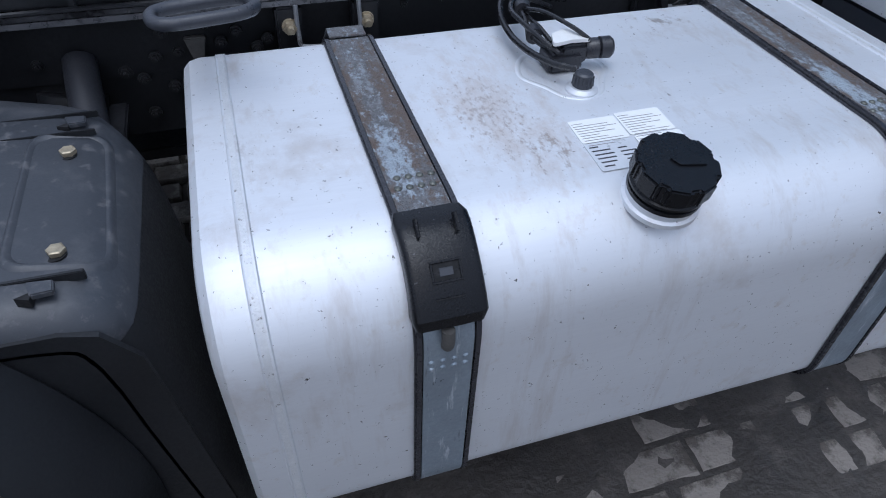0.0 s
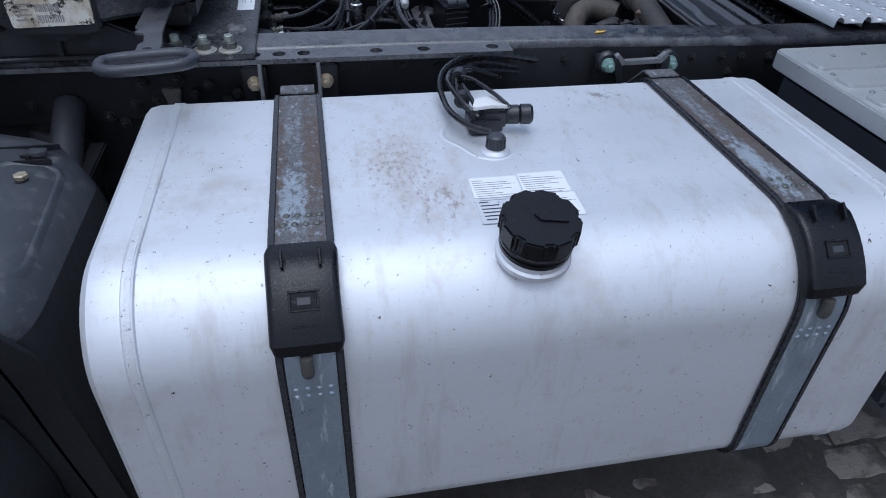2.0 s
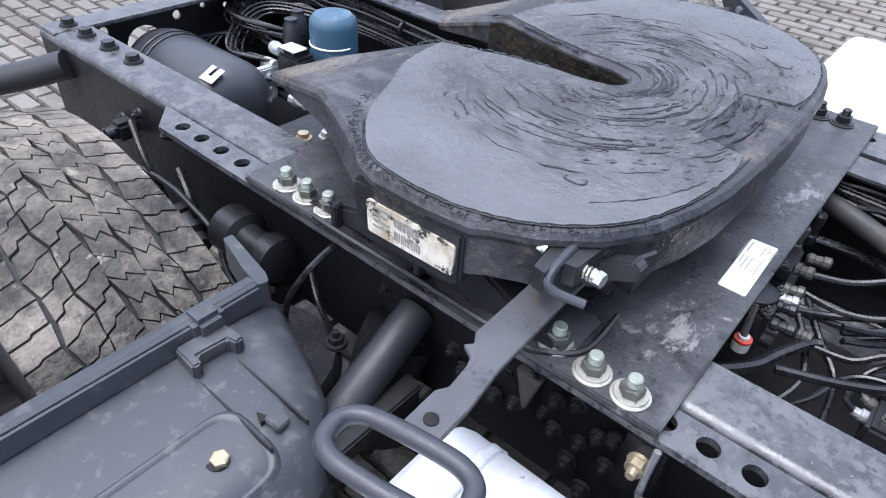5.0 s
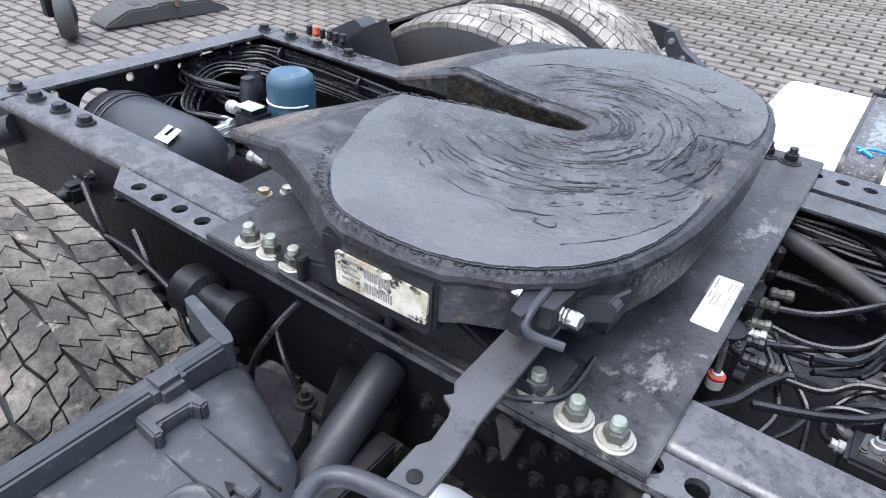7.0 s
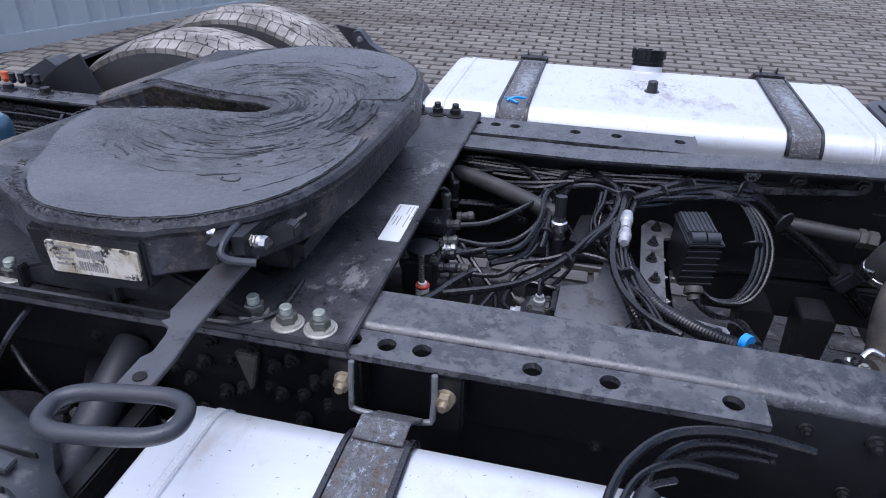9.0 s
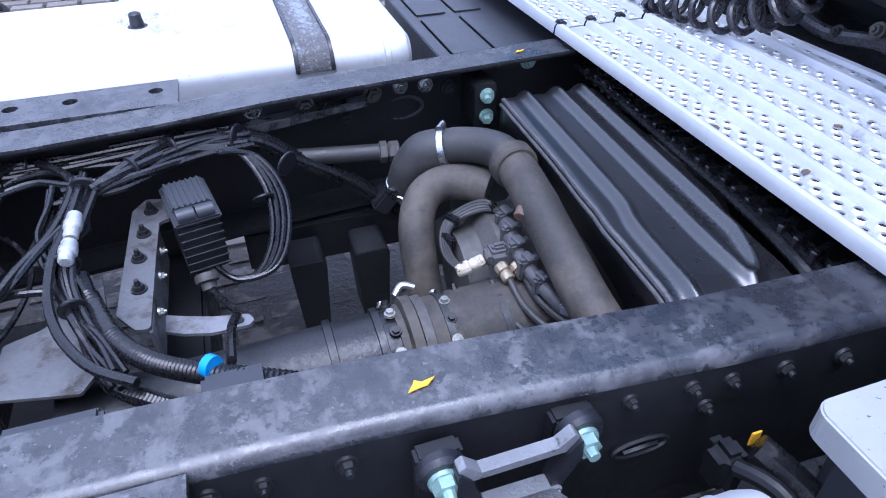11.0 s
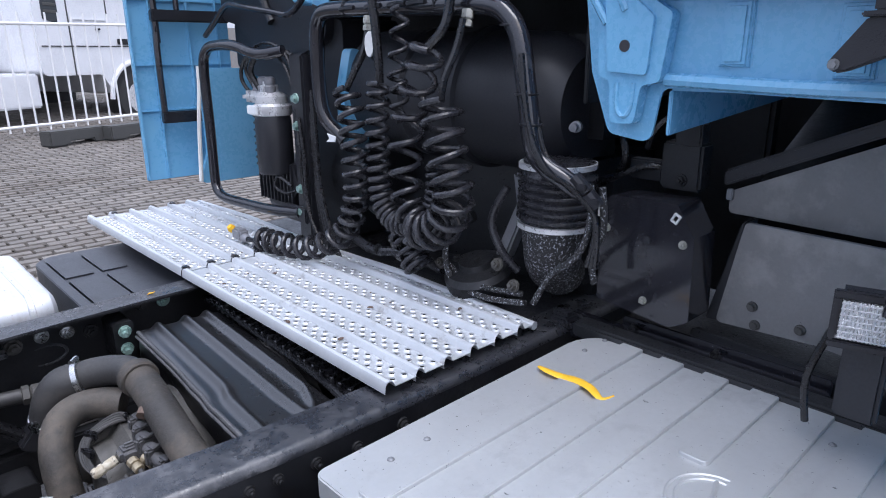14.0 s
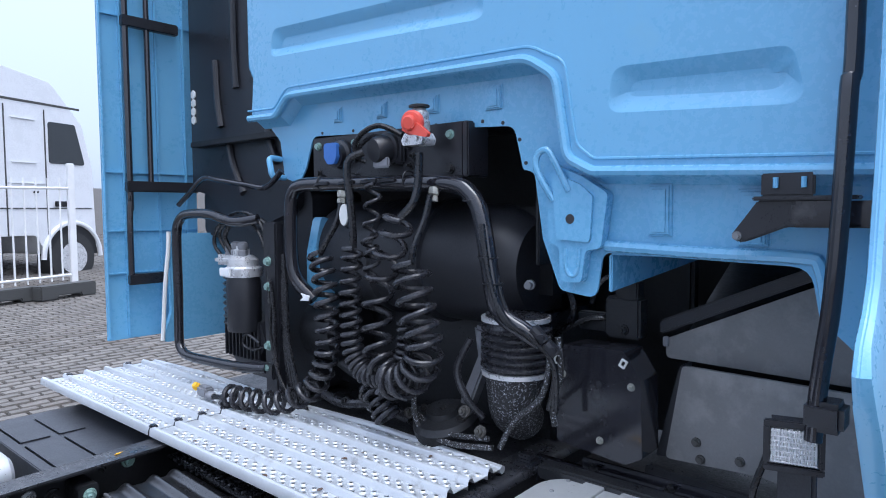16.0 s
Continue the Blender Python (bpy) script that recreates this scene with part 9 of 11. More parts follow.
def bridge(a, b):
    for j in range(len(a)):
        bm.faces.new((a[j], a[(j + 1) % len(a)], b[(j + 1) % len(b)], b[j]))


def shrunk(pts, d):
    c = Vector((sum(p[0] for p in pts) / len(pts), sum(p[1] for p in pts) / len(pts)))
    out = []
    for p in pts:
        v = Vector(p) - c
        out.append(tuple(c + Vector((v.x * (1 - d / abs(v.x) if abs(v.x) > d else 0), v.y * (1 - d / abs(v.y) if abs(v.y) > d else 0)))))
    return out


# the wall's face with sunk fields; its edge rolls back
front = wall_ring(shrunk(outline, 0.010), WXF)
mid1, mid2, back = wall_ring(shrunk(outline, 0.003), WXF + 0.003), wall_ring(outline, WXF + 0.010), wall_ring(outline, WXF + 0.045)
bridge(front, mid1), bridge(mid1, mid2), bridge(mid2, back)
loops = ring_edges(front)
for f in FIELDS:
    o = rounded(f, 0.030, 6)
    n = len(o)
    c = Vector((sum(p[0] for p in o) / n, sum(p[1] for p in o) / n))
    zs = [p[1] for p in o]

    def sunk(inset, d):
        return [bm.verts.new((WXF + d, y, z)) for y, z in (shrunk(o, inset) if inset else o)]

    r0, r1, r2, r3 = sunk(0, 0), sunk(0.005, 0.002), sunk(0.030, 0.017), sunk(0.036, 0.018)
    loops += ring_edges(r0)
    bridge(r0, r1), bridge(r1, r2), bridge(r2, r3)
    bm.faces.new(r3)
bmesh.ops.triangle_fill(bm, use_beauty=True, edges=loops)
part("back_wall", bm, M_blue, cab, sharp=14)
# rolled bead along the lower lip
bm = bmesh.new()
tube(bm, [(WXF - 0.004, y, z) for y, z in rounded(lip, [0, 0.04, 0.06, 0.10, 0.05, 0.04, 0.03, 0], 5)], 0.011, 8, 1)
part("lip_bead", bm, M_blue, cab)
bm = bmesh.new()
tube(bm, [(WXF - 0.0005, y + 0.010 * (1 if y > -0.58 else 0), z + 0.026) for y, z in rounded([(q[0] - (0.02 if -0.65 < q[0] < -0.5 else 0.0), q[1]) for q in lip], [0, 0.04, 0.06, 0.10, 0.05, 0.04, 0.03, 0], 5)], 0.0035, 6, 1)
part("lip_crease", bm, M_blue, cab)
# recess panel behind the lip with the engine cut-out
RX = 1.742
bm = bmesh.new()
rec = [(0.50, 1.97), (0.505, 1.905), (0.455, 1.86), (0.435, 1.74), (0.36, 1.72), (0.325, 1.765), (0.285, 1.862), (-0.295, 1.838), (-0.462, 1.828), (-0.487, 1.726), (-0.518, 1.718), (-0.541, 1.566), (-0.586, 1.452), (-0.676, 1.440), (-0.690, 1.540), (-1.085, 1.528), (-1.10, 1.44), (-1.205, 1.34), (-1.205, 1.75), (-0.72, 1.76), (-0.69, 2.0), (-0.56, 2.02)]
prism(bm, rounded(rec, [0.01, 0.02, 0.02, 0.02, 0.02, 0.02, 0.03, 0, 0.03, 0.01, 0.02, 0.03, 0.025, 0.025, 0.02, 0.04, 0.03, 0.01, 0.01, 0.01, 0.01, 0.01], 4), "x", RX, RX + 0.006)
part("lower_panel", bm, M_blue, cab)
# the inside of the step between wall and recess
bm = bmesh.new()
for (y0, z0), (y1, z1) in zip(lip, lip[1:]):
    q = [bm.verts.new((x, y, z)) for x, y, z in ((WXF + 0.01, y0, z0 + 0.004), (WXF + 0.01, y1, z1 + 0.004), (RX + 0.004, y1, z1 - 0.028), (RX + 0.004, y0, z0 - 0.028))]
    bm.faces.new(q)
r = bmesh.ops.extrude_face_region(bm, geom=bm.faces[:])
for v in [g for g in r["geom"] if isinstance(g, bmesh.types.BMVert)]:
    v.co.x += 0.003
    v.co.z += 0.003
part("step", bm, M_blue, cab)
# flange of the cut-out, lower sill, pressed tabs
bm = bmesh.new()
tube(bm, [(RX - 0.006, y, z) for y, z in [(-0.700, 1.555), (-0.9, 1.548), (-1.07, 1.545), (-1.10, 1.53), (-1.115, 1.45)]], 0.012, 8, 4)
part("sill_bead", bm, M_blue, cab)
for y, z, w, h in ((0.165, 1.915, 0.022, 0.024), (-0.02, 1.910, 0.024, 0.024), (-0.21, 1.905, 0.024, 0.026), (-0.405, 1.90, 0.028, 0.032), (-0.815, 1.63, 0.028, 0.055), (-0.99, 1.615, 0.03, 0.055)):
    bm = bmesh.new()
    m = Matrix.Translation((RX, y, z))
    for k, (d, q) in enumerate(((0.004, 0.0), (0.009, 0.005), (0.012, 0.011))):
        box(bm, -d, 0.020 - 0.002 * k, -w + q, w - q, -h + q * 0.7, h - q, 0.0035, 3, m)
    part("pressed_tab", bm, M_blue, cab)
# Dark discs stand for the shade inside the punched holes.
for y, z in ((0.24, 1.868), (0.10, 1.864), (-0.06, 1.858), (-0.22, 1.852), (-0.37, 1.847), (-0.43, 1.838), (-0.478, 1.795), (-0.495, 1.74)):
    bm = bmesh.new()
    cyl(bm, (RX - 0.0016, y, z), (RX + 0.002, y, z), 0.0045, 12)
    part("hole", bm, M_ink, cab)
# lifting bracket with a bent wire loop
bm = bmesh.new()
prism(bm, rounded([(-0.565, 1.74), (-0.66, 1.70), (-0.715, 1.665), (-0.70, 1.55), (-0.665, 1.545), (-0.655, 1.475), (-0.605, 1.475), (-0.600, 1.55), (-0.575, 1.56)], 0.014, 4), "x", RX - 0.030, RX - 0.002, 0.006, 2)
part("lift_bracket", bm, M_blue, cab)
bm = bmesh.new()
prism(bm, rounded([(-0.585, 1.715), (-0.655, 1.685), (-0.685, 1.660), (-0.678, 1.562), (-0.598, 1.568)], 0.010, 4), "x", RX - 0.038, RX - 0.026, 0.005, 3)
part("bracket_field", bm, M_blue, cab)
bm = bmesh.new()
tube(bm, [(RX - 0.030, -0.617, 1.548), (RX - 0.030, -0.618, 1.510), (RX - 0.030, -0.624, 1.494), (RX - 0.030, -0.633, 1.489), (RX - 0.030, -0.642, 1.494), (RX - 0.030, -0.648, 1.510), (RX - 0.030, -0.651, 1.548)], 0.0045, 8, 4)
part("tongue_bead", bm, M_blue, cab)
bm = bmesh.new()
cyl(bm, (RX - 0.0390, -0.632, 1.612), (RX - 0.028, -0.632, 1.612), 0.0105, 18)
part("hole", bm, M_ink, cab)
bm = bmesh.new()
tube(bm, [(RX - 0.032, -0.588, 1.652), (RX - 0.045, -0.555, 1.715), (RX - 0.045, -0.553, 1.748), (RX - 0.045, -0.570, 1.762), (RX - 0.045, -0.59, 1.75), (RX - 0.035, -0.628, 1.672)], 0.0075, 8, 5)
part("wire_loop", bm, M_blue, cab)
bm = bmesh.new()
tube(bm, [(RX - 0.01, 0.44, 1.80), (RX - 0.055, 0.435, 1.80), (RX - 0.06, 0.425, 1.77), (RX - 0.055, 0.42, 1.745), (RX - 0.01, 0.42, 1.74)], 0.0095, 10, 5)
part("hook", bm, M_blue, cab)
# underside of the cab above the wheel arch, dark
bm = bmesh.new()
prism(bm, [(1.75, 1.535), (1.75, 1.56), (2.6, 1.70), (2.6, 1.55)], "y", -1.14, -0.70, 0.004)
part("floor_pan", bm, M_blue, cab)
bm = bmesh.new()
prism(bm, [(1.75, 1.535), (1.75, 1.456), (2.20, 1.488), (2.44, 1.506), (2.44, 1.56)], "y", -0.708, -0.700, 0.002)
part("inner_panel", bm, M_blue, cab)
bm = bmesh.new()
box(bm, 2.25, 2.30, -0.70, 0.9, 1.0, 2.0, 0.01)
box(bm, 1.79, 2.3, -0.50, -0.49, 1.50, 1.86, 0.002)
part("engine_bulkhead", bm, M_black, cab)
bm = bmesh.new()
box(bm, 1.75, 2.3, -0.50, 1.05, 1.88, 1.90, 0.002)
part("tunnel_roof", bm, M_black, cab)
# side deflector of the near side
bm = bmesh.new()
rows = []
prof = [(3.2, 1.57), (2.2, 1.555), (1.86, 1.525), (1.78, 1.515), (1.68, 1.495), (1.60, 1.475), (1.54, 1.460), (1.50, 1.43), (1.465, 1.385), (1.43, 1.368), (1.385, 1.385), (1.34, 1.42), (1.25, 1.49), (1.2, 1.53), (1.1, 1.58), (1.0, 1.63), (0.80, 1.74)]
for z, x in prof:
    fl = 0.012 * max(0, min(1, (1.48 - z) / 0.12))
    rows.append([bm.verts.new((p[0], p[1] - 0.014, p[2])) for p in ((x + 0.012, -1.193, z), (x + 0.003, -1.195, z), (x, -1.2, z), (x + 0.004, -1.206 - fl, z), (x + 0.03, -1.211 - fl, z), (x + 0.15, -1.220 - fl * 0.6, z), (x + 0.40, -1.233 - fl * 0.3, z), (2.55, -1.245, z))])
for a, b in zip(rows, rows[1:]):
    for j in range(len(a) - 1):
        bm.faces.new((a[j], a[j + 1], b[j + 1], b[j]))
r = bmesh.ops.extrude_face_region(bm, geom=bm.faces[:])
for v in [g for g in r["geom"] if isinstance(g, bmesh.types.BMVert)]:
    v.co.y += 0.004
defl = thing("side_deflector", (1.9, -1.2, 0.8), "glossy light blue side panel of the cab flaring over the wheel", "side panel")
part("panel", bm, M_blue, defl, sharp=40)
bm = bmesh.new()
box(bm, 2.02, 2.10, -1.2585, -1.252, 1.52, 1.62, 0.001)
sg = part("dark_sticker", bm, M_ink, defl)
# door side beyond it
bm = bmesh.new()
box(bm, 2.56, 3.6, -1.25, -1.15, 1.0, 3.2, 0.04)
part("cab_side", bm, M_blue, cab)
bm = bmesh.new()
prism(bm, rounded([(1.66, 0.98), (1.80, 1.04), (2.2, 1.05), (2.32, 0.80), (2.20, 0.55), (2.0, 0.80), (1.75, 0.86)], 0.03), "y", -1.24, -1.13, 0.012)
part("wheel_arch_rim", bm, M_blue, cab)
# tube rail behind the cab edge
bm = bmesh.new()
tube(bm, [(1.622, -1.165, 3.0), (1.620, -1.160, 1.95), (1.612, -1.155, 1.81), (1.606, -1.149, 1.62), (1.600, -1.142, 1.484), (1.600, -1.132, 1.396), (1.600, -1.125, 1.32), (1.600, -1.122, 1.27)], 0.0135, 14, 5)
tr = thing("deflector_tube", (1.6, -1.135, 1.2), "bent black tube that carries the side panel", "tube")
part("tube", bm, M_gloss, tr)
bm = bmesh.new()
box(bm, 1.58, 1.64, -1.165, -1.110, 1.288, 1.335, 0.008)
part("clamp", bm, M_cover, tr)
e = thing("hinge_bracket", (1.70, -1.05, 1.6), "black steel hinge bracket bolted to the cab wall", "bracket")
bm = bmesh.new()
box(bm, 1.676, 1.687, -1.100, -1.018, 1.652, 1.694, 0.003)
part("slotted_plate", bm, M_cover, e)
bm = bmesh.new()
prism(bm, [(-0.972, 1.585), (-0.985, 1.572), (-1.00, 1.575), (-1.06, 1.60), (-1.13, 1.60), (-1.14, 1.645), (-1.03, 1.65), (-1.015, 1.645)], "x", 1.668, 1.682, 0.003)
part("arm", bm, M_cover, e)
bm = bmesh.new()
box(bm, 1.655, 1.70, -1.165, -1.01, 1.645, 1.652, 0.002)
part("hinge_leaf", bm, M_cover, e)
bm = bmesh.new()
box(bm, 1.655, 1.70, -1.19, -1.07, 1.60, 1.643, 0.006)
part("hinge_block", bm, M_gloss, e)
for y in (-1.042, -1.085):
    bm = bmesh.new()
    tube(bm, [(1.6735, y, 1.666), (1.6735, y, 1.684)], 0.0045, 10, 1)
    part("slot", bm, M_blue, e)
part("bolt", bolt(bmesh.new(), (1.667, -0.983, 1.584), (-1, 0, 0), 0.0052), M_link, e)
e = thing("work_lamp", (1.66, -1.06, 1.17), "square black work lamp with a ribbed clear lens", "lamp")
bm = bmesh.new()
b = bmesh.new()
box(b, -0.045, 0.0, -0.045, 0.045, -0.04, 0.04, 0.012, 3)
m = Matrix.Translation((1.685, -1.075, 1.240)) @ Matrix.Rotation(0.25, 4, "Z")
b.transform(m)
merge(bm, b)
part("housing", bm, M_cover, e)
bm = bmesh.new()
box(bm, -0.0495, -0.0455, -0.034, 0.034, -0.029, 0.029, 0.001, 1, m)
part("reflector", bm, M_reflector, e)
for k in range(7):
    bm = bmesh.new()
    z = -0.0255 + 0.0085 * k
    box(bm, -0.0545, -0.0530, -0.034, 0.034, z - 0.0012, z + 0.0012, 0.0004, 1, m)
    part("lens_bar", bm, M_lens, e)
for k in range(14):
    bm = bmesh.new()
    box(bm, -0.0535, -0.050, -0.034 + 0.00486 * k, -0.0303 + 0.00486 * k, -0.029, 0.029, 0.0012, 1, m)
    part("lens_rib", bm, M_lens, e)
bm = bmesh.new()
for a in ((-0.045, 0.045, 0.032, 0.043), (-0.045, 0.045, -0.043, -0.032), (-0.045, -0.036, -0.032, 0.032), (0.036, 0.045, -0.032, 0.032)):
    box(bm, -0.054, -0.043, a[0], a[1], a[2], a[3], 0.002, 2, m)
part("bezel", bm, M_cover, e)
part("lead", tube(bmesh.new(), [(1.68, -1.035, 1.20), (1.67, -1.015, 1.12), (1.68, -1.02, 1.04)], 0.006, 8, 4), M_cable, e)
bm = bmesh.new()
box(bm, 1.69, 1.71, -1.11, -1.05, 1.06, 1.20, 0.006)
part("foot", bm, M_shade, e)
# front wheel arch panels and the box behind the cab
e = thing("wheel_arch_liner", (2.1, -0.95, 0.9), "dusty dark plastic wheel arch panels under the cab", "wheel arch")
for poly, x, mm in (([(-0.727, 1.274), (-0.727, 1.320), (-1.025, 1.459), (-1.15, 1.516), (-1.15, 1.266)], 2.00, M_arch), ([(-0.785, 1.271), (-1.15, 1.264), (-1.15, 1.03), (-0.95, 1.055), (-0.748, 1.046)], 1.95, M_arch), ([(-0.72, 1.04), (-1.14, 1.015), (-1.14, 0.93), (-0.72, 0.98)], 1.90, M_cast)):
    bm = bmesh.new()
    prism(bm, rounded(poly, 0.012), "x", x, x + 0.012, 0.003)
    part("panel", bm, mm, e)
bm = bmesh.new()
prism(bm, [(-0.722, 1.044), (-0.776, 1.268), (-0.785, 1.271), (-0.750, 1.046)], "x", 1.956, 2.02, 0.003)
part("folded_edge", bm, M_shade, e)
bm = bmesh.new()
prism(bm, [(-0.715, 1.330), (-0.715, 1.365), (-1.15, 1.560), (-1.15, 1.530)], "x", 1.985, 2.04, 0.005)
part("upper_rail", bm, M_shade, e)
bm = bmesh.new()
prism(bm, [(-0.735, 1.302), (-0.735, 1.326), (-0.722, 1.326), (-0.722, 1.302)], "x", 1.990, 2.0, 0.002)
part("edge_clip", bm, M_bracket, e)
bm = bmesh.new()
prism(bm, [(2.0, 1.272), (2.012, 1.272), (2.5, 1.50), (2.5, 1.51)], "y", -1.14, -0.74, 0.003)
part("arch_top", bm, M_black, e)
for y, z in ((-0.82, 1.10), (-0.915, 1.078), (-0.83, 1.062)):
    part("bolt", bolt(bmesh.new(), (1.948, y, z), (-1, 0, 0), 0.007), M_castgrey, e)
bm = bmesh.new()
box(bm, 1.78, 1.83, -1.15, -0.50, 0.985, 1.02, 0.006)
box(bm, 1.83, 2.4, -1.2, -0.49, 0.93, 0.96, 0.006)
part("front_beam", bm, M_cast, e)
bm = bmesh.new()
prism(bm, [(-0.72, 1.50), (-1.14, 1.52), (-1.14, 1.1), (-0.5, 1.0), (-0.5, 1.5)], "x", 2.45, 2.47)
part("arch_back", bm, M_black, e)
e = thing("cross_rails", (1.88, -0.72, 0.97), "black steel cross rails with worn edges before the wheel arch", "rail")
for x0, x1, y0, y1, z0, z1 in ((1.806, 1.828, -0.985, -0.470, 0.965, 1.000), (1.862, 1.884, -1.00, -0.440, 0.970, 1.004), (1.892, 1.906, -1.00, -0.560, 0.985, 1.018), (1.944, 1.956, -0.930, -0.700, 0.975, 1.004)):
    bm = bmesh.new()
    box(bm, x0, x1, y0, y1, z0, z1, 0.004, 2)
    part("rail", bm, M_gloss, e)
for x, y in ((1.873, -0.60), (1.873, -0.79), (1.817, -0.90), (1.817, -0.62)):
    part("bolt", bolt(bmesh.new(), (x, y, 1.003 if x > 1.85 else 0.999), (0, 0, 1), 0.008, 0.006), M_darkbolt, e)
bm = bmesh.new()
box(bm, 1.795, 1.845, -0.475, -0.425, 0.955, 1.012, 0.006, 2)
box(bm, 1.800, 1.825, -0.470, -0.430, 1.010, 1.024, 0.004, 2)
part("end_block", bm, M_shade, e)
e = thing("air_valve_cover", (1.87, -0.64, 1.05), "glossy black wet cover with cut corners behind the cab", "cover")
bm = bmesh.new()
prism(bm, rounded([(-0.522, 1.068), (-0.520, 1.287), (-0.543, 1.308), (-0.694, 1.311), (-0.735, 1.247), (-0.740, 1.073), (-0.70, 1.050)], 0.006), "x", 1.838, 1.93, 0.005, 2)
part("cover", bm, M_gloss, e)
for y, z in ((-0.538, 1.236), (-0.713, 1.232), (-0.637, 1.093)):
    part("screw", bolt(bmesh.new(), (1.838, y, z), (-1, 0, 0), 0.006, 0.006), M_bolt, e)
for y, z, a in ((-0.5225, 1.268, 0.0), (-0.694, 1.283, 0.5)):
    bm = bmesh.new()
    m = Matrix.Translation((1.836, y, z)) @ Matrix.Rotation(a, 4, "X")
    for s in (-1, 1):
        box(bm, -0.003, 0.003, s * 0.006 - 0.002, s * 0.006 + 0.002, -0.009, 0.009, 0.001, 1, m)
        box(bm, -0.003, 0.003, -0.008, 0.008, s * 0.008 - 0.002, s * 0.008 + 0.002, 0.001, 1, m)
    part("spring_clip", bm, M_white, e, "white spring clip")
bm = bmesh.new()
box(bm, 1.93, 1.98, -0.69, -0.60, 1.32, 1.42, 0.006)
box(bm, 1.935, 1.975, -0.682, -0.625, 1.41, 1.462, 0.004)
box(bm, 1.94, 1.97, -0.60, -0.52, 1.33, 1.375, 0.004)
part("rear_frame", bm, M_cast, e)
part("frame_bolt", bolt(bmesh.new(), (1.930, -0.65, 1.342), (-1, 0, 0), 0.009, 0.006), M_darkbolt, e)
for pts, rr in (([(1.94, -0.56, 1.40), (1.93, -0.58, 1.44), (1.94, -0.61, 1.47), (1.95, -0.66, 1.46)], 0.006), ([(1.93, -0.50, 1.34), (1.92, -0.52, 1.38), (1.93, -0.50, 1.43), (1.95, -0.46, 1.47)], 0.008), ([(1.94, -0.44, 1.30), (1.92, -0.50, 1.33), (1.93, -0.56, 1.36), (1.95, -0.60, 1.36)], 0.007)):
    part("lead", tube(bmesh.new(), pts, rr, 8, 5), M_cable, e)

# ---- air intake, silencer drum and hose tree behind the cab ----
e = thing("air_filter_drum", (1.93, -0.1, 1.2), "large matt black air filter drum behind the coiled hoses", "air filter")
bm = bmesh.new()
lathe(bm, (1.93, 0.36, 1.50), (1.93, -0.42, 1.48), [(0.10, 0), (0.155, .03), (0.165, .07), (0.165, .34), (0.176, .35), (0.176, .375), (0.165, .385), (0.165, .60), (0.180, .605), (0.180, .635), (0.168, .64), (0.165, .86), (0.15, .94), (0.12, 1)], 40)
part("drum", bm, M_shade, e)
bm = bmesh.new()
box(bm, 1.87, 2.1, -0.46, -0.30, 1.36, 1.64, 0.05, 4)
part("outlet", bm, M_black, e)
bm = bmesh.new()
lathe(bm, (1.85, -0.44, 1.445), (1.815, -0.45, 1.445), [(0.008, 0), (0.013, .2), (0.013, .5), (0.009, .55), (0.009, 1)], 12)
part("sensor", bm, M_bracket, e)
e = thing("intake_bellows", (1.80, -0.43, 1.1), "ribbed rubber intake bellows with steel clamps and speckled elbow", "intake hose")
bm = bmesh.new()
prof = []
for k in range(6):
    prof += [(0.083, 0.12 + k * 0.12), (0.088, 0.15 + k * 0.12), (0.088, 0.19 + k * 0.12), (0.082, 0.22 + k * 0.12)]
lathe(bm, (1.80, -0.425, 1.225), (1.80, -0.43, 1.375), [(0.078, 0), (0.078, .1)] + prof + [(0.078, .9), (0.078, 1)], 32)
part("bellows", bm, M_rubber, e)
for z in (1.232, 1.365):
    bm = bmesh.new()
    lathe(bm, (1.80, -0.427, z - 0.006), (1.80, -0.427, z + 0.006), [(0.080, 0), (0.0865, .05), (0.0865, .95), (0.080, 1)], 32)
    part("clamp", bm, M_alloy, e)
M_speckle = mat("speckled_insulation", (0.02, 0.02, 0.022), 0.45, 0.0, 0.2, 20, 200, 0.5, 90, stains=[((0.50, 0.52, 0.56), 190, 0.55, 0.62, 0.35, None)])
bm = bmesh.new()
tube(bm, [(1.80, -0.425, 1.23), (1.805, -0.42, 1.18), (1.82, -0.41, 1.13), (1.87, -0.40, 1.09)], lambda t: 0.076 - 0.018 * t, 26, 5)
part("elbow", bm, M_speckle, e)
for pts in ([(1.74, -0.555, 1.345), (1.74, -0.56, 1.28), (1.735, -0.54, 1.20), (1.73, -0.47, 1.13), (1.72, -0.435, 1.06)], [(1.76, -0.57, 1.34), (1.765, -0.575, 1.25), (1.76, -0.555, 1.19), (1.765, -0.56, 1.13)], [(1.71, -0.18, 1.20), (1.70, -0.17, 1.12), (1.70, -0.20, 1.06), (1.70, -0.30, 1.045), (1.71, -0.42, 1.06)], [(1.72, -0.16, 1.09), (1.715, -0.25, 1.06), (1.72, -0.40, 1.075)]):
    part("hose", tube(bmesh.new(), pts, 0.0075, 8, 6), M_speckle, e)
bm = bmesh.new()
lathe(bm, (1.78, -0.22, 1.03), (1.75, -0.22, 1.13), [(0.085, 0), (0.088, .45), (0.078, .6), (0.045, .65), (0.043, .8)], 26)
gh = thing("engine_housing", (1.85, -0.2, 0.9), "dirty black engine housing beneath the hoses", "engine")
part("cover", bm, M_cast, gh)
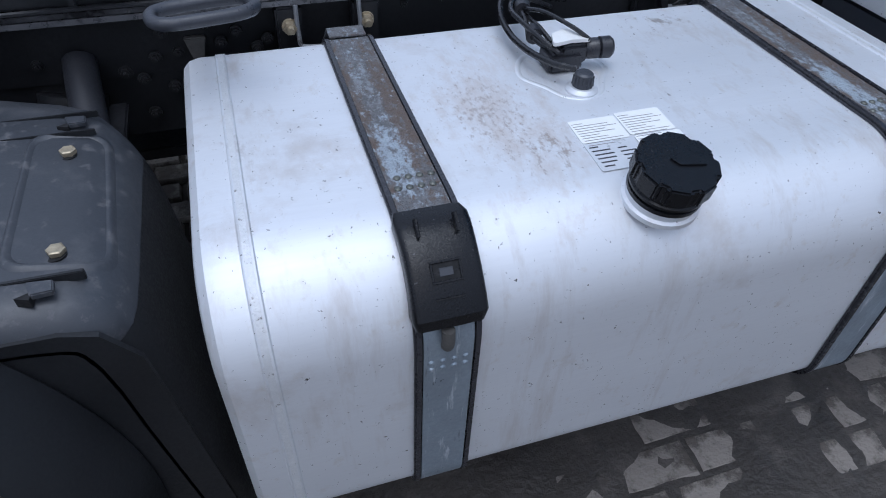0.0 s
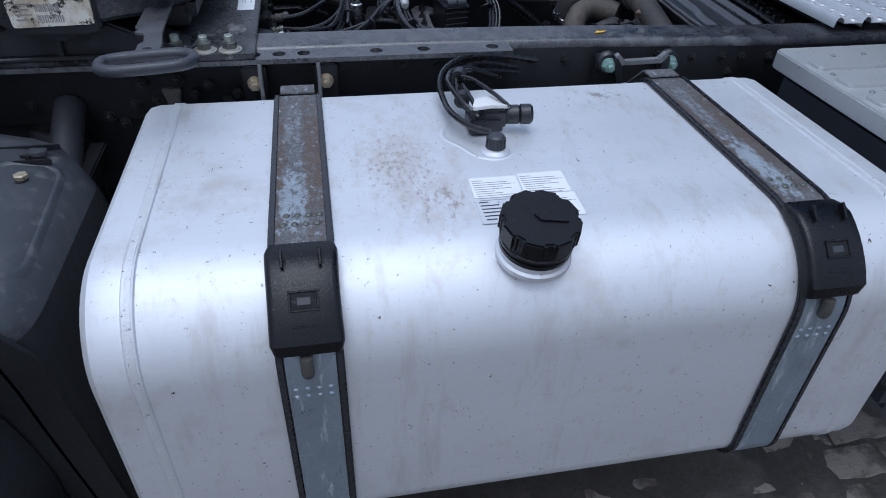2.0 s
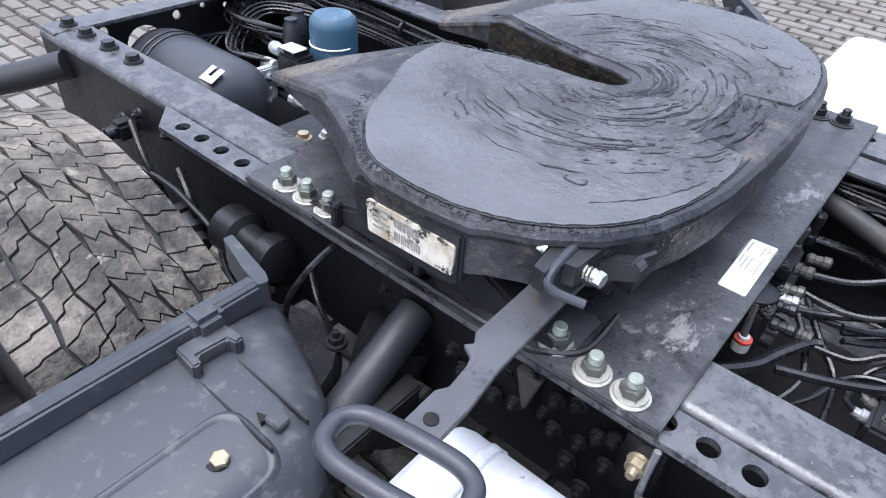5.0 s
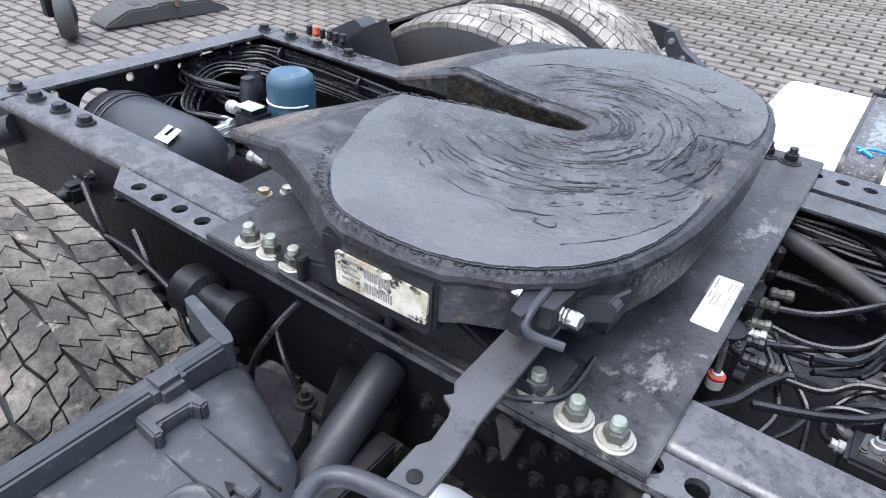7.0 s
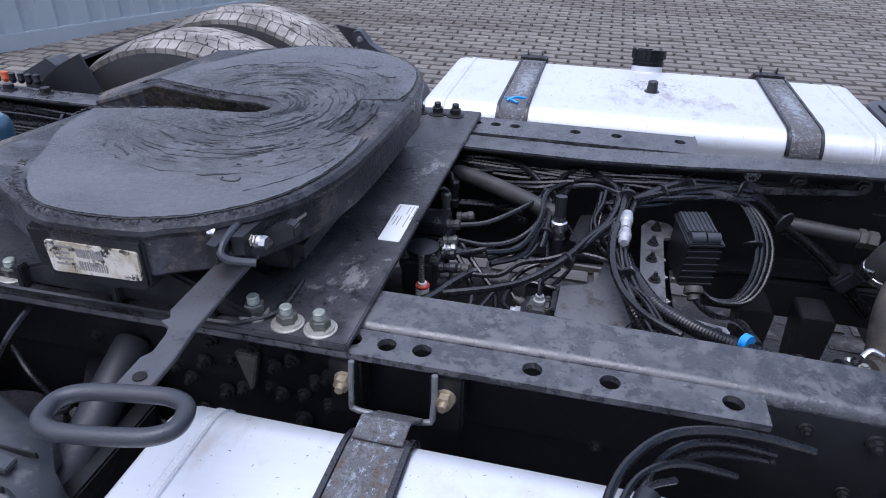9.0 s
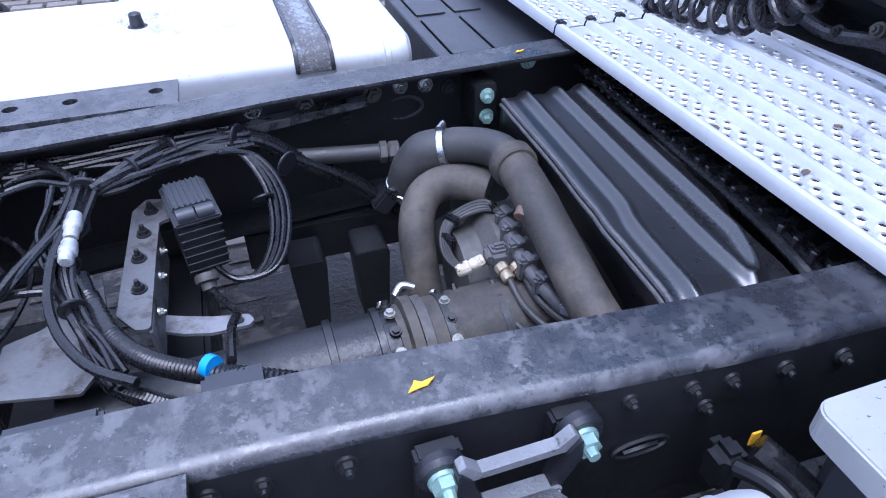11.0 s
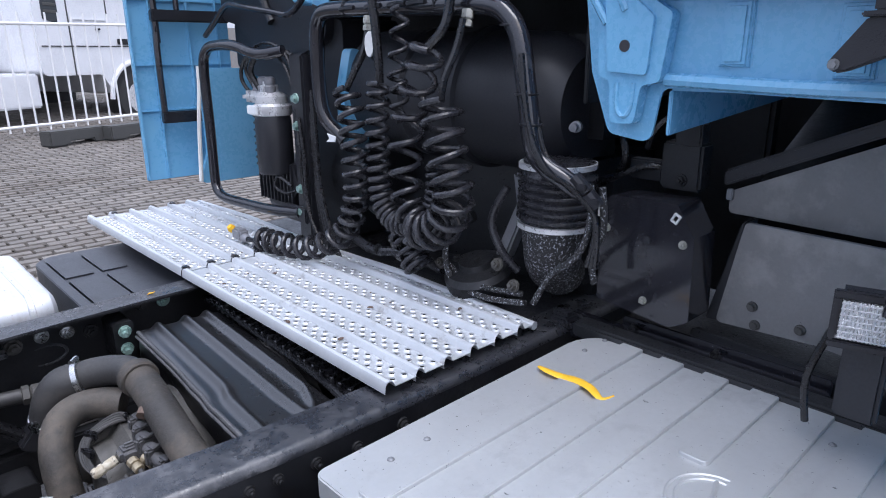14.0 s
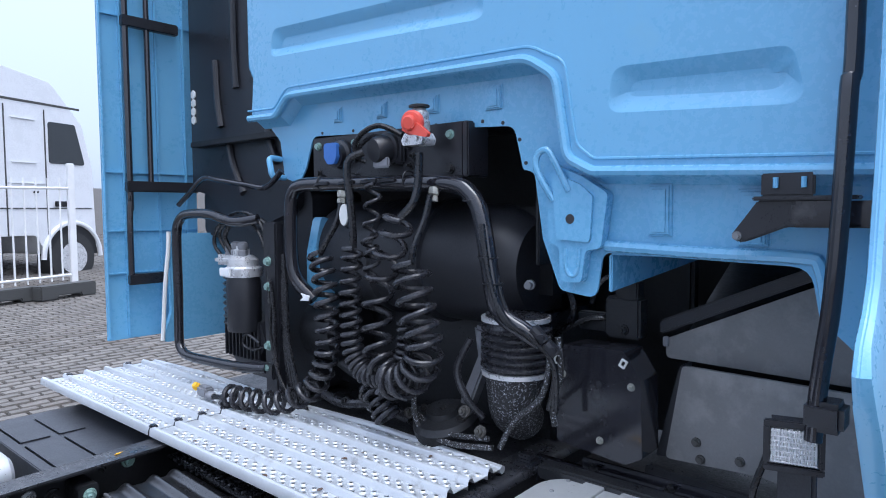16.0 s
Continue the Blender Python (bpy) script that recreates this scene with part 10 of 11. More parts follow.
for a in range(5):
    t = a * 1.25 + 0.4
    part("bolt", bolt(bmesh.new(), (1.755 + 0.0, -0.22 + 0.068 * math.cos(t), 1.088 + 0.018 * math.sin(t)), (-0.3, 0, 1), 0.008), M_darkbolt, gh)
bm = bmesh.new()
prism(bm, [(-0.22, 1.10), (-0.26, 1.10), (-0.33, 1.26), (-0.30, 1.27)], "x", 1.82, 1.86, 0.006)
prism(bm, [(-0.26, 1.2), (-0.35, 1.22), (-0.35, 1.30), (-0.24, 1.32)], "x", 1.86, 1.95, 0.01)
part("arm", bm, M_bracket, gh, "bare alloy bracket arm")
bm = bmesh.new()
box(bm, 1.72, 2.3, -0.46, 0.9, 0.93, 1.0, 0.02)
box(bm, 1.95, 2.3, -0.45, 0.7, 1.0, 1.35, 0.04)
part("block", bm, M_cast, gh)

e = thing("hose_stand", (1.70, -0.05, 1.0), "bent black tube stand carrying the trailer connections", "stand")
bm = bmesh.new()
tube(bm, [(1.73, 0.28, 1.36), (1.705, 0.335, 1.42), (1.70, 0.352, 1.50), (1.70, 0.350, 1.64), (1.70, 0.335, 1.69), (1.70, 0.285, 1.712), (1.70, 0.10, 1.710), (1.70, -0.20, 1.702), (1.70, -0.315, 1.695), (1.70, -0.365, 1.67), (1.70, -0.395, 1.62), (1.70, -0.42, 1.50), (1.70, -0.445, 1.40), (1.71, -0.51, 1.355), (1.73, -0.545, 1.33)], 0.0215, 16, 6)
part("tube", bm, M_gloss, e)
bm = bmesh.new()
box(bm, 1.715, 1.735, -0.33, 0.255, 1.715, 1.850, 0.004)
box(bm, 1.715, 1.80, -0.345, -0.325, 1.715, 1.850, 0.004)
part("connection_plate", bm, M_cover, e)
for y in (0.17, -0.03, -0.10, 0.06):
    bm = bmesh.new()
    tube(bm, [(1.679, y - 0.03, 1.712), (1.676, y, 1.712), (1.679, y + 0.03, 1.71)], 0.006, 6, 3)
    part("tube_slot", bm, M_cover, e)
for y, z in ((0.225, 1.825), (0.225, 1.745), (0.06, 1.825), (-0.29, 1.82), (-0.29, 1.735)):
    part("bolt", bolt(bmesh.new(), (1.714, y, z), (-1, 0, 0), 0.008), M_greenbolt if z > 1.8 else M_darkbolt, e)
bm = bmesh.new()
lathe(bm, (1.715, 0.115, 1.795), (1.68, 0.115, 1.79), [(0.042, 0), (0.042, .3), (0.034, .5), (0.034, 1)], 24)
so = part("socket", bm, M_cover, e)
bm = bmesh.new()
prism(bm, rounded([(0.145, 1.825), (0.145, 1.785), (0.13, 1.765), (0.10, 1.765), (0.09, 1.785), (0.09, 1.825)], 0.012), "x", 1.668, 1.681, 0.003)
part("flap", bm, M_plugblue, so, "blue hinged flap")
bm = bmesh.new()
lathe(bm, (1.715, -0.085, 1.80), (1.655, -0.075, 1.79), [(0.044, 0), (0.044, .25), (0.036, .3), (0.036, .8), (0.030, 1)], 24)
box(bm, 1.700, 1.716, -0.140, -0.030, 1.755, 1.842, 0.006)
second = part("second_socket", bm, M_cover, e)
for pts, r in (([(1.70, -0.135, 1.83), (1.67, -0.09, 1.855), (1.66, -0.04, 1.845), (1.655, -0.005, 1.815), (1.66, 0.0, 1.78), (1.68, -0.02, 1.765)], 0.0075), ([(1.70, -0.12, 1.81), (1.675, -0.06, 1.832), (1.662, -0.01, 1.80), (1.665, 0.005, 1.765)], 0.006)):
    part("socket_lead", tube(bmesh.new(), pts, r, 8, 5), M_cable, second)
for y, z in ((-0.150, 1.80), (-0.165, 1.775), (-0.155, 1.75)):
    part("small_latch", bolt(bmesh.new(), (1.713, y, z), (-1, 0, 0), 0.007, 0.01), M_darkbolt, second)
bm = bmesh.new()
box(bm, 1.665, 1.675, -0.12, -0.06, 1.745, 1.772, 0.004)
part("foil_tag", bm, M_bracket, e)
e = thing("trailer_coupling", (1.655, -0.234, 1.79), "silver palm coupling with a red cap on the stand", "coupling")
bm = bmesh.new()
prism(bm, rounded([(-0.268, 1.792), (-0.204, 1.792), (-0.200, 1.806), (-0.212, 1.822), (-0.262, 1.822), (-0.272, 1.806)], 0.006), "x", 1.632, 1.682, 0.005, 2)
body = part("body", bm, M_alloy, e, "cast alloy coupling body")
for y in (-0.254, -0.216):
    part("screw", bolt(bmesh.new(), (1.632, y, 1.806), (-1, 0, 0.1), 0.005), M_steel, body)
bm = bmesh.new()
lathe(bm, (1.66, -0.236, 1.82), (1.66, -0.236, 1.884), [(0.023, 0), (0.027, .15), (0.027, .5), (0.022, .55), (0.025, .65), (0.025, .8), (0.014, 1)], 20)
part("neck", bm, M_alloy, e)
bm = bmesh.new()
lathe(bm, (1.66, -0.236, 1.884), (1.66, -0.236, 1.893), [(0.019, 0), (0.026, .2), (0.026, .7), (0.016, 1)], 20)
part("top_ring", bm, M_darkbolt, e)
bm = bmesh.new()
lathe(bm, (1.640, -0.236, 1.846), (1.612, -0.242, 1.843), [(0.030, 0), (0.031, .3), (0.027, .55), (0.019, .6), (0.018, .9), (0.014, 1)], 24)
cap = part("cap", bm, M_red, e, "red plastic cap")
bm = bmesh.new()
prism(bm, rounded([(-0.205, 1.829), (-0.255, 1.814), (-0.292, 1.806), (-0.298, 1.816), (-0.276, 1.832), (-0.250, 1.850)], 0.006), "x", 1.622, 1.634, 0.002)
part("cap_wing", bm, M_red, cap)


def coil_hose(name, pts, r_coil, r_hose, turns, label, tail=None):
    """A coiled hose: a helix round a smooth path."""
    path = spline(pts, 10)
    n = turns * 12
    out = []
    up = None
    L = len(path) - 1
    for i in range(n + 1):
        u = i / n * L
        k = min(int(u), L - 1)
        q = path[k].lerp(path[k + 1], u - k)
        t = (path[min(k + 2, L)] - path[max(k - 1, 0)]).normalized()
        if up is None:
            up = t.orthogonal().normalized()
        up = (up - t * up.dot(t)).normalized()
        a = 2 * math.pi * i / 12
        rc = r_coil(i / n) if callable(r_coil) else r_coil
        out.append(q + rc * (math.cos(a) * up + math.sin(a) * t.cross(up)))
    bm = bmesh.new()
    tube(bm, out, r_hose, 9, 1)
    e = thing(name, pts[-1], label, "coiled hose", "coiled hoses")
    part("coil", bm, M_rubber, e)
    if tail:
        for tp, tr in tail:
            part("lead", tube(bmesh.new(), tp, tr, 8, 5), M_cable, e)
    return e


coil_hose("coiled_air_hose", [(1.64, 0.135, 1.51), (1.635, 0.108, 1.42), (1.63, 0.096, 1.315), (1.63, 0.102, 1.22), (1.615, 0.145, 1.13), (1.58, 0.25, 1.075), (1.55, 0.38, 1.066), (1.535, 0.47, 1.066)], 0.030, 0.0078, 20,
          "black coiled air hose lying on the walkway", [([(1.68, 0.085, 1.66), (1.665, 0.09, 1.60), (1.65, 0.115, 1.55), (1.64, 0.135, 1.51)], 0.0085), ([(1.535, 0.47, 1.066), (1.53, 0.50, 1.055), (1.53, 0.55, 1.05)], 0.008)])
coil_hose("coiled_cable", [(1.63, -0.018, 1.533), (1.625, -0.010, 1.43), (1.625, -0.012, 1.326), (1.625, -0.022, 1.245), (1.63, -0.065, 1.20), (1.63, -0.13, 1.20)], 0.025, 0.0070, 18, "tightly coiled black electric cable", [([(1.66, -0.03, 1.79), (1.63, 0.0, 1.76), (1.63, -0.01, 1.66), (1.63, -0.018, 1.58), (1.63, -0.018, 1.533)], 0.0105)])
coil_hose("coiled_cable", [(1.645, -0.085, 1.70), (1.64, -0.083, 1.63), (1.64, -0.072, 1.56), (1.64, -0.080, 1.51), (1.64, -0.070, 1.45)], 0.019, 0.0056, 6, "loosely coiled thin black cable")
coil_hose("coiled_air_hose", [(1.625, -0.20, 1.615), (1.625, -0.172, 1.548), (1.63, -0.120, 1.45), (1.63, -0.108, 1.34), (1.625, -0.122, 1.255), (1.62, -0.165, 1.215), (1.62, -0.21, 1.205)], 0.036, 0.0078, 10, "black coiled air hose with wide turns", [([(1.66, -0.235, 1.775), (1.655, -0.235, 1.70), (1.64, -0.23, 1.65), (1.625, -0.20, 1.615)], 0.0105)])
coil_hose("coiled_air_hose", [(1.625, -0.237, 1.50), (1.62, -0.250, 1.43), (1.62, -0.270, 1.355), (1.62, -0.282, 1.295), (1.62, -0.258, 1.238), (1.62, -0.205, 1.205), (1.62, -0.15, 1.205)], 0.043, 0.0078, 11, "black coiled air hose hanging in a loop", [([(1.67, -0.262, 1.67), (1.655, -0.255, 1.61), (1.63, -0.245, 1.55), (1.625, -0.237, 1.50)], 0.0085)])
coil_hose("coiled_cable", [(1.65, -0.193, 1.35), (1.65, -0.192, 1.295), (1.65, -0.178, 1.25)], 0.020, 0.0066, 6, "short coil of thin black cable")
coil_hose("coiled_cable", [(1.655, -0.06, 1.165), (1.655, -0.095, 1.117), (1.66, -0.12, 1.085)], 0.034, 0.0072, 5, "coil end hanging beneath the loop")
e = thing("hose_end_coupling", (1.53, 0.58, 1.04), "small metal hose coupling with a yellow cap on the walkway", "coupling")
bm = bmesh.new()
box(bm, 1.515, 1.548, 0.565, 0.62, 1.04, 1.075, 0.006)
lathe(bm, (1.53, 0.54, 1.05), (1.53, 0.58, 1.05), [(0.010, 0), (0.014, .3), (0.014, .7), (0.01, 1)], 12)
part("body", bm, M_bracket, e)
bm = bmesh.new()
lathe(bm, (1.527, 0.632, 1.063), (1.515, 0.632, 1.077), [(0.012, 0), (0.013, .5), (0.009, 1)], 16)
part("cap", bm, M_yellow, e, "yellow cap")
for y in (0.085, -0.262):
    bm = bmesh.new()
    lathe(bm, (1.685, y, 1.69), (1.68, y, 1.655), [(0.012, 0), (0.014, .1), (0.014, .5), (0.010, .6), (0.013, .7), (0.013, 1)], 6)
    solo("hose_nut", bm, M_bolt, "zinc hose union beneath the stand", "union", "hose unions")
bm = bmesh.new()
lathe(bm, (1.66, 0.03, 1.615), (1.645, 0.032, 1.615), [(0.03, 0), (0.03, .5), (0.024, 1)], 20)
e = thing("plug_dummy", (1.66, 0.03, 1.6), "black parking plug with a white oval disc", "plug")
part("body", bm, M_cover, e)
bm = bmesh.new()
prism(bm, [(0.03 + 0.018 * math.cos(k * math.pi / 8), 1.622 + 0.03 * math.sin(k * math.pi / 8)) for k in range(16)], "x", 1.639, 1.646, 0.001)
part("disc", bm, M_white, e)
# black leads beside the stand
bm = bmesh.new()
for k in range(4):
    o = 0.008 * k
    tube(bm, [(1.69, 0.40 - o, 1.50), (1.685, 0.385 - o, 1.36), (1.68, 0.37 - o, 1.22), (1.67, 0.33 - o * 2, 1.08), (1.66, 0.28 - o * 2, 1.03)], 0.0065, 7, 6)
for k in range(3):
    tube(bm, [(1.685, -0.40 - 0.006 * k, 1.60), (1.68, -0.44, 1.46), (1.68, -0.475 - 0.006 * k, 1.38), (1.70, -0.54, 1.34), (1.72, -0.585, 1.28), (1.72, -0.57 - .01 * k, 1.18)], 0.006, 7, 6)
solo("stand_leads", bm, M_cable, "black leads tied along the stand", "cables", kind="stuff")
for p, q in (((1.71, -0.535, 1.365), (1.72, -0.56, 1.335)), ((1.71, -0.57, 1.335), (1.72, -0.59, 1.31))):
    bm = bmesh.new()
    cyl(bm, p, q, 0.014, 10)
    box(bm, q[0] - 0.02, q[0] - 0.012, q[1] - 0.01, q[1] + 0.012, q[2] + 0.006, q[2] + 0.018, 0.002)
    solo("lead_clip", bm, M_cover, "black clip with a pale tie on the leads", "clip", "lead clips")

# fuel filter and grab rail on the far side
e = thing("grab_rail", (1.62, 0.8, 1.1), "bent glossy black tube rail bolted to an upright bracket", "rail")
bm = bmesh.new()
tube(bm, [(1.66, 0.47, 1.61), (1.62, 0.55, 1.60), (1.60, 0.66, 1.625), (1.60, 0.80, 1.625), (1.60, 0.86, 1.605), (1.60, 0.885, 1.55), (1.60, 0.885, 1.35), (1.60, 0.89, 1.20), (1.60, 0.88, 1.15), (1.60, 0.83, 1.128), (1.61, 0.70, 1.125), (1.63, 0.55, 1.125), (1.66, 0.44, 1.13)], 0.0165, 14, 6)
part("tube", bm, M_gloss, e)
bm = bmesh.new()
box(bm, 1.665, 1.70, 0.385, 0.455, 1.02, 1.60, 0.006)
box(bm, 1.655, 1.668, 0.40, 0.52, 1.10, 1.15, 0.004)
part("upright", bm, M_cover, e)
for y, z in ((0.425, 1.475), (0.425, 1.395), (0.43, 1.205), (0.43, 1.135)):
    part("bolt", bolt(bmesh.new(), (1.664, y, z), (-1, 0, 0), 0.010), M_greenbolt, e)
for y in (0.50, 0.475):
    part("bolt", bolt(bmesh.new(), (1.655, y, 1.125), (-1, 0, 0), 0.006), M_greenbolt, e)
e = thing("fuel_filter", (1.66, 0.56, 1.2), "black fuel filter canister with an alloy head", "fuel filter")
bm = bmesh.new()
lathe(bm, (1.66, 0.56, 1.24), (1.66, 0.56, 1.42), [(0.052, 0), (0.056, .05), (0.056, .9), (0.052, 1)], 28)
part("canister", bm, M_cover, e)
bm = bmesh.new()
lathe(bm, (1.66, 0.56, 1.42), (1.66, 0.56, 1.49), [(0.058, 0), (0.062, .2), (0.062, .4), (0.05, .5), (0.05, .8), (0.03, 1)], 24)
box(bm, 1.62, 1.69, 0.56, 0.68, 1.455, 1.49, 0.012)
box(bm, 1.63, 1.68, 0.54, 0.58, 1.48, 1.52, 0.01)
part("head", bm, M_alloy, e, "dusty alloy filter head")
bm = bmesh.new()
box(bm, 1.592, 1.600, 0.535, 0.595, 1.424, 1.452, 0.003)
part("tag", bm, M_sticker, e)
bm = bmesh.new()
for k in range(9):
    lathe(bm, (1.70, 0.65, 1.25 + 0.022 * k), (1.70, 0.65, 1.263 + 0.022 * k), [(0.05, 0), (0.056, .5), (0.05, 1)], 20)
part("bellows", bm, M_rubber, e)
bm = bmesh.new()
prism(bm, rounded([(0.72, 1.30), (0.50, 1.27), (0.47, 1.20), (0.55, 1.10), (0.62, 1.08), (0.70, 1.18)], 0.02), "x", 1.68, 1.76, 0.006)
for k in range(10):
    box(bm, 1.672, 1.682, 0.50 + 0.022 * k, 0.507 + 0.022 * k, 1.14, 1.27, 0.001)
part("grille", bm, M_cover, e)
part("hose", tube(bmesh.new(), [(1.65, 0.60, 1.49), (1.63, 0.62, 1.55), (1.64, 0.58, 1.60), (1.67, 0.50, 1.61), (1.69, 0.44, 1.58)], 0.009, 8, 6), M_cable, e)
bm = bmesh.new()
cyl(bm, (1.83, 0.22, 1.25), (1.83, 0.36, 1.25), 0.10, 26)
solo("round_canister", bm, M_black, "black round canister low behind the hoses", "canister")
# black intake snorkel and far deflector
e = thing("intake_snorkel", (1.9, 0.8, 1.5), "tall black plastic air intake duct with pressed ribs", "air intake")
bm = bmesh.new()
prism(bm, rounded([(1.13, 3.3), (0.60, 3.3), (0.545, 2.6), (0.55, 2.0), (0.50, 1.86), (0.44, 1.74), (0.46, 1.64), (0.72, 1.56), (0.90, 1.62), (1.02, 1.70), (1.13, 1.72)], 0.04), "x", 1.80, 2.05, 0.02, 3)
part("duct", bm, M_cover, e)
# Added black block shuts out light in the gap behind the filter.
bm = bmesh.new()
prism(bm, rounded([(0.41, 1.02), (0.41, 1.70), (1.10, 1.72), (1.10, 1.55), (0.85, 1.50), (0.73, 1.40), (0.70, 1.02)], 0.03), "x", 1.83, 2.05, 0.02, 3)
part("filter_housing", bm, M_shade, e)
for pts in ([(1.796, 0.93, 2.20), (1.796, 0.92, 2.05), (1.796, 0.90, 1.95)], [(1.796, 0.80, 2.4), (1.796, 0.80, 2.2), (1.796, 0.79, 2.08)], [(1.796, 0.68, 2.5), (1.796, 0.68, 2.25), (1.796, 0.66, 2.05), (1.796, 0.60, 1.90), (1.796, 0.55, 1.80)], [(1.796, 0.85, 1.90), (1.796, 0.83, 1.82), (1.796, 0.78, 1.73), (1.796, 0.76, 1.70)]):
    bm = bmesh.new()
    tube(bm, pts, 0.016, 10, 5)
    part("rib", bm, M_cover, e)
part("stay_wire", tube(bmesh.new(), [(1.66, 0.98, 1.66), (1.66, 0.90, 1.70), (1.66, 0.80, 1.75), (1.66, 0.70, 1.74), (1.67, 0.55, 1.72), (1.68, 0.45, 1.71), (1.69, 0.38, 1.76)], 0.009, 10, 4), M_gloss, e)
# White hexagons put the light behind the openings into the colour.
for k in range(4):
    bm = bmesh.new()
    prism(bm, [(1.105 + 0.018 * math.cos(j * math.pi / 3 + 0.52), 1.995 + 0.033 * k + 0.018 * math.sin(j * math.pi / 3 + 0.52)) for j in range(6)], "x", 1.795, 1.80, 0.001)
    part("hexagon_opening", bm, M_white, e)
fd = thing("far_deflector", (1.64, 1.2, 1.15), "light blue side panel of the cab with upright ribs", "side panel")
bm = bmesh.new()
box(bm, 1.478, 1.85, 1.195, 1.205, 1.15, 3.3, 0.003)
part("panel", bm, M_blue, fd)
for x in (1.482, 1.555, 1.69, 1.80):
    bm = bmesh.new()
    box(bm, x - 0.004, x + 0.004, 1.18, 1.197, 1.16, 3.3, 0.003)
    part("rib", bm, M_blue, fd)
for z in (1.40, 1.56, 1.78, 2.36):
    bm = bmesh.new()
    box(bm, 1.48, 1.84, 1.183, 1.197, z, z + 0.006, 0.002)
    part("cross_rib", bm, M_blue, fd)
bm = bmesh.new()
tube(bm, [(1.56, 1.15, 3.2), (1.56, 1.15, 1.76), (1.56, 1.15, 1.70), (1.555, 1.15, 1.60), (1.555, 1.15, 1.36)], 0.011, 10, 3)
fr = thing("panel_carrier", (1.6, 1.15, 1.3), "black tube frame carrying the far side panel", "frame")
part("tube", bm, M_gloss, fr)
bm = bmesh.new()
tube(bm, [(1.64, 1.15, 3.2), (1.64, 1.15, 2.4), (1.64, 1.15, 1.75)], 0.010, 10, 2)
part("tube", bm, M_gloss, fr)
for z, x1 in ((1.36, 1.80), (1.71, 1.83), (2.32, 1.76)):
    bm = bmesh.new()
    box(bm, 1.545, x1, 1.135, 1.165, z, z + 0.04, 0.004)
    part("bar", bm, M_cover, fr)
bm = bmesh.new()
prism(bm, rounded([(1.62, 1.14), (1.92, 1.14), (1.92, 1.55), (1.66, 1.55), (1.66, 1.25)], 0.02), "y", 1.06, 1.08, 0.003)
ff = thing("far_arch_panel", (1.8, 1.07, 1.1), "light blue lower panel with a pale edge seal", "side panel")
part("panel", bm, M_blue, ff)
part("edge_seal", tube(bmesh.new(), [(1.655, 1.055, 1.56), (1.65, 1.055, 1.48), (1.635, 1.055, 1.35), (1.62, 1.055, 1.15)], 0.008, 8, 4), M_white, ff)
bm = bmesh.new()
prism(bm, rounded([(1.75, 1.33), (1.83, 1.33), (1.83, 1.60), (1.78, 1.62), (1.75, 1.50)], 0.02), "y", 0.30, 0.34, 0.004)
part("inner_leg", bm, M_blue, ff)
bm = bmesh.new()
fw = thing("road_wheel", (2.85, -1.1, GZ), "front wheel with a white painted rim", "wheel")
lathe(bm, (2.85, -1.235, 0.54), (2.85, -0.93, 0.54), [(0.30, 0.02), (0.36, 0.0), (0.47, 0.03), (0.50, 0.12), (0.505, 0.5), (0.50, 0.88), (0.47, 0.97), (0.3, 1)], 48)
part("tyre", bm, M_tyreside, fw)
bm = bmesh.new()
lathe(bm, (2.85, -1.238, 0.54), (2.85, -1.10, 0.54), [(0.295, 0), (0.30, 0.15), (0.26, 0.3), (0.24, 0.8), (0.12, 0.75), (0.12, 0.3), (0.05, 0.25)], 40)
part("rim", bm, M_wtruck, fw)


# leads, tags and small parts round the filter and below the coils
e = thing("filter_leads", (1.66, 0.55, 1.2), "thin black leads looped over the fuel filter", "cables", kind="stuff")
for pts, r in (([(1.655, 0.66, 1.47), (1.64, 0.70, 1.52), (1.64, 0.68, 1.58), (1.65, 0.60, 1.625), (1.66, 0.52, 1.625), (1.67, 0.46, 1.58), (1.675, 0.45, 1.48)], 0.006),
               ([(1.65, 0.62, 1.48), (1.635, 0.66, 1.55), (1.64, 0.62, 1.60), (1.655, 0.54, 1.61), (1.665, 0.47, 1.56), (1.67, 0.44, 1.46), (1.66, 0.42, 1.34)], 0.005),
               ([(1.655, 0.47, 1.21), (1.64, 0.52, 1.235), (1.64, 0.54, 1.20), (1.65, 0.50, 1.185), (1.66, 0.45, 1.20)], 0.005),
               ([(1.66, 0.41, 1.42), (1.655, 0.385, 1.30), (1.65, 0.375, 1.18), (1.645, 0.33, 1.08), (1.65, 0.29, 1.04)], 0.0055),
               ([(1.66, 0.40, 1.38), (1.65, 0.40, 1.26), (1.645, 0.36, 1.14), (1.645, 0.30, 1.06)], 0.005)):
    part("lead", tube(bmesh.new(), pts, r, 7, 6), M_cable, e)
e = thing("head_valves", (1.655, 0.58, 1.5), "small alloy valves on the filter head", "valves")
for y, z, r in ((0.545, 1.515, 0.016), (0.585, 1.515, 0.016), (0.625, 1.505, 0.014)):
    bm = bmesh.new()
    lathe(bm, (1.65, y, z - 0.03), (1.65, y, z + 0.02), [(r, 0), (r * 1.1, .4), (r * 0.8, .5), (r, .6), (r, .9), (r * 0.5, 1)], 12)
    part("valve", bm, M_bracket, e)
bm = bmesh.new()
prism(bm, [(0.135, 1.395), (0.175, 1.400), (0.165, 1.388), (0.18, 1.378), (0.14, 1.380)], "x", 1.600, 1.603, 0.0008, 1)
solo("torn_tag", bm, M_sticker, "torn white paper tag on the hose", "tag")
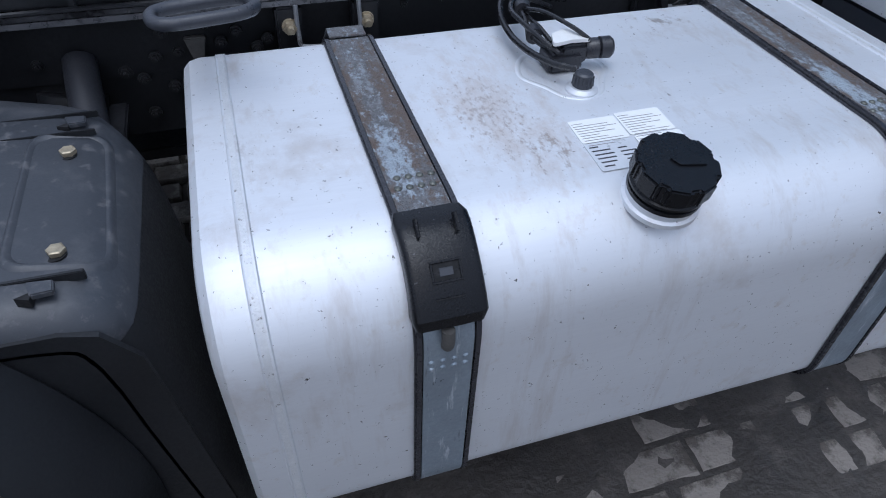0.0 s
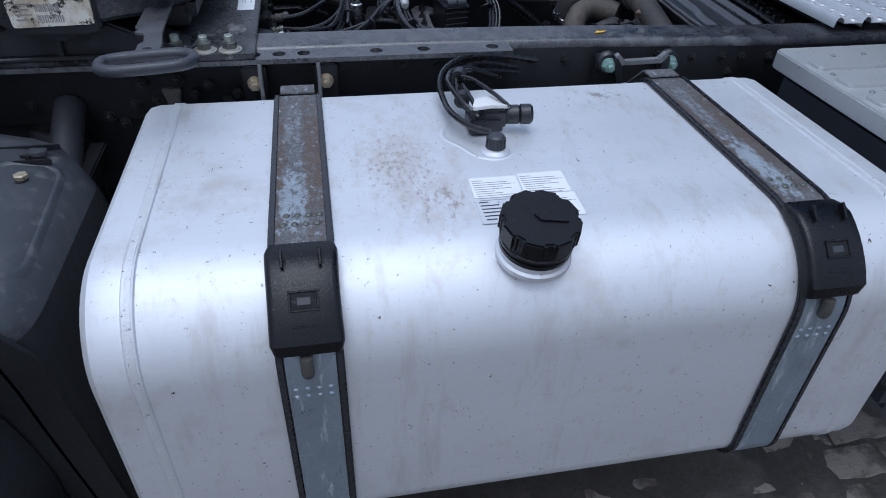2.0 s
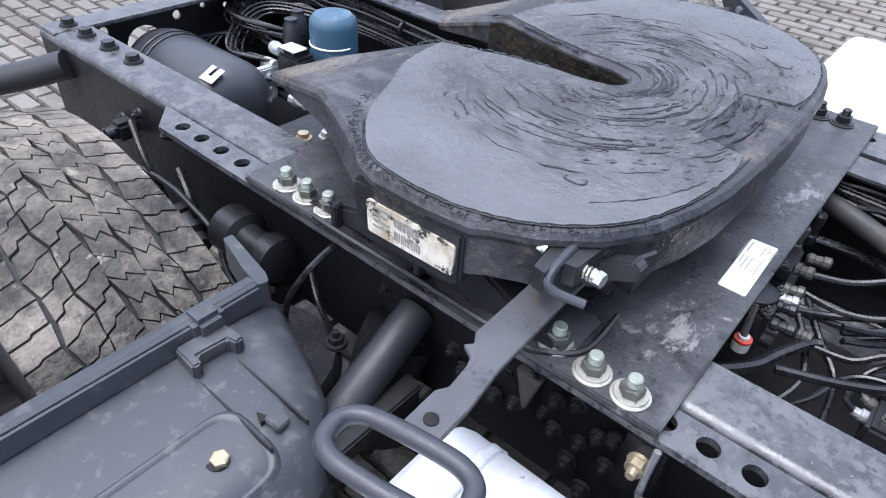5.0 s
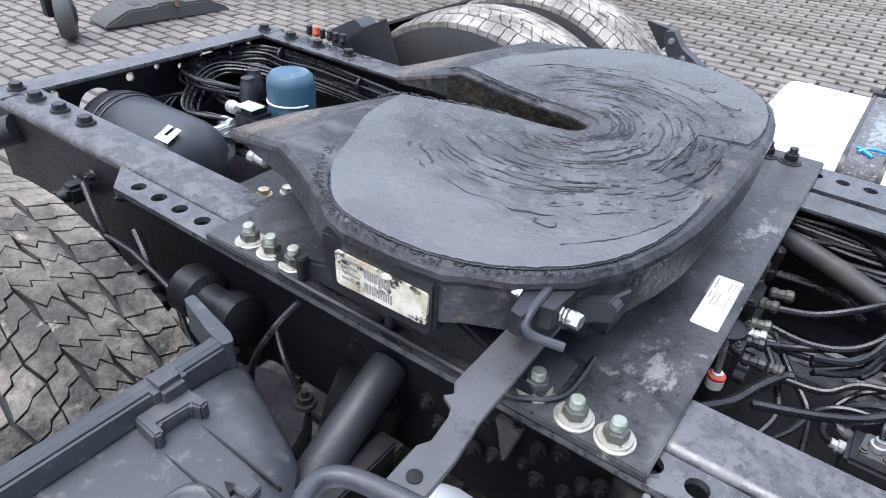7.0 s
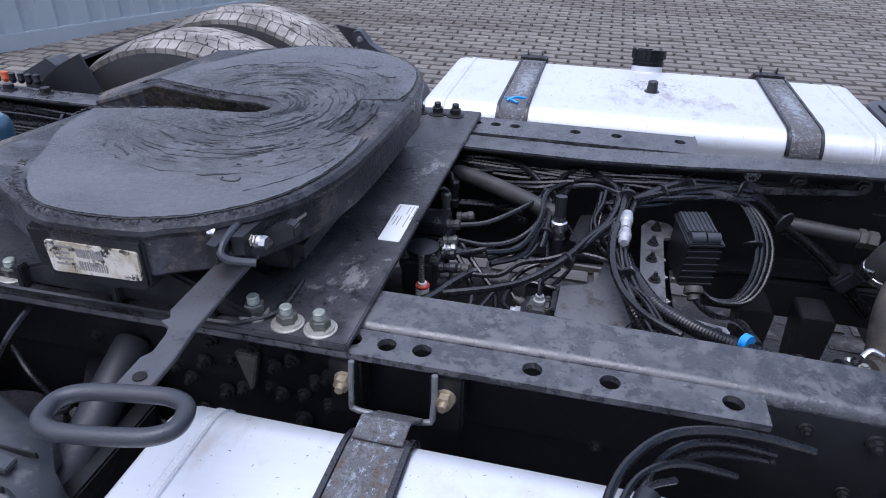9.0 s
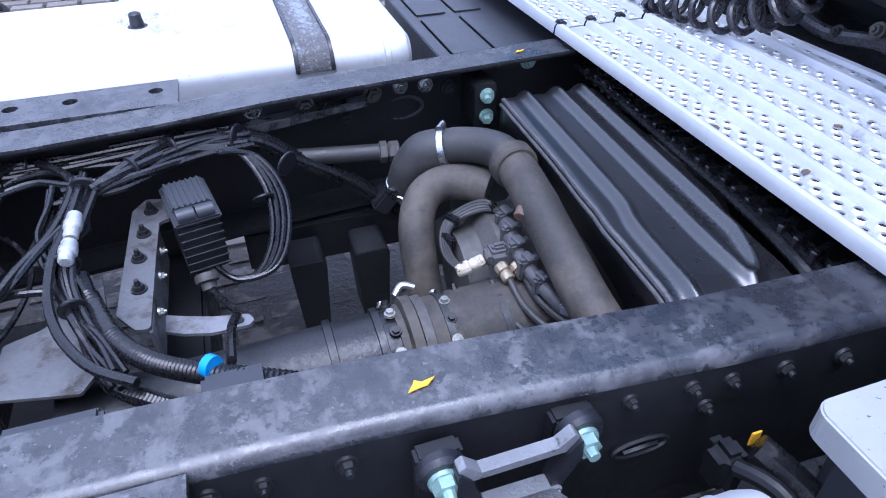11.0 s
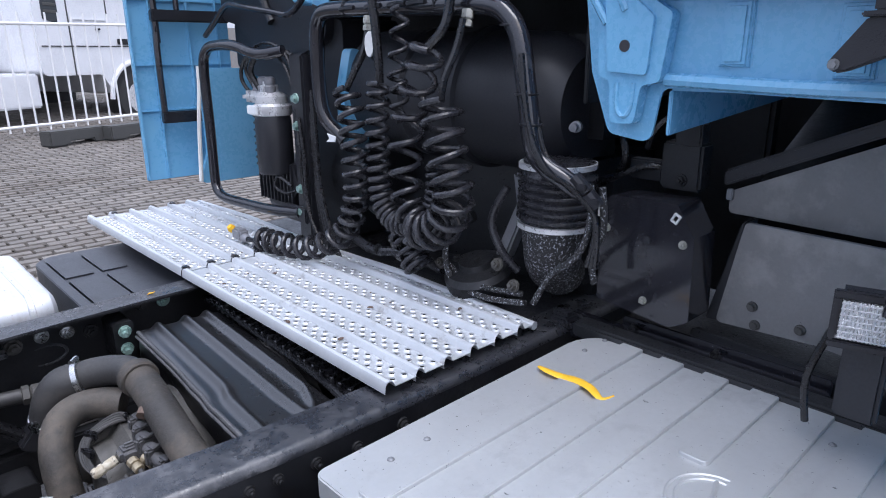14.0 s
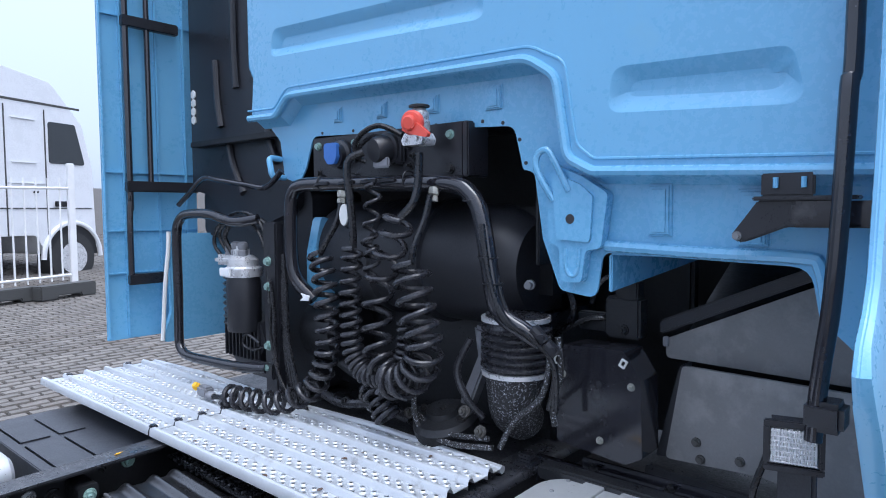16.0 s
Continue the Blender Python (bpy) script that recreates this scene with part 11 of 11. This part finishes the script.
e = thing("hose_clutter", (1.70, -0.1, 1.05), "dirty black pipes and clips under the coils", "pipes", kind="stuff")
for pts, r, mm in (([(1.75, 0.30, 1.07), (1.72, 0.15, 1.06), (1.72, 0.02, 1.08), (1.74, -0.12, 1.06)], 0.014, M_rubber),
                   ([(1.80, 0.25, 1.16), (1.78, 0.10, 1.13), (1.78, -0.05, 1.14), (1.82, -0.15, 1.20)], 0.018, M_cast),
                   ([(1.78, -0.30, 1.30), (1.76, -0.27, 1.22), (1.76, -0.30, 1.15), (1.78, -0.34, 1.10)], 0.010, M_rubber),
                   ([(1.72, -0.36, 1.62), (1.705, -0.43, 1.50), (1.70, -0.47, 1.40), (1.70, -0.52, 1.36)], 0.006, M_cable)):
    part("pipe", tube(bmesh.new(), pts, r, 10, 6), mm, e)
for y, z in ((0.04, 1.10), (-0.14, 1.09), (0.12, 1.07), (-0.33, 1.13), (-0.38, 1.09)):
    part("clip", bolt(bmesh.new(), (1.715, y, z), (-1, 0, 0.3), 0.010, 0.006), M_castgrey if z > 1.08 else M_darkbolt, e)
for k, (y, z) in enumerate(((0.19, 1.715), (0.06, 1.716), (-0.16, 1.712), (-0.37, 1.655), (-0.415, 1.52), (-0.43, 1.46))):
    bm = bmesh.new()
    tube(bm, [(1.70 + 0.0235 * math.cos(a), y + (0.0235 * math.sin(a) if k > 2 else 0.0), z + (0.0 if k > 2 else 0.0235 * math.sin(a))) for a in [j * math.pi / 6 for j in range(12)]], 0.0022, 6, 1, True)
    solo("tube_tie", bm, M_cover, "black cable tie round the stand's tube", "cable tie", "stand ties")


# ---- the yard ----
def gz(y):
    """The yard's height: falling to the near side, rising a little faster beyond the truck."""
    return GZ + (0.05 * (y - 1.4) if y > 3.5 else SLOPE * max(y, -3.0))


bm = bmesh.new()
rows = [[bm.verts.new((x, y, gz(y) - 0.03)) for x in (-120, 120)] for y in (-120, -3.0, 3.5, 120)]
for a, b in zip(rows, rows[1:]):
    bm.faces.new((a[0], a[1], b[1], b[0]))
ground = tagged(part("ground", bm, M_ground, None, smooth=False), "gritty ground under the paving, rising gently to the horizon", "ground", kind="structure")
PL, PW = 0.215, 0.107
rp = random.Random(7)
pave = tagged(new("pavement"), "grey-brown concrete block paving with dark joints, damp and patchy", "paving", kind="structure")


def paver_mesh(seed, material):
    r = random.Random(seed)
    bm = bmesh.new()
    b = 0.006
    x, y = PL / 2 - 0.004, PW / 2 - 0.004
    lo = [bm.verts.new((u, v, -0.03)) for u, v in ((-x, -y), (x, -y), (x, y), (-x, y))]
    mid = [bm.verts.new((u + r.uniform(-.003, .003), v + r.uniform(-.002, .002), -0.007)) for u, v in ((-x, -y), (x, -y), (x, y), (-x, y))]
    hi = [bm.verts.new((u, v, r.uniform(-0.002, 0.001))) for u, v in ((-x + b, -y + b), (x - b, -y + b), (x - b, y - b), (-x + b, y - b))]
    for p, q in ((lo, mid), (mid, hi)):
        for j in range(4):
            bm.faces.new((p[j], p[(j + 1) % 4], q[(j + 1) % 4], q[j]))
    bm.faces.new(hi)
    me = bpy.data.meshes.new("paver")
    bm.to_mesh(me)
    bm.free()
    me.materials.append(material)
    return me


tops = [paver_mesh(k, M_mud) for k in range(6)]
# single stones where the ground lies nearest: beside the tank and under the open frame
spots = []
for i in range(-4, 9):
    for j in range(16):
        spots.append((i, -18 + j))
near_set = set()
for i, j in spots:
    x, y = (i + 0.5 * (j % 2)) * PL, j * PW
    near_set.add((i, j))
    o = bpy.data.objects.new("paver", tops[rp.randrange(6)])
    scene.collection.objects.link(o)
    o.parent = pave
    o.location = (x, y, gz(y) + rp.uniform(-0.003, 0.002))
    o.rotation_euler = (SLOPE + rp.uniform(-.012, .012), rp.uniform(-.012, .012), rp.uniform(-.012, .012))
mud, dry = ([], []), ([], [])


def add_paver(i, j):
    x, y = (i + 0.5 * (j % 2)) * PL, j * PW
    u, v, b = PL / 2 - 0.008, PW / 2 - 0.007, 0.006
    # Stones round the truck take the darker colour: mud and painted shade.
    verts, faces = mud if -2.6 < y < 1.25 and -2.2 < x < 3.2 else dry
    n = len(verts)
    h = gz(y)
    t = [rp.uniform(-0.004, 0.002) for _ in range(4)]
    dx, dy = rp.uniform(-.003, .003), rp.uniform(-.003, .003)
    verts.extend((x + dx + p, y + dy + q, h - 0.025) for p, q in ((-u, -v), (u, -v), (u, v), (-u, v)))
    verts.extend((x + dx + p, y + dy + q, h + t[k]) for k, (p, q) in enumerate(((-u + b, -v + b), (u - b, -v + b), (u - b, v - b), (-u + b, v - b))))
    faces.append((n + 4, n + 5, n + 6, n + 7))
    faces.extend((n + k, n + (k + 1) % 4, n + 4 + (k + 1) % 4, n + 4 + k) for k in range(4))


for i in range(-50, 60):
    for j in range(-80, 190):
        if (i, j) not in near_set:
            add_paver(i, j)
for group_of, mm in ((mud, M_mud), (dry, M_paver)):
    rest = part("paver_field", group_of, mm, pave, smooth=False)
    rest["kind"] = "stuff"

# mud washed over the stones beside the near tank and under the frame, with bare patches
def mud_sheet(x0, x1, y0, y1, level, seed, label):
    bm = bmesh.new()
    nx, ny = int((x1 - x0) * 30), int((y1 - y0) * 30)
    rows = []
    for a in range(nx + 1):
        x = x0 + (x1 - x0) * a / nx
        row = []
        for b in range(ny + 1):
            y = y0 + (y1 - y0) * b / ny
            n1 = noise.noise(Vector((x * 3.4, y * 3.4, seed)))
            n2 = noise.noise(Vector((x * 11.0, y * 11.0, seed + 2.5)))
            n3 = noise.noise(Vector((x * 31.0, y * 31.0, seed + 7.4)))
            edge = max(0.0, min(1.0, min((x - x0) / 0.3, (x1 - x) / 0.3, (y - y0) / 0.3, (y1 - y) / 0.12)))
            row.append(bm.verts.new((x, y, gz(y) - 0.012 + edge * (level + 0.007 * n1 + 0.007 * n2 + 0.003 * n3))))
        rows.append(row)
    for a, b in zip(rows, rows[1:]):
        for c in range(ny):
            bm.faces.new((a[c], a[c + 1], b[c + 1], b[c]))
    return tagged(part("mud", bm, M_film, None, sharp=80), label, "mud", kind="structure")


mud_sheet(-1.2, 2.0, -2.0, -0.5, 0.0140, 1.7, "wet brown mud spread over the paving beside the tank")
mud_sheet(-0.3, 1.9, -0.5, 1.3, 0.0095, 5.3, "brown mud in the joints of the paving under the frame")

# pale corrugated container at the back
ct = thing("shipping_container", (-5.3, 5.0, 0), "pale blue-grey corrugated steel container with grey base rail", "container")
d = Vector((0.48, 0.877, 0)).normalized()
nrm = Vector((d.y, -d.x, 0))
o = Vector((-4.72, 3.30, gz(3.3)))
bm = bmesh.new()
prof = []
u = 0.0
while u < 6.0:
    prof += [(u, 0.0), (u + 0.075, 0.0), (u + 0.11, -0.035), (u + 0.185, -0.035), (u + 0.22, 0.0)]
    u += 0.28
rows = []
for z in (0.14, 2.4):
    rows.append([bm.verts.new(o + d * a + nrm * b + Vector((0, 0, z))) for a, b in prof])
for j in range(len(prof) - 1):
    bm.faces.new((rows[0][j], rows[0][j + 1], rows[1][j + 1], rows[1][j]))
r = bmesh.ops.extrude_face_region(bm, geom=bm.faces[:])
for v in [g for g in r["geom"] if isinstance(g, bmesh.types.BMVert)]:
    v.co -= nrm * 0.004
part("wall", bm, M_container, ct)
m = Matrix.Translation(o) @ Matrix.Rotation(math.atan2(d.y, d.x), 4, "Z")
bm = bmesh.new()
box(bm, -0.02, 6.1, -0.02, 0.06, 0.0, 0.14, 0.006, 2, m)
part("base_rail", bm, M_container, ct)
bm = bmesh.new()
box(bm, -0.05, 0.06, -0.05, 0.07, 0.0, 2.5, 0.01, 2, m)
part("corner_post", bm, M_container, ct)
bm = bmesh.new()
box(bm, -0.02, 6.1, 0.1, 2.4, 0.15, 2.4, 0.01, 2, m)
part("inner_box", bm, M_container, ct)
bm = bmesh.new()
box(bm, 1.75, 1.85, -0.03, 0.0, 0.55, 0.95, 0.004, 2, m)
part("notice", bm, M_ink, ct)


# fence feet of recycled plastic, fence posts, wheel
def plastic_foot(x, y, a, label):
    e = thing("fence_foot", (x, y, 0), label, "fence foot", "fence feet")
    m = Matrix.Translation((x, y, gz(y))) @ Matrix.Rotation(a, 4, "Z") @ Matrix.Scale(1.2, 4)
    bm = bmesh.new()
    prism(bm, [(-0.44, 0), (0.44, 0), (0.42, 0.03), (0.27, 0.10), (0.10, 0.10), (0.08, 0.115), (-0.08, 0.115), (-0.10, 0.10), (-0.27, 0.10), (-0.42, 0.03)], "y", -0.14, 0.14, 0.012, 2, m)
    part("block", bm, M_recycled, e)
    for k in range(4):
        bm = bmesh.new()
        box(bm, -0.21 + 0.12 * k, -0.15 + 0.12 * k, -0.05, 0.05, 0.096, 0.104, 0.002, 1, m)
        part("slot", bm, M_ink, e)
    return e


plastic_foot(-5.35, 3.05, 1.15, "grey recycled plastic fence foot standing on the paving")
plastic_foot(-5.02, 2.15, 1.43, "dark grey recycled plastic fence foot with two posts")
e = thing("barrier_posts", (-4.55, 1.75, 0.1), "two rusty posts with an orange clip in the foot", "post")
for dx in (-0.06, 0.15):
    bm = bmesh.new()
    cyl(bm, (-4.55 + dx, 1.76, 0.15), (-4.62 + dx, 1.80, 1.6), 0.024, 12)
    part("post", bm, M_rusty, e)
bm = bmesh.new()
cyl(bm, (-4.50, 1.76, 0.16), (-4.62, 1.70, 0.62), 0.02, 10)
part("strut", bm, M_cover, e)
bm = bmesh.new()
cyl(bm, (-4.59, 1.72, 0.50), (-4.64, 1.69, 0.72), 0.03, 10)
part("clip", bm, M_orange, e)
for c in e.children_recursive:
    c.data.transform(Matrix.Translation((-0.43, 0.42, 0.045)))
e = thing("jockey_wheel", (-4.2, 0.75, 0), "small grey rubber wheel of a trailer", "wheel")
bm = bmesh.new()
lathe(bm, (-4.22, 0.70, 0.18), (-4.16, 0.80, 0.18), [(0.08, 0), (0.16, .05), (0.18, .3), (0.18, .7), (0.16, .95), (0.08, 1)], 28)
part("tyre", bm, M_recycled, e)
bm = bmesh.new()
lathe(bm, (-4.23, 0.69, 0.18), (-4.15, 0.81, 0.18), [(0.05, 0), (0.08, .1), (0.08, .9), (0.05, 1)], 20)
part("hub", bm, M_black, e)
bm = bmesh.new()
box(bm, -4.24, -4.16, 0.62, 0.68, 0.18, 0.8, 0.01)
part("fork", bm, M_black, e)
for c in e.children_recursive:
    c.data.transform(Matrix.Translation((-0.76, 0.60, 0.07)))


def picket_fence(name, p0, p1, h, n, label):
    e = thing(name, p0, label, "fence", "white fences")
    a, b = Vector(p0), Vector(p1)
    for z in (0.14, h - 0.16):
        bm = bmesh.new()
        cyl(bm, a + Vector((0, 0, z)), b + Vector((0, 0, z)), 0.022, 8)
        part("rail", bm, M_wfence, e)
    for k in range(n + 1):
        q = a.lerp(b, k / n)
        bm = bmesh.new()
        cyl(bm, q + Vector((0, 0, 0.06)), q + Vector((0, 0, h)), 0.015, 8)
        part("picket", bm, M_wfence, e)
    for k in (0, 1):
        q = a.lerp(b, k)
        bm = bmesh.new()
        box(bm, q.x - 0.05, q.x + 0.05, q.y - 0.05, q.y + 0.05, q.z, q.z + h + 0.25, 0.01)
        part("post", bm, M_wfence, e)
    return e


picket_fence("picket_fence", (4.62, 10.35, gz(10.35)), (-1.5, 8.6, gz(8.6)), 1.72, 33, "white tubular picket fence on the yard's far side")
picket_fence("picket_fence", (-7.4, 2.2, 0), (-5.9, -1.4, 0), 1.1, 16, "low white fence behind the yard")
for x, y in ((4.0, 9.0), (3.2, 8.9)):
    e = thing("fence_foot", (x, y, 0), "dark plastic block lying on the paving", "fence foot", "fence feet")
    bm = bmesh.new()
    prism(bm, [(-0.45, 0), (-0.2, 0.0), (-0.18, 0.05), (0.18, 0.05), (0.2, 0.0), (0.45, 0), (0.45, 0.2), (-0.45, 0.2)], "y", -0.12, 0.12, 0.015, 2, Matrix.Translation((x, y, gz(y))) @ Matrix.Rotation(0.35, 4, "Z"))
    part("block", bm, M_recycled, e)


def parked_truck(x, y, a, label):
    """A white tractor parked across the yard: cab with fairing, window, step skirt and wheels."""
    e = thing("parked_truck", (x, y, 0), label, "truck", "parked trucks")
    m = Matrix.Translation((x, y, gz(y) - 0.28)) @ Matrix.Rotation(a, 4, "Z") @ Matrix.Diagonal((1.0, 1.12, 0.98, 1))
    bm = bmesh.new()
    prism(bm, rounded([(-1.2, 0.95), (-1.2, 3.3), (-0.75, 3.85), (0.3, 3.7), (0.95, 3.0), (1.15, 2.2), (1.2, 0.6), (0.1, 0.6), (-0.1, 0.95)], 0.12), "y", -1.2, 1.2, 0.04, 2, m)
    part("cab", bm, M_wtruck, e)
    bm = bmesh.new()
    prism(bm, rounded([(0.22, 2.25), (0.22, 3.0), (0.78, 3.0), (0.98, 2.25)], 0.05), "y", -1.215, -1.19, 0.004, 1, m)
    part("side_window", bm, M_window, e)
    bm = bmesh.new()
    prism(bm, rounded([(-1.06, 1.85), (-0.78, 1.78), (-0.80, 3.0), (-1.06, 3.0)], 0.03), "y", -1.215, -1.19, 0.004, 1, m)
    part("louvre", bm, M_window, e)
    bm = bmesh.new()
    box(bm, -1.15, 1.1, -1.212, -1.198, 1.42, 1.44, 0.002, 1, m)
    part("panel_gap", bm, M_recycled, e)
    for gx in (0.14, -0.62):
        bm = bmesh.new()
        box(bm, gx, gx + 0.02, -1.212, -1.198, 0.95, 3.2, 0.002, 1, m)
        part("panel_gap", bm, M_recycled, e)
    for k in range(9):
        bm = bmesh.new()
        box(bm, -1.03, -0.81, -1.222, -1.212, 1.95 + 0.11 * k, 2.0 + 0.11 * k, 0.004, 1, m)
        part("louvre_slat", bm, M_recycled, e)
    for x0, x1, z in ((-0.50, -0.04, 2.98), (-0.50, -0.04, 2.22), (-0.58, 0.12, 1.86)):
        bm = bmesh.new()
        box(bm, x0, x1, -1.222, -1.195, z, z + 0.02, 0.008, 2, m)
        part("pressed_line", bm, M_wtruck, e)
    for x0, z in ((0.30, 1.46), (-0.12, 1.70)):
        bm = bmesh.new()
        box(bm, x0, x0 + (0.34 if z < 1.6 else 0.09), -1.235, -1.2, z, z + (0.10 if z < 1.6 else 0.035), 0.008, 2, m)
        part("door_handle", bm, M_black, e)
    bm = bmesh.new()
    tube(bm, [m @ Vector((0.65 + 0.62 * math.cos(k * math.pi / 12), -1.21, 0.5 + 0.66 * math.sin(k * math.pi / 12))) for k in range(13)], 0.045, 8, 2)
    part("arch_lip", bm, M_wtruck, e)
    bm = bmesh.new()
    prism(bm, rounded([(-1.22, 3.34), (-1.22, 3.78), (-1.05, 3.95), (-0.70, 3.90), (-0.45, 3.76), (-0.95, 3.66)], 0.03), "y", -1.16, 1.16, 0.02, 2, m)
    part("roof_fin", bm, M_container, e)
    bm = bmesh.new()
    box(bm, -1.22, 0.9, -1.21, -1.19, 3.28, 3.32, 0.004, 1, m)
    part("roof_seam", bm, M_recycled, e)
    bm = bmesh.new()
    prism(bm, [(0.08, 0.55), (0.2, 1.0), (0.5, 1.18), (0.85, 1.18), (1.12, 1.0), (1.2, 0.55)], "y", -1.21, -1.15, 0.004, 1, m)
    part("arch_lining", bm, M_black, e)
    bm = bmesh.new()
    box(bm, -3.6, -1.25, -1.15, 1.15, 0.45, 1.0, 0.03, 2, m)
    part("tank_skirt", bm, M_wtruck, e)
    bm = bmesh.new()
    box(bm, -5.6, -1.2, -0.45, 0.45, 0.75, 1.0, 0.02, 2, m)
    part("frame", bm, M_black, e)
    for wx in (0.65, -4.2):
        for s in (-1, 1):
            bm = bmesh.new()
            lathe(bm, m @ Vector((wx, s * 1.22, 0.5)), m @ Vector((wx, s * 0.9, 0.5)), [(0.3, 0), (0.47, .03), (0.5, .15), (0.5, .9), (0.3, 1)], 32)
            w = part("tyre", bm, M_tyreside, e)
            bm = bmesh.new()
            lathe(bm, m @ Vector((wx, s * 1.225, 0.5)), m @ Vector((wx, s * 1.1, 0.5)), [(0.29, 0), (0.28, .3), (0.16, .4), (0.14, .1), (0.05, .1)], 24)
            rim = part("rim", bm, M_alloy, w)
            for q in range(10):
                a10 = q * math.pi / 5
                c = Vector((wx + 0.215 * math.cos(a10), s * 1.20, 0.5 + 0.215 * math.sin(a10)))
                part("rim_hole", cyl(bmesh.new(), m @ (c + Vector((0, s * 0.012, 0))), m @ c, 0.035, 10), M_black, w)
    return e


parked_truck(4.0, 12.75, 0.40, "white tractor truck parked behind the fence")
parked_truck(-1.6, 12.0, 0.40, "white truck further along behind the fence")
